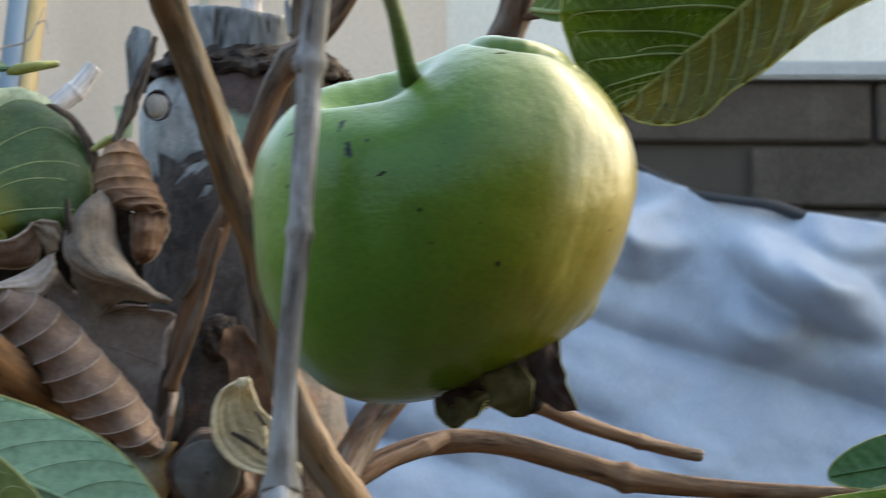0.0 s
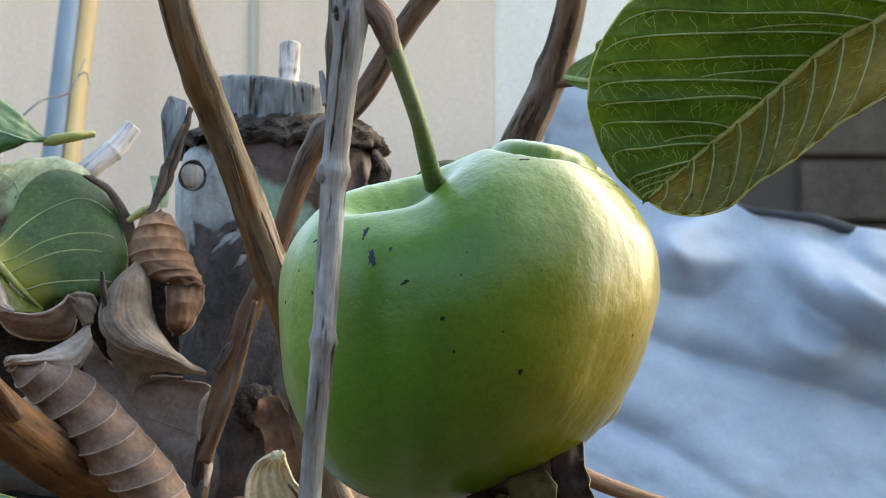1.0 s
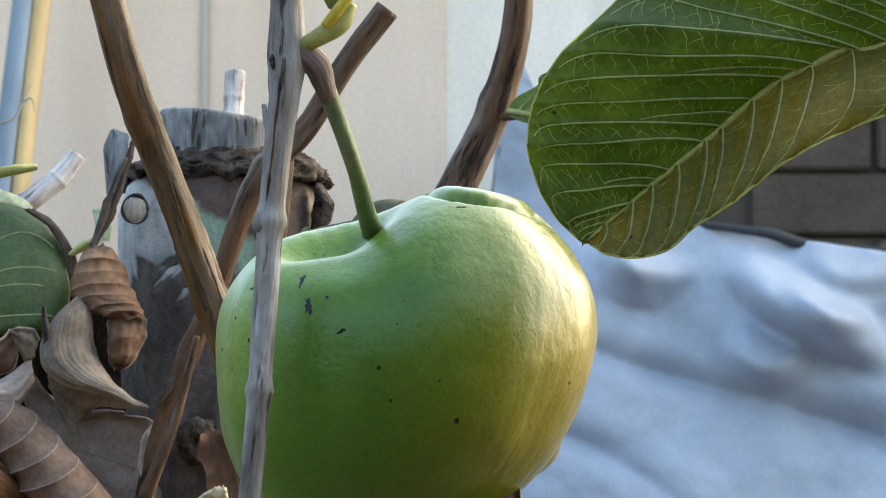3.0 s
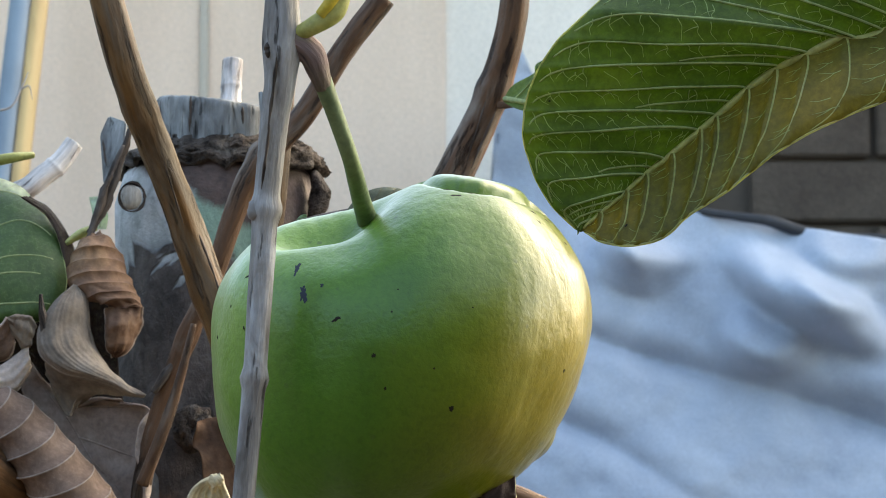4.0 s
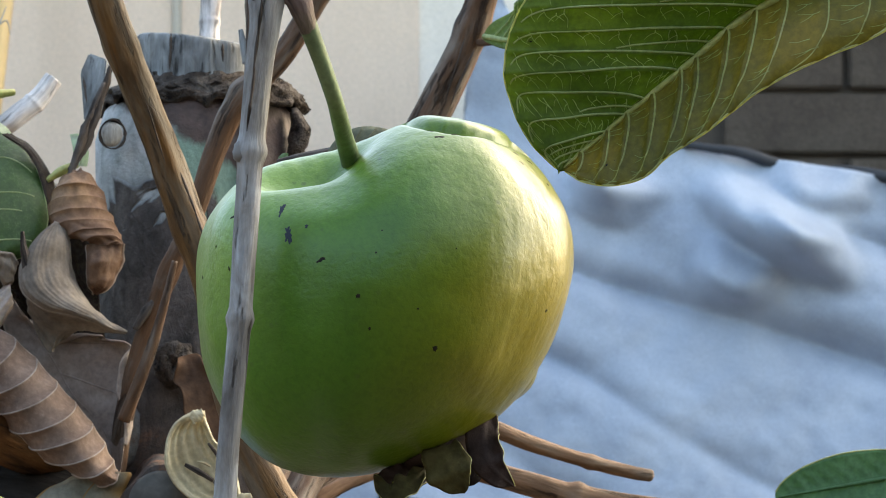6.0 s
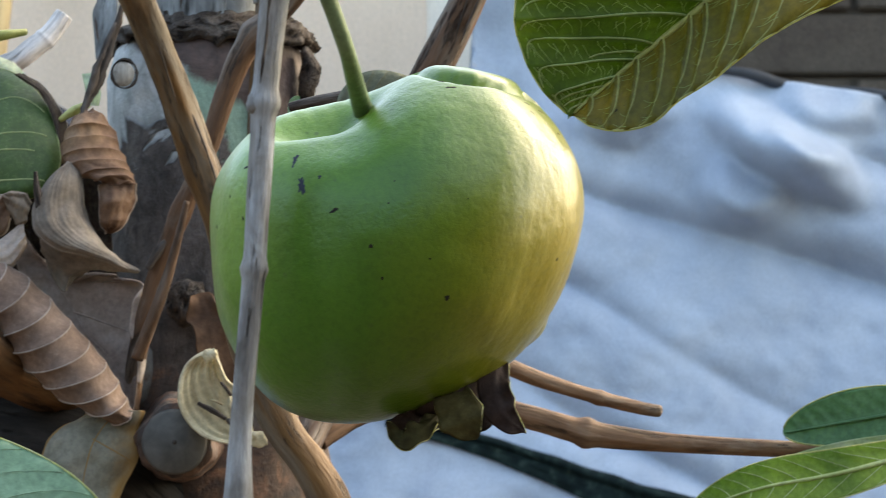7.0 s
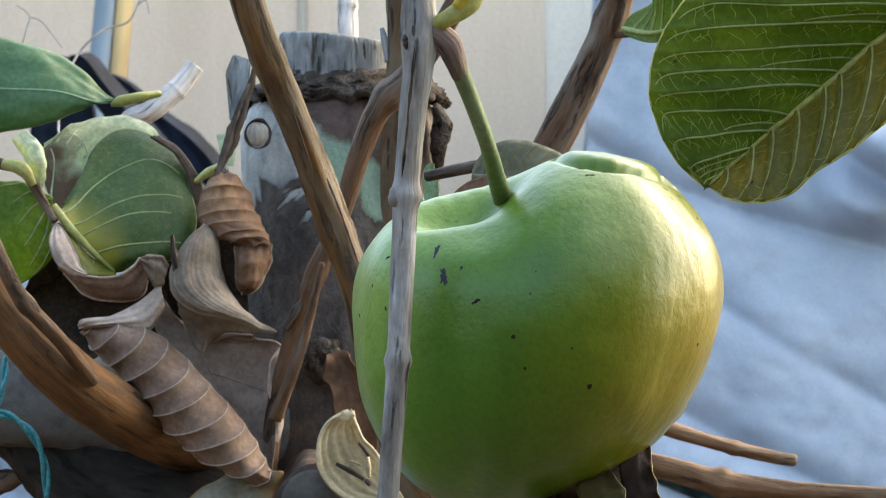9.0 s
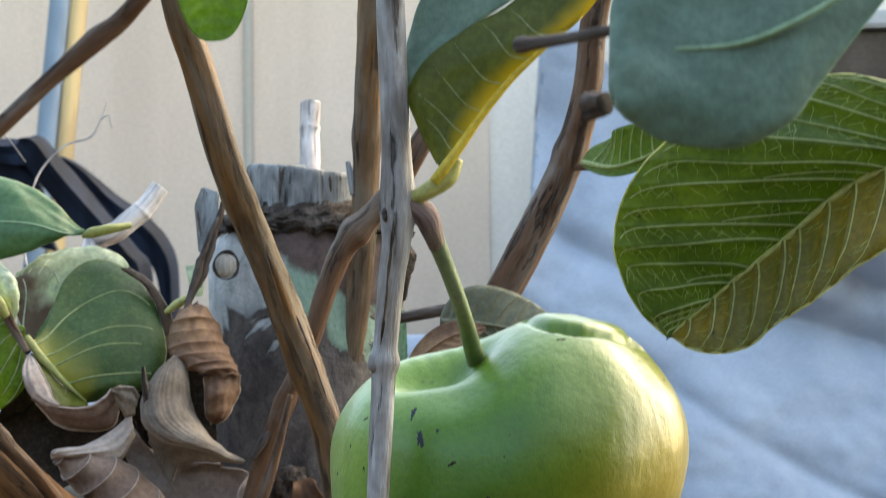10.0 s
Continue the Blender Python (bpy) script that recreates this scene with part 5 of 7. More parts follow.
big_leaf = arched(tree, leaf_margin_line, leaf_rib_line, [0.0005, 0.003, 0.004, 0.004, 0.002], M_LEAF_AGED, cross=(15, 0.0, 0.0008), nu=150, nv=44, wave=0.0012, rim=0.00035, rim_mat=M_MARGIN,
                  ribs=[((k / 15 - 0.004, 0.995), (k / 15 + 0.005, 0.90), (k / 15 + 0.007 + 0.003 * math.sin(k * 5), 0.66), (k / 15 + 0.004 * math.sin(k * 3), 0.42), (k / 15 - 0.003, 0.22), (k / 15 - 0.020, 0.12), (k / 15 - 0.046 - 0.006 * math.sin(k * 7), 0.07)) for k in range(1, 15)] + [((k / 15 + 0.034, 0.97), (k / 15 + 0.036, 0.8), (k / 15 + 0.024, 0.62), (k / 15 + 0.012, 0.54)) for k in (2, 5, 7)] + [((k / 60, 0.97), (k / 60 + 0.002, 0.5), (k / 60 - 0.004, 0.2)) for k in (1, 2, 3)],
                  rib_mat=M_VEIN, rib_r=0.00040, net=(15, 15), seed=1, label="large green leaf showing its pale-veined underside")
# Light through the folded half and along its rim is put into the colours.
golden = arched(tree, fold_margin_line, fold_rib_line, [0.0003, 0.002, 0.003, 0.002], M_LEAF_LIT, cross=(13, 0.0, 0.0013), nu=130, nv=30, wave=0.0010, rim=0.0004, rim_mat=M_MARGIN,
                ribs=[((k / 13 + 0.004, 0.99), (k / 13 + 0.010, 0.7), (k / 13 + 0.006 + 0.004 * math.sin(k * 4), 0.4), (k / 13 - 0.014, 0.18), (k / 13 - 0.045, 0.06)) for k in range(1, 13)], rib_mat=M_VEIN_YELLOW, rib_r=0.00034, net=(13, 5), seed=2, label="folded half of a large leaf with golden light painted in")
part("midrib", tube([Vector(p) + Vector((0, -0.0006, 0)) for p in leaf_rib_line], [0.0005 + 0.0013 * (k / 15) ** 0.6 for k in range(16)], 90, 10, 0.04, 0.0), M_VEIN_YELLOW, big_leaf)
leaf(tree, [(0.0253, 0.3700, 1.3539), (0.0366, 0.3550, 1.3507), (0.0500, 0.3450, 1.3542), (0.0668, 0.3400, 1.3620)], (0.1, -1, 0.1), (0.004, 0.014), M_LEAF_UNDER, M_VEIN, fold=(0, 10), veins=9, blunt=0.4, seed=2)
leaf(tree, [(-0.0835, -0.0100, 1.4028), (-0.0829, -0.0100, 1.3778), (-0.0822, -0.0120, 1.3536)], (0, -1, 0.1), (0.0108, 0.0105), M_LEAF_BRIGHT, None, blunt=0.42, tip_blunt=0.36, veins=9, seed=6, rib=0.0)
folded = arched(tree, [(-0.0233, -0.0500, 1.3166), (-0.0197, -0.0500, 1.3218), (-0.0143, -0.0500, 1.3292), (-0.0067, -0.0500, 1.3385), (0.0017, -0.0500, 1.3464), (0.0108, -0.0500, 1.3537), (0.0185, -0.0500, 1.3631)], [(-0.0249, -0.0480, 1.3182), (-0.0296, -0.0460, 1.3274), (-0.0321, -0.0450, 1.3362), (-0.0266, -0.0450, 1.3442), (-0.0168, -0.0450, 1.3517), (-0.0070, -0.0450, 1.3579), (0.0021, -0.0450, 1.3654)], [0.0005, 0.002, 0.003, 0.002], M_LEAF_GOLD,
       ribs=[((0.12, 0.02), (0.15, 0.3), (0.22, 0.6), (0.24, 0.92)), ((0.24, 0.02), (0.25, 0.3), (0.31, 0.6), (0.36, 0.92)), ((0.36, 0.02), (0.36, 0.3), (0.43, 0.62), (0.50, 0.92)), ((0.48, 0.02), (0.47, 0.3), (0.54, 0.62), (0.60, 0.92)), ((0.60, 0.02), (0.59, 0.3), (0.66, 0.62), (0.71, 0.92)), ((0.72, 0.02), (0.71, 0.3), (0.77, 0.62), (0.82, 0.92))], rib_mat=M_VEIN_PALE, rib_r=0.00022, wave=0.0008, seed=4, label="green leaf folded along its golden midrib")
part("midrib", tube([(-0.0258, -0.0500, 1.3136), (-0.0233, -0.0508, 1.3168), (-0.0196, -0.0508, 1.3217), (-0.0143, -0.0508, 1.3291), (-0.0067, -0.0505, 1.3384), (0.0017, -0.0505, 1.3463), (0.0107, -0.0505, 1.3537)], [0.0013, 0.0014, 0.0012, 0.0010, 0.0009, 0.0007, 0.0004], 50, 10, 0.05, 0.0), M_RIB_GOLD, folded, "golden midrib")
arched(folded, [(-0.0320, -0.0430, 1.3368), (-0.0264, -0.0430, 1.3449), (-0.0165, -0.0430, 1.3524), (-0.0067, -0.0430, 1.3586), (0.0021, -0.0430, 1.3660)], [(-0.0323, -0.0430, 1.3380), (-0.0329, -0.0410, 1.3448), (-0.0311, -0.0400, 1.3529), (-0.0276, -0.0400, 1.3613), (-0.0208, -0.0400, 1.3693)], [0.0005, 0.001, 0.001], M_LEAF_BLUE, wave=0.0006, seed=5, name="upper_half", label="bluish upper face of the folded half")
blue = arched(tree, [(0.0576, -0.2680, 1.3377), (0.0433, -0.2680, 1.3388), (0.0268, -0.2700, 1.3373), (0.0133, -0.2710, 1.3320), (0.0076, -0.2720, 1.3253), (0.0065, -0.2720, 1.3167), (0.0077, -0.2720, 1.3090)], [(0.0581, -0.2700, 1.3316), (0.0500, -0.2720, 1.3208), (0.0420, -0.2730, 1.3108), (0.0364, -0.2730, 1.3049), (0.0278, -0.2730, 1.3013), (0.0174, -0.2730, 1.3019), (0.0108, -0.2730, 1.3049), (0.0079, -0.2720, 1.3086)], [0.0005, 0.0025, 0.003, 0.0015], M_LEAF_BLUE, wave=0.0014, seed=3, rim=0.0002, rim_mat=M_LEAF_MINT, label="bluish green leaf seen on its upper face")
part("midrib", tube([(0.0566, -0.2745, 1.3328), (0.0450, -0.2750, 1.3253), (0.0360, -0.2752, 1.3206), (0.0279, -0.2752, 1.3179), (0.0176, -0.2745, 1.3173), (0.0101, -0.2730, 1.3170)], [0.0007, 0.00065, 0.0006, 0.0005, 0.0003, 0.0002], 40, 8, 0.05, 0.0), M_VEIN_MINT, blue)
branch("dead_twig", [(0.0037, -0.2360, 1.3121), (0.0047, -0.2360, 1.3122), (0.0063, -0.2380, 1.3123), (0.0078, -0.2400, 1.3122)], [0.0018, 0.0026, 0.0027, 0.0022], M_DARK, seed=25, count=24, lump=0.3)
# folded group beside the trunk
arched(tree, [(-0.1622, 0.3450, 1.3277), (-0.1675, 0.3470, 1.3311), (-0.1799, 0.3520, 1.3431), (-0.1929, 0.3540, 1.3490), (-0.2157, 0.3560, 1.3517), (-0.2437, 0.3580, 1.3469)], [(-0.1622, 0.3450, 1.3271), (-0.1735, 0.3420, 1.3237), (-0.1920, 0.3400, 1.3188), (-0.2087, 0.3400, 1.3157), (-0.2405, 0.3420, 1.3170)], [0.001, 0.006, 0.008, 0.006], M_LEAF_TOP, ribs=[((0.02, 0.6), (0.5, 0.55), (0.98, 0.5))], rib_mat=M_LEAF_MINT, rib_r=0.0005, wave=0.0025, seed=7, rim=0.0003, rim_mat=M_VEIN_PALE, label="dark green leaf seen on its upper face")
branch("petiole", [(-0.1641, 0.3440, 1.3262), (-0.1604, 0.3440, 1.3274), (-0.1531, 0.3460, 1.3291), (-0.1465, 0.3500, 1.3306)], [0.0008, 0.0022, 0.0019, 0.0012], M_VEIN_YELLOW, seed=30, count=24)
# cupped leaf with its yellow midrib, between a bleached leaf and a bright one
cupped = arched(tree, [(-0.1799, 0.3180, 1.2860), (-0.1748, 0.3160, 1.2797), (-0.1693, 0.3140, 1.2741), (-0.1642, 0.3130, 1.2690), (-0.1593, 0.3140, 1.2639)], [(-0.1751, 0.3300, 1.2918), (-0.1710, 0.3420, 1.3080), (-0.1654, 0.3500, 1.3158), (-0.1582, 0.3520, 1.3178), (-0.1475, 0.3460, 1.3135), (-0.1381, 0.3360, 1.3039), (-0.1326, 0.3280, 1.2920), (-0.1306, 0.3230, 1.2805), (-0.1356, 0.3180, 1.2708), (-0.1475, 0.3160, 1.2657), (-0.1592, 0.3160, 1.2634)], [0.001, 0.003, 0.006, 0.005, 0.002], M_CUPPED,
       ribs=[((0.03, 0.02), (0.2, 0.3), (0.36, 0.6), (0.45, 0.8), (0.53, 0.92)), ((0.23, 0.02), (0.40, 0.3), (0.52, 0.6), (0.6, 0.86)), ((0.4, 0.02), (0.5, 0.3), (0.58, 0.55), (0.63, 0.72)), ((0.68, 0.02), (0.70, 0.3), (0.73, 0.55), (0.76, 0.85))], rib_mat=M_VEIN_PALE, rib_r=0.00042, wave=0.0012, seed=8, rim=0.0003, rim_mat=M_VEIN_PALE, label="cupped green leaf with a yellow midrib")
part("midrib", tube([(-0.1813, 0.3170, 1.2879), (-0.1796, 0.3165, 1.2857), (-0.1745, 0.3145, 1.2794), (-0.1691, 0.3125, 1.2738), (-0.1640, 0.3115, 1.2687), (-0.1587, 0.3125, 1.2637)], [0.0014, 0.0016, 0.0015, 0.0012, 0.0009, 0.0005], 40, 10, 0.08, 0.0), M_VEIN_YELLOW, cupped)
arched(tree, [(-0.1800, 0.3145, 1.2814), (-0.1810, 0.3090, 1.2763), (-0.1802, 0.3050, 1.2715), (-0.1776, 0.3035, 1.2664), (-0.1729, 0.3030, 1.2639), (-0.1680, 0.3022, 1.2622)], [(-0.1798, 0.3160, 1.2813), (-0.1766, 0.3120, 1.2778), (-0.1735, 0.3085, 1.2732), (-0.1711, 0.3055, 1.2680), (-0.1695, 0.3040, 1.2647), (-0.1673, 0.3028, 1.2624)], [0.0005, 0.0025, 0.0005], M_FLAP, pleat=(3, 0.0002), wave=0.0006, seed=9, rim=0.0004, rim_mat=M_DEAD_VEIN, label="folded pinkish dry edge of a green leaf")
arched(tree, [(-0.1796, 0.3172, 1.2819), (-0.1767, 0.3168, 1.2794), (-0.1713, 0.3155, 1.2744), (-0.1655, 0.3140, 1.2690), (-0.1607, 0.3130, 1.2649), (-0.1578, 0.3110, 1.2629)], [(-0.1799, 0.3165, 1.2811), (-0.1766, 0.3130, 1.2774), (-0.1732, 0.3095, 1.2724), (-0.1706, 0.3065, 1.2668), (-0.1673, 0.3040, 1.2625), (-0.1581, 0.3040, 1.2619)], [0.0003, 0.0012, 0.0005], M_HALF, ribs=[((0.3, 0.02), (0.42, 0.4), (0.5, 0.8)), ((0.55, 0.02), (0.66, 0.4), (0.74, 0.8))], rib_mat=M_VEIN_PALE, rib_r=0.0002, wave=0.0006, seed=9.2, label="yellowing half of a cupped green leaf")
arched(tree, [(-0.1822, 0.3460, 1.2826), (-0.1883, 0.3480, 1.2932), (-0.1907, 0.3480, 1.3036), (-0.1926, 0.3500, 1.3100)], [(-0.1509, 0.3620, 1.2967), (-0.1490, 0.3620, 1.3160), (-0.1619, 0.3600, 1.3232), (-0.1775, 0.3560, 1.3218), (-0.1900, 0.3520, 1.3132)], [0.001, 0.003, 0.002], M_SCORCHED,
       ribs=[((0.05, 0.1), (0.2, 0.35), (0.45, 0.5), (0.7, 0.6), (0.9, 0.7)), ((0.3, 0.05), (0.5, 0.2), (0.75, 0.35))] + [((0.20 + 0.11 * k, 0.45), (0.24 + 0.11 * k, 0.65), (0.27 + 0.105 * k, 0.82), (0.28 + 0.10 * k, 0.97)) for k in range(7)], rib_mat=M_BLEACHED, rib_r=0.0004, wave=0.002, seed=9.5, rim=0.0003, rim_mat=M_BLEACHED, label="bleached pale leaf with a scorched brown patch")
arched(tree, [(-0.1871, 0.3220, 1.2944), (-0.1893, 0.3200, 1.3004), (-0.1928, 0.3190, 1.3068), (-0.1963, 0.3190, 1.3121)], [(-0.1865, 0.3220, 1.2944), (-0.1839, 0.3190, 1.3018), (-0.1851, 0.3170, 1.3090), (-0.1913, 0.3180, 1.3152)], [0.001, 0.003, 0.001], M_BLEACHED, ribs=[((0.03, 0.5), (0.5, 0.55), (0.97, 0.5))], rib_mat=M_BLEACHED, rib_r=0.0004, wave=0.0012, seed=10, rim=0.00035, rim_mat=M_BLEACHED)
arched(tree, [(-0.1825, 0.3220, 1.2913), (-0.1926, 0.3220, 1.2973), (-0.2092, 0.3240, 1.2973), (-0.2321, 0.3260, 1.2913)], [(-0.1806, 0.3200, 1.2811), (-0.1822, 0.3190, 1.2703), (-0.1910, 0.3200, 1.2616), (-0.2092, 0.3220, 1.2553), (-0.2324, 0.3260, 1.2587)], [0.001, 0.004, 0.004, 0.002], M_LEAF_BRIGHT,
       ribs=[((0.02 + 0.015 * k, 0.05 + 0.16 * k), (0.14, 0.11 + 0.165 * k), (0.30, 0.20 + 0.17 * k), (0.46, min(0.97, 0.31 + 0.17 * k))) for k in range(5)] + [((0.25, 0.02), (0.4, 0.07), (0.62, 0.16), (0.8, 0.28))], rib_mat=M_VEIN_PALE, rib_r=0.00045, wave=0.002, seed=11, label="bright green leaf")
arched(tree, [(-0.1234, 0.3450, 1.3030), (-0.1242, 0.3450, 1.3096), (-0.1255, 0.3460, 1.3147)], [(-0.1194, 0.3460, 1.3030), (-0.1189, 0.3460, 1.3086), (-0.1218, 0.3460, 1.3150)], [0.001, 0.0015, 0.0005], M_BLEACHED, ribs=[((0.05, 0.5), (0.5, 0.5), (0.95, 0.5))], rib_mat=M_VEIN_PALE, rib_r=0.0002, seed=20)
branch("petiole", [(-0.2271, 0.2700, 1.2793), (-0.2123, 0.3150, 1.3033), (-0.1980, 0.3150, 1.3027), (-0.1909, 0.3150, 1.3000), (-0.1858, 0.3170, 1.2909), (-0.1801, 0.3140, 1.2821)], [0.0020, 0.0018, 0.0020, 0.0022, 0.0017, 0.0013], M_RED, seed=31, count=40)
branch("petiole", [(-0.1988, 0.3140, 1.3031), (-0.1916, 0.3130, 1.3009), (-0.1877, 0.3140, 1.2952)], [0.0018, 0.0027, 0.0012], M_VEIN_YELLOW, seed=32, count=20)
# nearest leaves, low
leaf(tree, [(-0.1720, -0.0300, 1.1777), (-0.1439, -0.0350, 1.1817), (-0.1151, -0.0400, 1.1779), (-0.0894, -0.0450, 1.1685), (-0.0706, -0.0500, 1.1569)], (0.1, -1, 0.5), (0.0165, 0.020), M_LEAF_MINT, M_VEIN_MINT, M_VEIN_MINT, fold=(-5, 5), curl=(-0.4, -0.3), veins=9, puff=0.0016, margin=0.0003, wave=0.0012, blunt=0.5, seed=12, vein_r=0.00014, slant=0.22, label="light green leaf seen on its upper face")
leaf(tree, [(-0.1602, -0.0600, 1.1703), (-0.1365, -0.0620, 1.1741), (-0.1168, -0.0640, 1.1714), (-0.0936, -0.0660, 1.1624)], (0.05, -1, 0.2), (0.010, 0.014), M_LEAF_OLIVE, M_VEIN_PALE, M_VEIN_PALE, fold=(5, 5), veins=9, vein_r=0.0002, puff=0.0004, arch=1.0, veinlets=6, margin=0.0003, blunt=0.5, seed=13)
# leaves at the end of the sideways twig
leaf(tree, [(0.1938, 0.3600, 1.1792), (0.1522, 0.3500, 1.1688), (0.1209, 0.3450, 1.1632), (0.0959, 0.3420, 1.1548)], (0, -1, 0.5), (0.010, 0.010), M_LEAF_BRIGHT, M_VEIN, fold=(10, 0), vein_r=0.0002, margin=0.0003, veins=9, blunt=0.45, seed=14, label="yellowish green leaf")
leaf(tree, [(0.1976, 0.3800, 1.1935), (0.1635, 0.3800, 1.1876), (0.1341, 0.3800, 1.1825)], (0, -1, 0.3), (0.012, 0.009), M_LEAF_TOP, None, fold=(10, 0), margin=0.0003, veins=9, blunt=0.5, seed=15)
leaf(tree, [(0.1830, 0.3700, 1.1810), (0.1535, 0.3700, 1.1743), (0.1229, 0.3700, 1.1680)], (0, -1, 0.3), (0.005, 0.004), M_LEAF_PALE, None, fold=(10, 0), veins=7, blunt=0.5, seed=16, rib=0.0006)
# behind the fruit
leaf(tree, [(-0.0275, 0.1600, 1.2864), (-0.0130, 0.1600, 1.2853), (0.0100, 0.1650, 1.2807)], (0, -1, 0.2), (0.006, 0.013), M_FADING, M_FADING, fold=(0, 10), curl=(0, -0.5), veins=8, puff=0.0008, blunt=0.45, seed=17, label="greyish green fading leaf")
branch("twig", [(-0.0419, 0.1800, 1.2881), (-0.0336, 0.1750, 1.2895), (-0.0219, 0.1700, 1.2911)], [0.0016, 0.0018, 0.0018], M_DARK, seed=33, count=24)
leaf(tree, [(-0.0377, 0.1500, 1.2722), (-0.0254, 0.1520, 1.2808), (-0.0131, 0.1550, 1.2843)], (0, -1, 0.4), (0.004, 0.005), M_DEAD_ORANGE, None, veins=6, blunt=0.6, seed=18, rib=0.0006)
leaf(tree, [(-0.0394, 0.2000, 1.2657), (-0.0409, 0.2000, 1.2883), (-0.0396, 0.2000, 1.2915)], (0, -1, 0), (0.002, 0.003), M_LEAF_MINT, None, veins=4, blunt=0.5, seed=19, rib=0.0)

# ---- dead leaves caught in the fork ----
def dead(label, *args, **kw):
    ob = leaf(None, *args, name="dead_leaf", **kw)
    tagged(ob, label, "dead leaf", "dead leaves caught in the fork")
    return ob


dead("dark brown crumpled dead leaf", [(-0.1928, 0.3350, 1.2617), (-0.1736, 0.3300, 1.2500), (-0.1475, 0.3350, 1.2486)], (0, -1, 0.3), (0.020, 0.014), M_DEAD_AND_SHADE, None, curl=(0.6, 0.6), veins=7, blunt=0.5, seed=28, wave=0.006, rib=0.0)

def caught(label, *args, **kw):
    return tagged(arched(None, *args, name="dead_leaf", label=label, **kw), label, "dead leaf", "dead leaves caught in the fork")


rolled = caught("rolled brown dead leaf with pale raised ribs", [(-0.1687, 0.3050, 1.2432), (-0.1642, 0.3040, 1.2352), (-0.1575, 0.3020, 1.2291), (-0.1520, 0.3010, 1.2227), (-0.1460, 0.3000, 1.2163), (-0.1408, 0.2990, 1.2095), (-0.1332, 0.2980, 1.2027), (-0.1273, 0.2970, 1.1975), (-0.1170, 0.2960, 1.1925), (-0.1083, 0.2960, 1.1889), (-0.1021, 0.2970, 1.1893)],
       [(-0.1677, 0.3040, 1.2440), (-0.1540, 0.3030, 1.2451), (-0.1437, 0.3030, 1.2420), (-0.1351, 0.3030, 1.2348), (-0.1267, 0.3020, 1.2259), (-0.1191, 0.3010, 1.2183), (-0.1120, 0.3000, 1.2103), (-0.1072, 0.2990, 1.2028), (-0.1041, 0.2980, 1.1964), (-0.1021, 0.2970, 1.1919), (-0.1017, 0.2970, 1.1897)], [0.003, 0.010, 0.013, 0.014, 0.013, 0.010, 0.002], M_DEAD, rib_mat=M_DEAD_VEIN, rib_r=0.00034, cross=(11, 0.06, 0.0015), wave=0.0010, nu=170, nv=36, seed=21, rim=0.00028, rim_mat=M_DEAD_VEIN)
arched(rolled, [(-0.1699, 0.3000, 1.2443), (-0.1678, 0.2990, 1.2464), (-0.1576, 0.3030, 1.2476), (-0.1483, 0.3090, 1.2530), (-0.1420, 0.3130, 1.2595)], [(-0.1697, 0.3010, 1.2435), (-0.1617, 0.3010, 1.2434), (-0.1530, 0.3030, 1.2441), (-0.1453, 0.3060, 1.2429), (-0.1406, 0.3110, 1.2506)], [0.001, 0.003, 0.004, 0.003], M_FLAP, pleat=(4, 0.00025), wave=0.0008, seed=22, rim=0.00045, rim_mat=M_DEAD_VEIN, name="turned_corner", label="pale curled-over corner of a dead leaf")
mauve = caught("flat mauve-brown dead leaf with a curled rim", [(-0.1427, 0.3220, 1.2544), (-0.1449, 0.3220, 1.2433), (-0.1364, 0.3210, 1.2270), (-0.1244, 0.3200, 1.2107), (-0.1083, 0.3180, 1.1904)], [(-0.1304, 0.3220, 1.2366), (-0.1152, 0.3200, 1.2400), (-0.1003, 0.3160, 1.2365), (-0.1010, 0.3160, 1.2185), (-0.0995, 0.3160, 1.2092), (-0.1033, 0.3160, 1.1914)], [0.0, -0.003, -0.004, -0.003, 0.0], M_MAUVE, ribs=[((0.1, 0.3), (0.5, 0.35), (0.95, 0.6)), ((0.3, 0.33), (0.35, 0.6), (0.36, 0.95)), ((0.5, 0.35), (0.56, 0.65), (0.6, 0.95))], rib_mat=M_MAUVE, rib_r=0.0004, wave=0.003, nu=80, seed=23)
arched(mauve, [(-0.0998, 0.3140, 1.2363), (-0.1037, 0.3120, 1.2309), (-0.1044, 0.3120, 1.2225), (-0.1019, 0.3120, 1.2135), (-0.1018, 0.3140, 1.2025)], [(-0.0989, 0.3160, 1.2357), (-0.1008, 0.3160, 1.2285), (-0.1010, 0.3160, 1.2185), (-0.0992, 0.3160, 1.2104), (-0.1016, 0.3160, 1.2020)], [0.0005, 0.002, 0.002, 0.002, 0.0005], M_FLAP, wave=0.001, seed=23.5, name="curled_rim", label="narrow pale curled rim of a dead leaf")
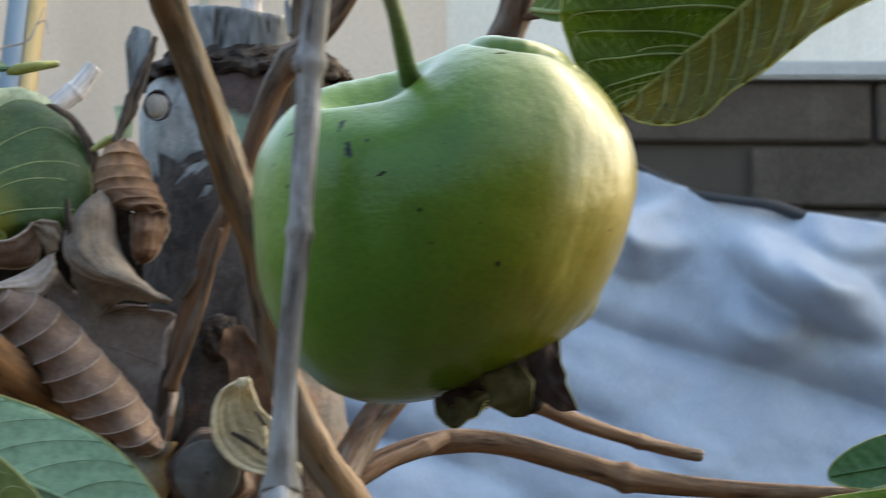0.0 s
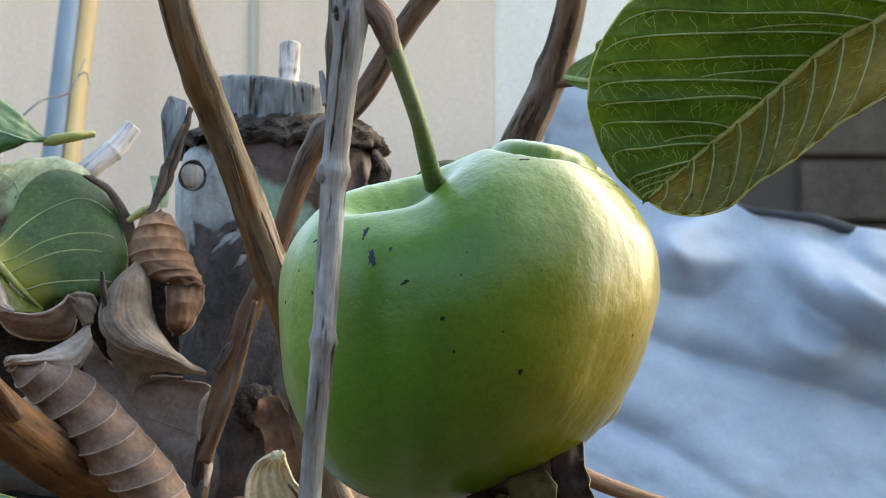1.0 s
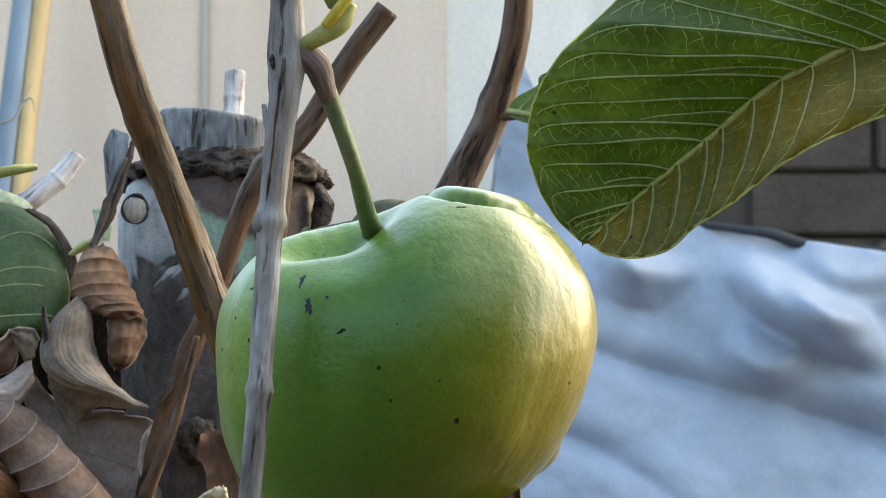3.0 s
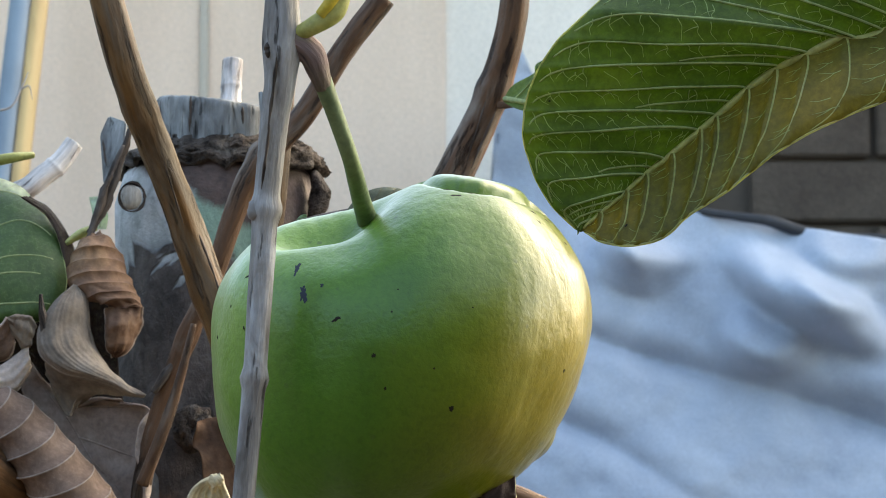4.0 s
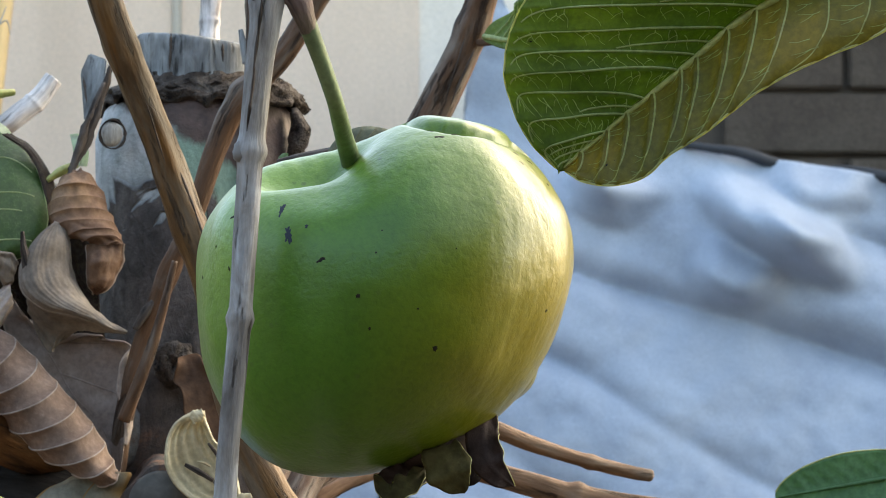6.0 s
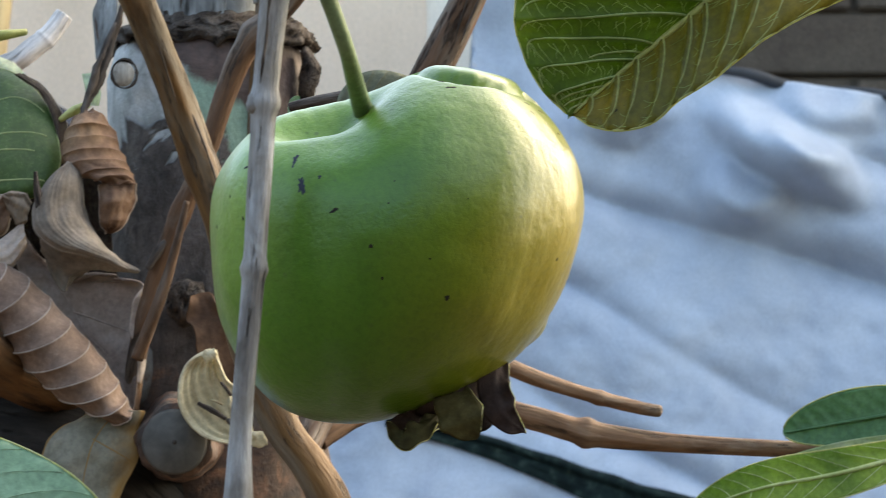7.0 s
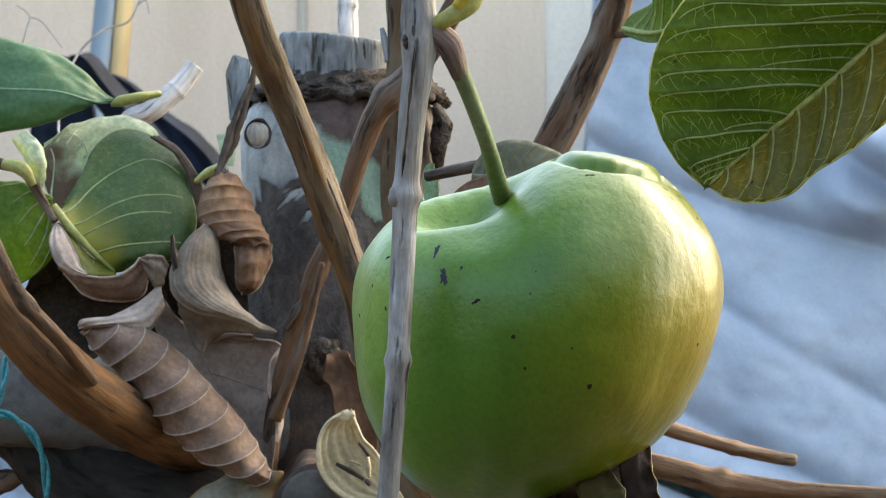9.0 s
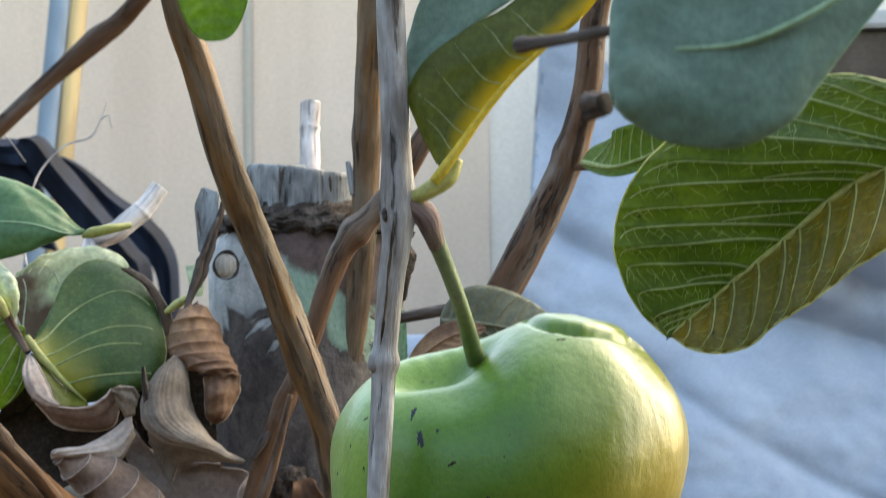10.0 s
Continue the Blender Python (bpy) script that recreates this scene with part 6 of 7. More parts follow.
hanging = caught("grey dead leaf hanging in a pleated fold", [(-0.1262, 0.3120, 1.2800), (-0.1338, 0.3060, 1.2718), (-0.1376, 0.3020, 1.2625), (-0.1355, 0.3000, 1.2549), (-0.1281, 0.2990, 1.2492), (-0.1195, 0.3000, 1.2466), (-0.1119, 0.3030, 1.2450), (-0.1062, 0.3060, 1.2422), (-0.1006, 0.3080, 1.2412)], [(-0.1252, 0.3120, 1.2800), (-0.1223, 0.3130, 1.2756), (-0.1208, 0.3130, 1.2668), (-0.1193, 0.3120, 1.2617), (-0.1173, 0.3110, 1.2574), (-0.1149, 0.3100, 1.2522), (-0.1112, 0.3090, 1.2477), (-0.1068, 0.3080, 1.2440), (-0.1006, 0.3080, 1.2420)], [0.001, 0.006, 0.008, 0.007, 0.004, 0.001], M_DEAD_GREY, pleat=(13, 0.00006), wave=0.0016, nu=90, nv=78, seed=24, rim=0.0005, rim_mat=M_DEAD_GREY)
arched(hanging, [(-0.1360, 0.3030, 1.2550), (-0.1285, 0.3030, 1.2494), (-0.1199, 0.3040, 1.2465), (-0.1121, 0.3050, 1.2448), (-0.1063, 0.3070, 1.2420), (-0.1013, 0.3090, 1.2412)], [(-0.1351, 0.3120, 1.2479), (-0.1309, 0.3130, 1.2397), (-0.1279, 0.3140, 1.2348), (-0.1253, 0.3130, 1.2400), (-0.1191, 0.3110, 1.2435), (-0.1014, 0.3100, 1.2408)], [-0.001, -0.003, -0.004, -0.003, 0.0], M_DEAD_GREY, pleat=(3, 0.0003), wave=0.0012, seed=31, name="underside", label="dark underside of the hanging dead leaf")
# A dark sheet stands in for the shade inside this fold.
arched(hanging, [(-0.1418, 0.3250, 1.2575), (-0.1395, 0.3250, 1.2473), (-0.1364, 0.3250, 1.2382)], [(-0.1364, 0.3240, 1.2564), (-0.1329, 0.3240, 1.2472), (-0.1290, 0.3240, 1.2350)], [-0.002, -0.004, -0.002], M_DEAD_AND_SHADE, wave=0.002, seed=31.5, name="hollow_shade", label="dark sheet for the shade inside the hanging dead leaf")
spindle = caught("brown dead leaf rolled tight with cross folds", [(-0.1215, 0.3260, 1.2994), (-0.1259, 0.3240, 1.2947), (-0.1283, 0.3230, 1.2886), (-0.1290, 0.3220, 1.2825), (-0.1260, 0.3200, 1.2781), (-0.1198, 0.3180, 1.2746), (-0.1153, 0.3170, 1.2725)], [(-0.1199, 0.3260, 1.2994), (-0.1144, 0.3270, 1.2962), (-0.1113, 0.3280, 1.2907), (-0.1092, 0.3270, 1.2845), (-0.1067, 0.3250, 1.2789), (-0.1043, 0.3210, 1.2754), (-0.1027, 0.3180, 1.2730)], [0.002, 0.010, 0.013, 0.013, 0.010, 0.004], M_DEAD_ORANGE, rib_mat=M_DEAD_ORANGE, rib_r=0.0002, cross=(8, -0.10, 0.0009), wave=0.0024, nu=140, seed=25)
arched(spindle, [(-0.1159, 0.3150, 1.2724), (-0.1159, 0.3140, 1.2658), (-0.1153, 0.3150, 1.2592), (-0.1131, 0.3170, 1.2552)], [(-0.1026, 0.3170, 1.2729), (-0.1040, 0.3200, 1.2657), (-0.1069, 0.3200, 1.2592), (-0.1124, 0.3180, 1.2550)], [0.003, 0.008, 0.006, 0.001], M_DEAD_ORANGE, pleat=(5, 0.00015), wave=0.0015, seed=32, rim=0.0004, rim_mat=M_DEAD_VEIN, name="cupped_end", label="orange-brown cupped end of a dead leaf")
# Shade in the roll's hollow, put in as a dark sheet.
arched(spindle, [(-0.1238, 0.3300, 1.2774), (-0.1235, 0.3300, 1.2676), (-0.1184, 0.3300, 1.2573)], [(-0.1156, 0.3240, 1.2737), (-0.1152, 0.3240, 1.2652), (-0.1133, 0.3240, 1.2554)], [-0.001, -0.002, -0.001], M_DEAD_AND_SHADE, wave=0.001, seed=32.5, name="hollow_shade", label="dark sheet for the shade inside a rolled dead leaf")
curl = caught("brown curled dead leaf edge under a green leaf", [(-0.1777, 0.3040, 1.2663), (-0.1724, 0.3032, 1.2635), (-0.1654, 0.3022, 1.2620), (-0.1588, 0.3020, 1.2617), (-0.1542, 0.3022, 1.2628), (-0.1509, 0.3030, 1.2651), (-0.1483, 0.3040, 1.2683)], [(-0.1776, 0.3130, 1.2637), (-0.1733, 0.3140, 1.2591), (-0.1682, 0.3145, 1.2553), (-0.1617, 0.3145, 1.2532), (-0.1545, 0.3140, 1.2533), (-0.1493, 0.3130, 1.2554), (-0.1464, 0.3110, 1.2605)], [0.001, 0.003, 0.003, 0.001], M_DEAD, pleat=(3, 0.0002), wave=0.0014, seed=32, rim=0.0005, rim_mat=M_FLAP)
arched(curl, [(-0.1483, 0.3040, 1.2685), (-0.1446, 0.3060, 1.2691), (-0.1409, 0.3085, 1.2688), (-0.1392, 0.3110, 1.2656)], [(-0.1482, 0.3060, 1.2664), (-0.1459, 0.3090, 1.2612), (-0.1438, 0.3110, 1.2577), (-0.1415, 0.3120, 1.2584)], [0.001, 0.002, 0.001], M_DEAD_GREY, pleat=(3, 0.0003), wave=0.001, seed=32.5, rim=0.0003, rim_mat=M_DEAD_GREY, name="folded_tip", label="grey folded tip of a dead leaf")
caught("narrow dark dead leaf edge behind a green leaf", [(-0.1484, 0.3340, 1.3135), (-0.1405, 0.3320, 1.3083), (-0.1350, 0.3300, 1.2999), (-0.1320, 0.3280, 1.2900), (-0.1311, 0.3260, 1.2809)], [(-0.1458, 0.3360, 1.3137), (-0.1377, 0.3360, 1.3082), (-0.1315, 0.3350, 1.2999), (-0.1285, 0.3330, 1.2907), (-0.1291, 0.3300, 1.2807)], [0.001, 0.002, 0.002, 0.001], M_DEAD_AND_SHADE, wave=0.0008, seed=33, rim=0.0004, rim_mat=M_DEAD_GREY)
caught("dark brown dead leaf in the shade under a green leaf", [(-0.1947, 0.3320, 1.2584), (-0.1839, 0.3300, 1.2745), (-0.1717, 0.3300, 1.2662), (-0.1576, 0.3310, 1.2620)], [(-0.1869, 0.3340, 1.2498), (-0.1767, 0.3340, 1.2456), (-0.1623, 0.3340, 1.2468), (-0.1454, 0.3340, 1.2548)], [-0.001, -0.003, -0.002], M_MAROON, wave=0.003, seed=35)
# Dark leaf added behind the others to give the fork its deep shade.
caught("dark leaf added for the shade deep in the fork", [(-0.1563, 0.3380, 1.2848), (-0.1575, 0.3380, 1.2643), (-0.1557, 0.3380, 1.2397)], [(-0.1190, 0.3390, 1.2813), (-0.1155, 0.3390, 1.2576), (-0.1097, 0.3390, 1.2329)], [-0.002, -0.004, -0.002], M_DEAD_AND_SHADE, wave=0.003, seed=36)
caught("pale dry leaf with an ochre edge hanging below", [(-0.0982, 0.2980, 1.1924), (-0.1005, 0.2960, 1.1850), (-0.1000, 0.2940, 1.1753), (-0.1047, 0.2920, 1.1656), (-0.1090, 0.2910, 1.1579), (-0.1143, 0.2910, 1.1443)], [(-0.1183, 0.2980, 1.1921), (-0.1281, 0.2960, 1.1854), (-0.1335, 0.2940, 1.1753), (-0.1303, 0.2930, 1.1659), (-0.1237, 0.2920, 1.1561), (-0.1175, 0.2920, 1.1443)], [0.001, 0.004, 0.003, 0.002], M_DEAD_PALE, ribs=[((0.05, 0.45), (0.4, 0.5), (0.9, 0.55)), ((0.25, 0.5), (0.35, 0.25), (0.42, 0.05))], rib_mat=M_DEAD_PALE, rib_r=0.0003, wave=0.003, seed=29, rim=0.0004, rim_mat=M_DEAD_PALE)

# peeling bark and a healed knot low on the trunk
leaf(tree, [(-0.0814, 0.3320, 1.2342), (-0.0770, 0.3250, 1.2220), (-0.0725, 0.3200, 1.2078), (-0.0697, 0.3180, 1.1941)], (0.15, -1, 0.1), (0.0075, 0.0065), M_PEEL, None, curl=(0.5, 0.7), veins=3, puff=0.0004, blunt=0.25, seed=62, wave=0.003, rib=0.0, name="bark_strip", label="orange peeling strip of bark")
bm = bmesh.new()
spot = Vector((-0.0871, 0.3420, 1.2312))
bmesh.ops.create_icosphere(bm, subdivisions=4, radius=1, matrix=Matrix.Diagonal((0.0075, 0.006, 0.0085, 1)))
for v in bm.verts:
    v.co += v.co.normalized() * (0.0016 * noise.noise(v.co * 420) + 0.0008 * noise.noise(v.co * 1100) - 0.003 * math.exp(-(Vector((v.co.x, v.co.z)).length / 0.0022) ** 2))
    v.co += spot
part("healed_knot", bm, M_COLLAR, tree)

# dried cream husk with dark seeds
sl = Vector((-0.0721, 0.2850, 1.1980))
husk = thing("dried_husk", "cream dried fruit husk with dark seeds in its hollow", "husk", sl)

M_HUSK = leaf_material("cream_husk", (0.42, 0.35, 0.22), (0.60, 0.53, 0.37), (0.70, 0.64, 0.50), rough=0.7, glow=0.1, net=0.0)
arched(husk, [(-0.0736, 0.2840, 1.2133), (-0.0812, 0.2820, 1.2089), (-0.0845, 0.2810, 1.2008), (-0.0834, 0.2810, 1.1921), (-0.0763, 0.2810, 1.1845), (-0.0663, 0.2820, 1.1816), (-0.0602, 0.2830, 1.1823)], [(-0.0729, 0.2840, 1.2133), (-0.0714, 0.2850, 1.2099), (-0.0694, 0.2860, 1.2045), (-0.0657, 0.2860, 1.2001), (-0.0625, 0.2860, 1.1954), (-0.0606, 0.2850, 1.1892), (-0.0598, 0.2840, 1.1826)], [-0.001, -0.003, -0.004, -0.003, -0.001], M_HUSK, pleat=(6, 0.0005), wave=0.0008, thick=0.0012, rim=0.0005, rim_mat=M_HUSK, nv=48, seed=40, name="husk")
for k, (p, q, r, dark) in enumerate((((-0.0782, 0.2825, 1.1955), (-0.0686, 0.2825, 1.1901), 0.0011, True), ((-0.0704, 0.2825, 1.2026), (-0.0668, 0.2825, 1.1979), 0.0008, True), ((-0.0673, 0.2820, 1.1977), (-0.0668, 0.2820, 1.1905), 0.0008, False), ((-0.0682, 0.2820, 1.1898), (-0.0665, 0.2820, 1.1882), 0.0010, True), ((-0.0740, 0.2830, 1.1964), (-0.0697, 0.2830, 1.1948), 0.0006, False))):
    p, q = Vector(p), Vector(q)
    part("seed", tube([p, p.lerp(q, 0.5) + Vector((0, -0.0006, 0.0003)), q], [r * 0.6, r, r * 0.7], 16, 8, 0.35, 0.25, seed=k), M_DARK if dark else M_HUSK, husk)
arched(husk, [(-0.0767, 0.2830, 1.2118), (-0.0753, 0.2820, 1.2133), (-0.0725, 0.2810, 1.2141)], [(-0.0753, 0.2820, 1.2092), (-0.0729, 0.2810, 1.2104), (-0.0714, 0.2810, 1.2119)], [0.0005, 0.0012, 0.0005], M_HUSK, wave=0.0008, thick=0.0008, nu=20, nv=12, seed=60, name="husk_flake", label="torn tip of the husk")
arched(husk, [(-0.0601, 0.2830, 1.1850), (-0.0578, 0.2820, 1.1858), (-0.0547, 0.2830, 1.1849)], [(-0.0610, 0.2830, 1.1823), (-0.0575, 0.2830, 1.1807), (-0.0544, 0.2830, 1.1814)], [0.0003, 0.0008, 0.0003], M_HUSK, wave=0.0008, thick=0.0008, nu=20, nv=12, seed=61, name="husk_flake")

# turquoise string tied round the limb
m_str, nt, b = material("turquoise_string")
nt.links.new(ramp(nt, noise_tex(nt, coords(nt), 700, 4, 0.6), [(0.3, (0.01, 0.13, 0.17)), (0.6, (0.03, 0.30, 0.36)), (0.8, (0.08, 0.42, 0.46))]), b.inputs["Base Color"])
b.inputs["Roughness"].default_value = 0.4
string = thing("plastic_string", "turquoise plastic string knotted round the lower limb", "string", (-0.2062, 0.3150, 1.2118))
def strand(points, r, seed):
    line = spline(points, 60)
    for ph in (0.0, math.pi):
        pts = []
        for i, (p, (t, a, bb)) in enumerate(zip(line, frames_along(line))):
            w = i * 0.2 + ph
            pts.append(p + (a * math.cos(w) + bb * math.sin(w)) * r * 0.6)
        part("strand", tube(pts, [r * 0.62] * len(pts), 120, 7, 0.1, 0.1, seed=seed), m_str, string)
strand([(-0.1992, 0.3180, 1.2339), (-0.1997, 0.3160, 1.2238), (-0.2023, 0.3140, 1.2158), (-0.2067, 0.3120, 1.2129), (-0.2087, 0.3120, 1.2079)], 0.0012, 1)
strand([(-0.2093, 0.3120, 1.2109), (-0.2051, 0.3090, 1.2143), (-0.2013, 0.3080, 1.2106), (-0.2051, 0.3090, 1.2075), (-0.2087, 0.3110, 1.2103)], 0.0013, 2)
strand([(-0.2054, 0.3110, 1.2143), (-0.1965, 0.3120, 1.2127), (-0.1891, 0.3120, 1.2066), (-0.1849, 0.3140, 1.1964), (-0.1844, 0.3160, 1.1843), (-0.1857, 0.3200, 1.1710)], 0.0014, 3)

# ---- the fruit ----
FC = Vector((-0.00775, 0.00600, 1.23823))
AC = (0.04518, -0.00101, 0.00197, -0.00036, -0.00110, 0.00051, -0.00005, -0.00008)
AS = (0.00037, 0.00389, 0.00167, -0.00117, 0.00046, 0.00034, -0.00001)
DEPTH = 0.0435


def outline(a):
    return sum(c * math.cos(k * a) for k, c in enumerate(AC)) + sum(c * math.sin((k + 1) * a) for k, c in enumerate(AS))


GX, GZ = (-0.0179, 0.0000, 1.2707)[0], (-0.0179, 0.0000, 1.2707)[2]


def fruit_skin(d):
    """A point of the fruit's skin in the direction d from its middle."""
    a = math.atan2(d.z, d.x)
    flat = math.hypot(d.x, d.z)
    round_r = 0.0455
    r = outline(a) * min(1.0, flat * 1.2) + round_r * (1 - min(1.0, flat * 1.2))
    p = Vector((d.x * r, d.y * DEPTH, d.z * r))
    p += FC
    if d.z > 0:
        # stalk hollow behind a low front lip, its far wall standing higher
        gx = p.x - GX + 0.006
        span = math.exp(-(gx / (0.0100 if gx > 0 else 0.0165)) ** (2 if gx > 0 else 4))
        p.z -= d.z * span * (0.0044 * math.exp(-((p.y + 0.021) / 0.0145) ** 2) + 0.0080 * math.exp(-((p.y + 0.0085) / 0.0065) ** 2))
        p.z += d.z * span * 0.0006 * noise.noise(Vector((p.x * 260 + p.y * 120, p.y * 40, 3))) * math.exp(-((p.y - 0.002) / 0.008) ** 2)
        # crease behind the higher lobe
        cx, cz = p.x - (0.0140, 0.0000, 1.2777)[0], p.z - (0.0140, 0.0000, 1.2777)[2]
        cz += 0.05 * cx + 14.0 * cx * cx * (1.0 if cx > 0 else -0.6) + 0.0007 * noise.noise(Vector((cx * 260, 1, 5)))
        reach = math.exp(-(cx / 0.0165) ** 4)
        if p.y < 0.006:
            p += d * reach * (-0.0030 * math.exp(-(cz / 0.0009) ** 2) + 0.0009 * math.exp(-((cz - 0.0022) / 0.0014) ** 2))
    # swelling low at the back of the ripe side
    sw = (d - Vector((0.80, 0.38, -0.46)).normalized()).length
    p += d * (0.0045 * math.exp(-(sw / 0.20) ** 2) - 0.0012 * math.exp(-((sw - 0.30) / 0.07) ** 2))
    # lumps, and shallow furrows running down to the eye of the fruit on the ripe side
    p += d * (0.0009 * noise.noise(d * 2.6) + 0.00012 * noise.noise(d * 7.5) + 0.00003 * noise.noise(d * 24))
    ripe = max(0.0, min(1.0, (d.x - 0.25) * 1.6))
    ang = math.atan2(d.x + 0.1, -d.y)
    p += d * ripe * (0.00012 * noise.noise(Vector((ang * 13, d.z * 4.4, 4))) + 0.00008 * noise.noise(Vector((ang * 26, d.z * 9, 8))))
    return p


def fruit_material():
    m, nt, b = material("guava_skin")
    tc = nt.nodes.new("ShaderNodeTexCoord")
    sep = nt.nodes.new("ShaderNodeSeparateXYZ")
    nt.links.new(tc.outputs["Object"], sep.inputs[0])
    side = calc(nt, "MULTIPLY", calc(nt, "SUBTRACT", sep.outputs["X"], FC.x), 1 / 0.046)
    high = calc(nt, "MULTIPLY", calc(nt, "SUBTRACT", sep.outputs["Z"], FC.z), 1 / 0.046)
    soft = noise_tex(nt, coords(nt), 26, 3, 0.5, 0.3)
    mid = noise_tex(nt, coords(nt, (1, 1, 0.6)), 150, 5, 0.6)
    fine = noise_tex(nt, coords(nt), 1500, 4, 0.6)
    ripe = calc(nt, "ADD", side, calc(nt, "MULTIPLY", calc(nt, "MAXIMUM", high, 0.0), -0.62))
    ripe = calc(nt, "ADD", calc(nt, "ADD", ripe, 0.0), calc(nt, "MULTIPLY", calc(nt, "SUBTRACT", soft, 0.5), 0.5))
    c = ramp(nt, calc(nt, "ADD", calc(nt, "MULTIPLY", ripe, 0.4), 0.5),
             [(0.08, (0.16, 0.30, 0.04)), (0.26, (0.068, 0.180, 0.014)), (0.44, (0.052, 0.138, 0.008)), (0.59, (0.092, 0.142, 0.006)), (0.72, (0.148, 0.150, 0.007)), (0.85, (0.235, 0.190, 0.018)), (0.96, (0.36, 0.275, 0.045))])
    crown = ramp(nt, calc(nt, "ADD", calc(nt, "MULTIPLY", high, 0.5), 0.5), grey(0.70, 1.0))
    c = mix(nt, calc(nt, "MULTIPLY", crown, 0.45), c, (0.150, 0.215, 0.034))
    c = mix(nt, 0.30, c, ramp(nt, mid, [(0.3, (0.72, 0.78, 0.7)), (0.5, (1, 1, 1)), (0.72, (1.22, 1.16, 1.1))]), "MULTIPLY")
    c = mix(nt, 0.22, c, ramp(nt, fine, [(0.3, (0.6, 0.6, 0.6)), (0.7, (1.2, 1.2, 1.2))]), "MULTIPLY")
    mottle = noise_tex(nt, coords(nt), 620, 4, 0.6, 0.3)
    c = mix(nt, 0.5, c, ramp(nt, mottle, [(0.34, (0.70, 0.76, 0.6)), (0.5, (1, 1, 1)), (0.68, (1.2, 1.14, 1.2))]), "MULTIPLY")
    vo = nt.nodes.new("ShaderNodeTexVoronoi")
    vo.inputs["Scale"].default_value = 210
    nt.links.new(coords(nt), vo.inputs["Vector"])
    dots = ramp(nt, vo.outputs["Distance"], [(0.10, (1, 1, 1)), (0.17, (0, 0, 0))])
    dots = mix(nt, 1.0, dots, ramp(nt, noise_tex(nt, coords(nt), 60, 3, 0.5), grey(0.55, 0.68)), "MULTIPLY")
    c = mix(nt, calc(nt, "MULTIPLY", dots, 0.6), c, (0.05, 0.07, 0.03))
    nt.links.new(c, b.inputs["Base Color"])
    nt.links.new(ramp(nt, mid, [(0.3, (0.30, 0.30, 0.30)), (0.7, (0.42, 0.42, 0.42))]), b.inputs["Roughness"])
    b.inputs["Specular IOR Level"].default_value = 0.12
    b.inputs["Subsurface Weight"].default_value = 0.08
    b.inputs["Subsurface Radius"].default_value = (0.004, 0.004, 0.001)
    b.inputs["Coat Weight"].default_value = 0.85
    b.inputs["Coat Roughness"].default_value = 0.33
    b.inputs["Coat IOR"].default_value = 1.45
    wrinkle = noise_tex(nt, coords(nt, (1.4, 1.4, 0.8)), 380, 4, 0.6, 0.8)
    skin_relief = mix(nt, calc(nt, "MULTIPLY", ramp(nt, calc(nt, "ADD", calc(nt, "MULTIPLY", side, 0.5), 0.5), grey(0.55, 0.9)), 0.9), mottle, wrinkle)
    relief = nt.nodes.new("ShaderNodeBump")
    relief.inputs["Strength"].default_value = 0.24
    relief.inputs["Distance"].default_value = 0.0011
    nt.links.new(mix(nt, 0.07, mix(nt, 0.30, skin_relief, mid), fine), relief.inputs["Height"])
    nt.links.new(relief.outputs["Normal"], b.inputs["Normal"])
    nt.links.new(relief.outputs["Normal"], b.inputs["Coat Normal"])
    return m


M_FRUIT = fruit_material()
fruit = thing("guava_fruit", "large heart-shaped green guava ripening yellow on one side", "fruit", FC)
bm = bmesh.new()
bmesh.ops.create_icosphere(bm, subdivisions=7, radius=1.0)
for v in bm.verts:
    v.co = fruit_skin(v.co.normalized())
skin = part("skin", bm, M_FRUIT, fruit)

# stalk
M_STALK = leaf_material("green_stalk", (0.095, 0.135, 0.065), (0.150, 0.205, 0.10), (0.21, 0.27, 0.14), rough=0.55, glow=0.0, net=0.0)
M_STALK_TOP = wood("purple_grey_stalk", (0.07, 0.05, 0.05), (0.17, 0.125, 0.12), (0.22, 0.20, 0.14))
part("stalk", tube([(-0.0264, -0.0420, 1.3018), (-0.0228, -0.0360, 1.2926), (-0.0194, -0.0280, 1.2830), (-0.0174, -0.0130, 1.2754), (-0.0159, -0.0030, 1.2703), (-0.0154, 0.0020, 1.2674)], [0.0023, 0.0020, 0.0020, 0.0023, 0.0027, 0.0031], 50, 18, 0.05, 0.03, seed=40), M_STALK, fruit, "green fruit stalk")
part("stalk_joint", tube([(-0.0347, -0.0450, 1.3096), (-0.0313, -0.0450, 1.3083), (-0.0280, -0.0440, 1.3056), (-0.0264, -0.0420, 1.3015), (-0.0253, -0.0400, 1.2983)], [0.0030, 0.0030, 0.0032, 0.0026, 0.0021], 30, 18, 0.08, 0.05, seed=41), M_STALK_TOP, fruit, "purplish swollen joint of the stalk")
part("petiole", tube([(-0.0310, -0.0460, 1.3099), (-0.0269, -0.0480, 1.3118), (-0.0226, -0.0480, 1.3148), (-0.0202, -0.0480, 1.3195)], [0.0018, 0.0022, 0.0026, 0.0018], 20, 12, 0.05, 0.02, seed=42), M_VEIN_YELLOW, tree, "yellow leaf stalk")

# dried calyx lobes round the eye of the fruit
M_CALYX = leaf_material("dried_calyx", (0.008, 0.005, 0.004), (0.022, 0.012, 0.010), (0.055, 0.034, 0.028), rough=0.6, glow=0.0, vein=(0.08, 0.06, 0.05), net=0.2)
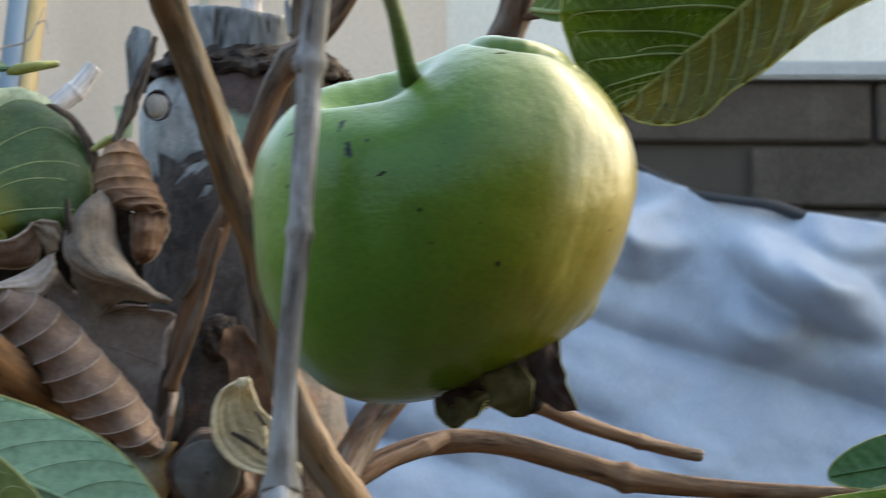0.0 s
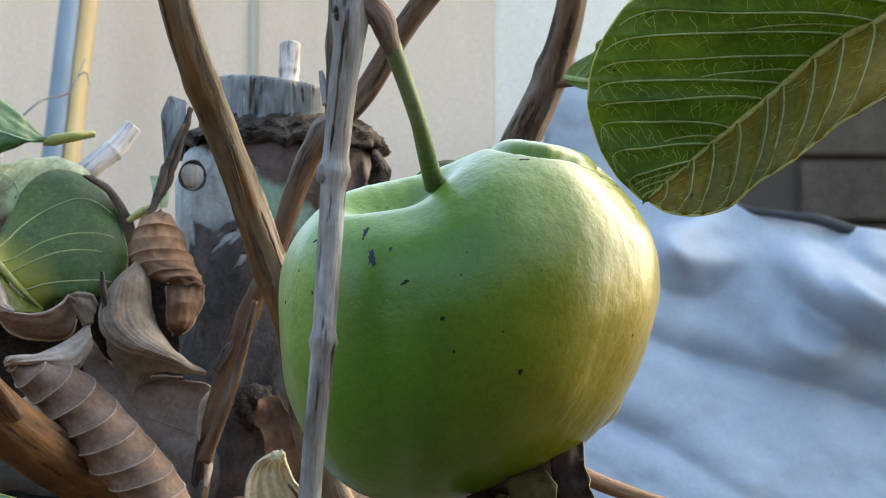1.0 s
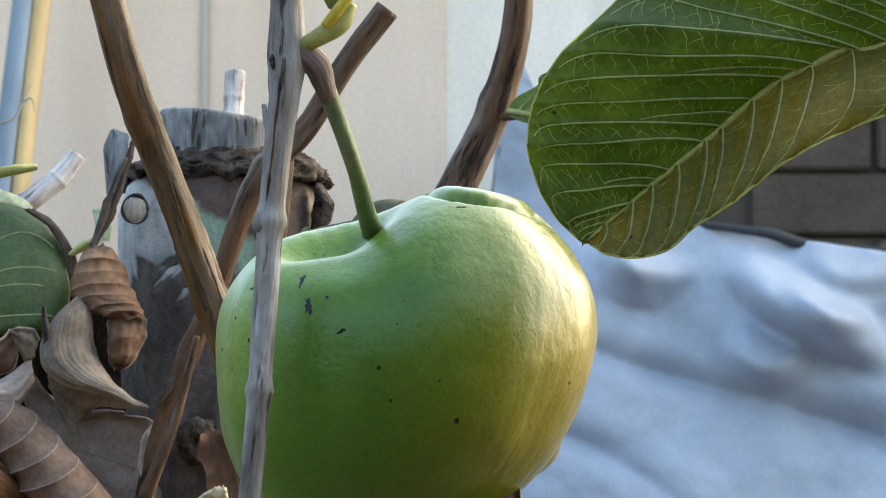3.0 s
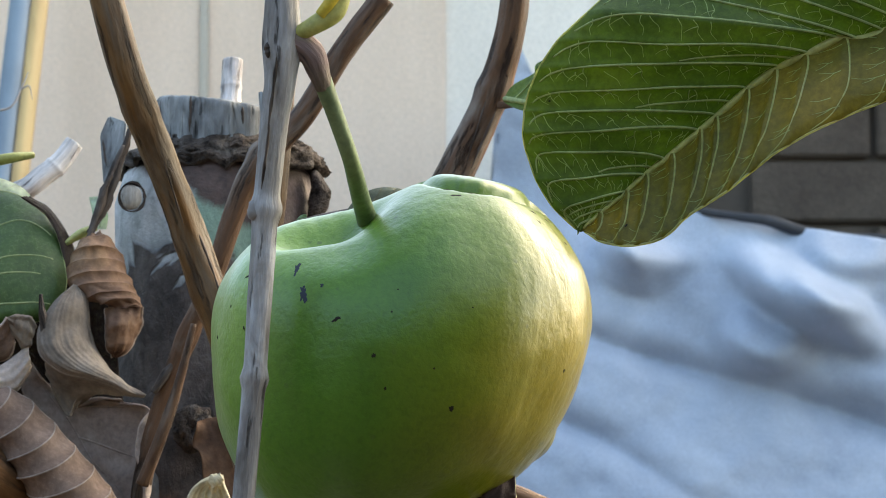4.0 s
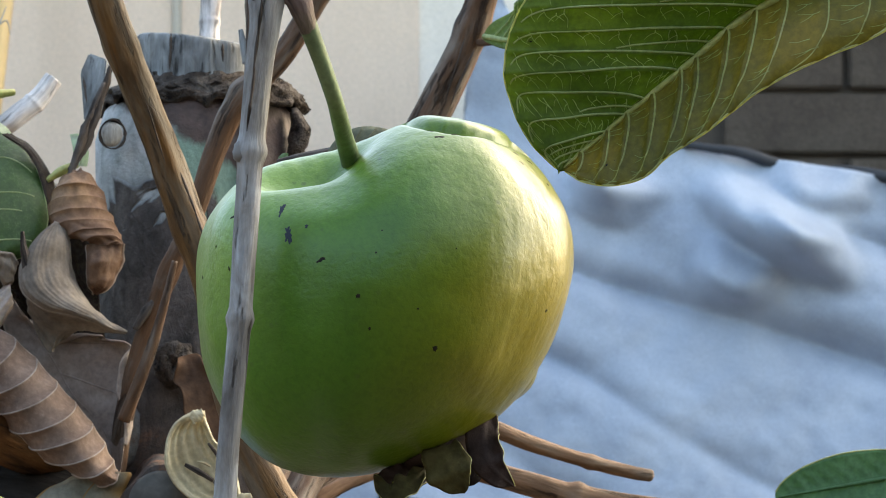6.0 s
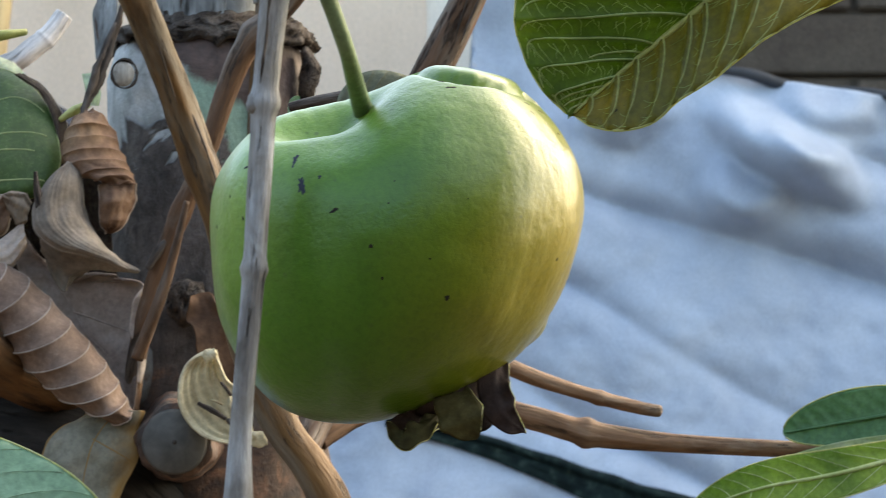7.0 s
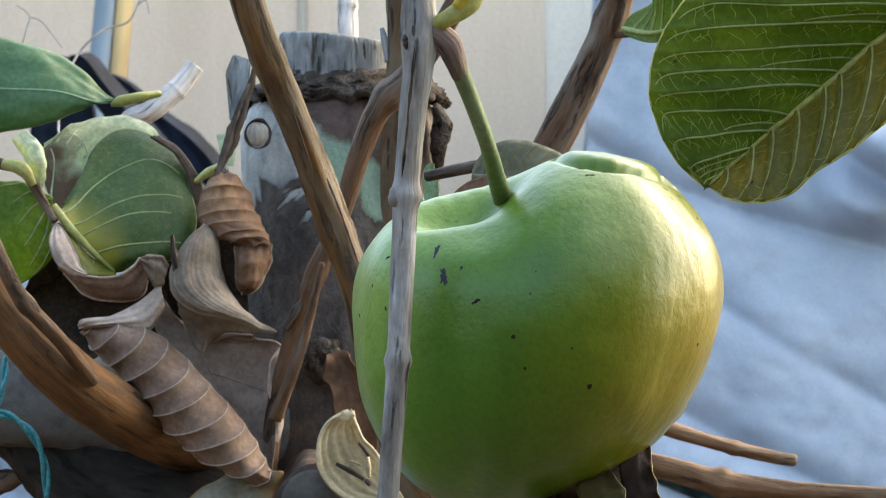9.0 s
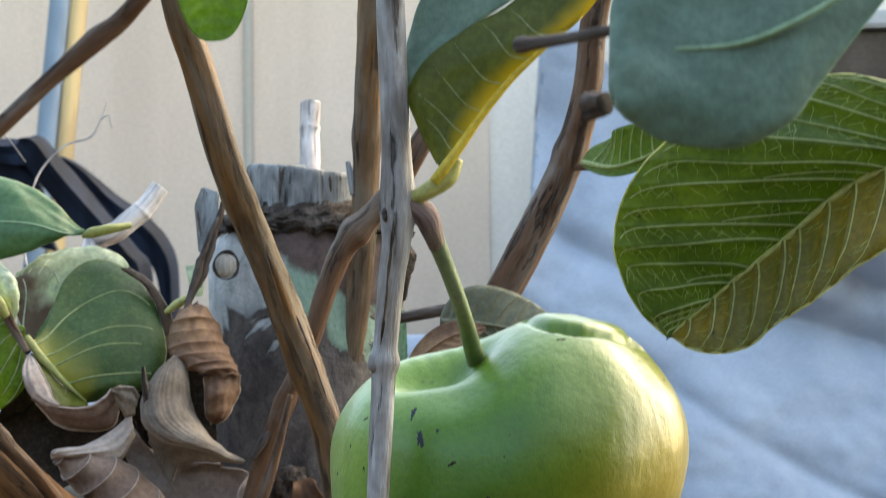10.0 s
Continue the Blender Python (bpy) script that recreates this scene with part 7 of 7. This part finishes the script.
M_CALYX_GREEN = leaf_material("olive_calyx", (0.012, 0.010, 0.003), (0.028, 0.024, 0.007), (0.06, 0.05, 0.015), rough=0.75, glow=0.0, net=0.1)
for pts, nrm, w, cu, mt in (
    ([(0.0185, 0.0000, 1.2096), (0.0161, -0.0060, 1.2028), (0.0179, -0.0080, 1.1952), (0.0239, -0.0060, 1.1900)], (0.1, -1, 0.0), (0.0050, 0.0048), (-0.5, 0.4), M_CALYX),
    ([(0.0064, -0.0040, 1.2029), (0.0069, -0.0100, 1.1975), (0.0089, -0.0110, 1.1927), (0.0116, -0.0080, 1.1888)], (0, -1, 0), (0.0066, 0.0060), (-0.35, 0.25), M_CALYX_GREEN),
    ([(0.0066, 0.0060, 1.1984), (0.0008, 0.0000, 1.1952), (-0.0042, -0.0040, 1.1926), (-0.0097, -0.0040, 1.1927)], (0.1, -1, -0.2), (0.0052, 0.0052), (-0.6, 0.9), M_CALYX),
    ([(0.0021, -0.0040, 1.1946), (-0.0014, -0.0080, 1.1913), (-0.0063, -0.0080, 1.1886), (-0.0104, -0.0050, 1.1920)], (0, -1, 0.2), (0.0036, 0.0030), (-0.4, 0.3), M_CALYX_GREEN),
    ([(0.0124, 0.0120, 1.2038), (0.0110, 0.0140, 1.1967), (0.0038, 0.0140, 1.1918)], (0, -1, 0.2), (0.008, 0.008), (-0.5, -0.5), M_CALYX),
):
    pts = [(x, y, z + 0.0016) for x, y, z in pts]
    leaf(fruit, pts, nrm, (w[0] * 0.88, w[1] * 0.88), mt, None, margin=0.00012, curl=cu, veins=4, puff=0.0004, blunt=0.5, tip_blunt=0.9, wave=0.0014, rib=0.0, name="calyx_lobe", thick=0.0008, seed=w[0] * 1e3, nu=30, nv=13)
bm = bmesh.new()
bmesh.ops.create_uvsphere(bm, u_segments=30, v_segments=16, radius=1, matrix=Matrix.Translation((0.0052, 0.0040, 1.2010)) @ Matrix.Rotation(radians(-25), 4, "Y") @ Matrix.Diagonal((0.0118, 0.0118, 0.0045, 1)))
part("calyx_eye", bm, M_CALYX, fruit, "dark dried eye of the fruit")

# scars and specks on the skin
def on_skin(x, z):
    """The skin's front point at a place seen along y."""
    lo = Vector(((x - FC.x) / 0.046, -1.0, (z - FC.z) / 0.046))
    d = lo.normalized()
    for _ in range(14):
        p = fruit_skin(d)
        d = (d + Vector(((x - p.x) / 0.05, 0, (z - p.z) / 0.05)))
        flat = math.hypot(d.x, d.z)
        d.y = -math.sqrt(max(1 - min(flat, 0.99) ** 2, 0.01))
        d.normalize()
    p = fruit_skin(d)
    e = 1e-3
    a = fruit_skin((d + Vector((e, 0, 0))).normalized()) - p
    c = fruit_skin((d + Vector((0, 0, e))).normalized()) - p
    n = a.cross(c).normalized()
    return p, n if n.y < 0 else -n


M_SCAR = wood("skin_scar", (0.006, 0.005, 0.003), (0.016, 0.013, 0.008), (0.03, 0.024, 0.014))
M_BRUISE = wood("skin_bruise", (0.016, 0.02, 0.036), (0.03, 0.04, 0.06), (0.05, 0.07, 0.08))
def speck(place, w, h, turn, mat, name="scar", seed=0):
    p, n = on_skin(place[0], place[2])
    m = Matrix.Translation(p) @ n.to_track_quat("Z", "Y").to_matrix().to_4x4() @ Matrix.Rotation(radians(turn), 4, "Z")
    bm = bmesh.new()
    mid = bm.verts.new(m @ Vector((0, 0, 0.00016)))
    ring = []
    for k in range(28):
        a = 2 * math.pi * k / 28
        r = 0.85 + 0.5 * noise.noise(Vector((math.cos(a) * 1.8, math.sin(a) * 1.8, seed * 3.3))) + 0.25 * noise.noise(Vector((math.cos(a) * 6, math.sin(a) * 6, seed)))
        ring.append(bm.verts.new(m @ Vector((w * r * math.cos(a), h * r * math.sin(a), -0.00005))))
    for k in range(28):
        bm.faces.new((mid, ring[k], ring[(k + 1) % 28]))
    part(name, bm, mat, skin)


for i, (pl, w, h, tn, mt) in enumerate((
    ((-0.0222, -0.0330, 1.2451), 0.0017, 0.0006, 25, M_SCAR), ((-0.0137, -0.0360, 1.2364), 0.0009, 0.0007, 10, M_SCAR), ((0.0043, -0.0340, 1.2244), 0.0008, 0.0009, 0, M_SCAR),
    ((-0.0110, -0.0360, 1.2289), 0.0005, 0.0006, 0, M_SCAR), ((-0.0443, -0.0180, 1.2563), 0.0014, 0.0004, 15, M_SCAR), ((-0.0448, -0.0200, 1.2439), 0.0005, 0.0009, 20, M_SCAR),
    ((-0.0519, -0.0050, 1.2424), 0.0004, 0.0009, 20, M_SCAR), ((0.0312, -0.0100, 1.2341), 0.0007, 0.0006, 0, M_SCAR), ((0.0320, -0.0050, 1.2653), 0.0010, 0.0006, 0, M_SCAR),
    ((0.0056, -0.0200, 1.2758), 0.0016, 0.0007, 5, M_SCAR), ((-0.0303, -0.0300, 1.2512), 0.0012, 0.0026, 15, M_BRUISE), ((-0.0320, -0.0270, 1.2574), 0.0009, 0.0022, 5, M_BRUISE),
    ((-0.0259, -0.0300, 1.2532), 0.0006, 0.0008, 30, M_BRUISE), ((0.0003, -0.0360, 1.2335), 0.0004, 0.0004, 0, M_SCAR), ((-0.0095, -0.0360, 1.2466), 0.0004, 0.0004, 0, M_SCAR),
    ((-0.0338, -0.0200, 1.2632), 0.0006, 0.0004, 0, M_SCAR), ((-0.0483, -0.0100, 1.2495), 0.0004, 0.0006, 0, M_SCAR), ((0.0274, -0.0100, 1.2710), 0.0016, 0.0004, -35, M_SCAR), ((0.0032, -0.0200, 1.2775), 0.0012, 0.0005, -20, M_SCAR), ((0.0089, -0.0200, 1.2765), 0.0014, 0.0003, 0, M_SCAR),
    ((0.0239, -0.0120, 1.2727), 0.0014, 0.0003, -30, M_SCAR), ((0.0255, -0.0120, 1.2700), 0.0010, 0.0004, -60, M_SCAR), ((-0.0380, -0.0200, 1.2599), 0.0006, 0.0004, 10, M_SCAR), ((-0.0081, -0.0360, 1.2519), 0.0003, 0.0003, 0, M_SCAR), ((0.0093, -0.0300, 1.2478), 0.0003, 0.0003, 0, M_SCAR),
)):
    speck(pl, w, h, tn, mt, seed=i)

# dark specks on the large leaf
M_SPECK = wood("leaf_speck", (0.004, 0.004, 0.003), (0.010, 0.009, 0.006), (0.02, 0.017, 0.01))
bpy.context.view_layer.update()
for place, r in (((0.0537, 0.1000, 1.2795), 0.0010), ((0.0565, 0.1000, 1.2809), 0.0006), ((0.0330, 0.1000, 1.3183), 0.0008), ((0.0661, 0.1000, 1.2953), 0.0004)):
    blade, spot = min(((half, half.closest_point_on_mesh(Vector(place))[1]) for half in (big_leaf, golden)), key=lambda h: (h[1] - Vector(place)).length)
    bm = bmesh.new()
    bmesh.ops.create_icosphere(bm, subdivisions=3, radius=1, matrix=Matrix.Translation(spot) @ Matrix.Diagonal((r, 0.0003, r * 0.8, 1)))
    for v in bm.verts:
        v.co += 0.25 * r * noise.noise_vector(v.co * 1500)
    part("leaf_speck", bm, M_SPECK, blade)

# ---- blocks of the low wall ----
def block_mesh(w, h):
    bm = bevel_box((w, 0.02, h), bevel=0.004)
    me = bpy.data.meshes.new("block")
    bm.to_mesh(me)
    bm.free()
    me.materials.append(M_BLOCK)
    return me


full = block_mesh(0.392, 0.094)
z = ledge_z - 0.016 - 0.049
row = 0
while z > 0.9:
    for i in range(6):
        x = BLOCK_X + 0.2 + i * 0.402 + (0.2 if row % 2 else 0.0) + 0.02
        if x + 0.2 > BLOCK_X + 2.58:
            continue
        ob = new("block", full)
        ob.parent = block_wall
        ob.location = (x, 3.972, z)
    z -= 0.104
    row += 1
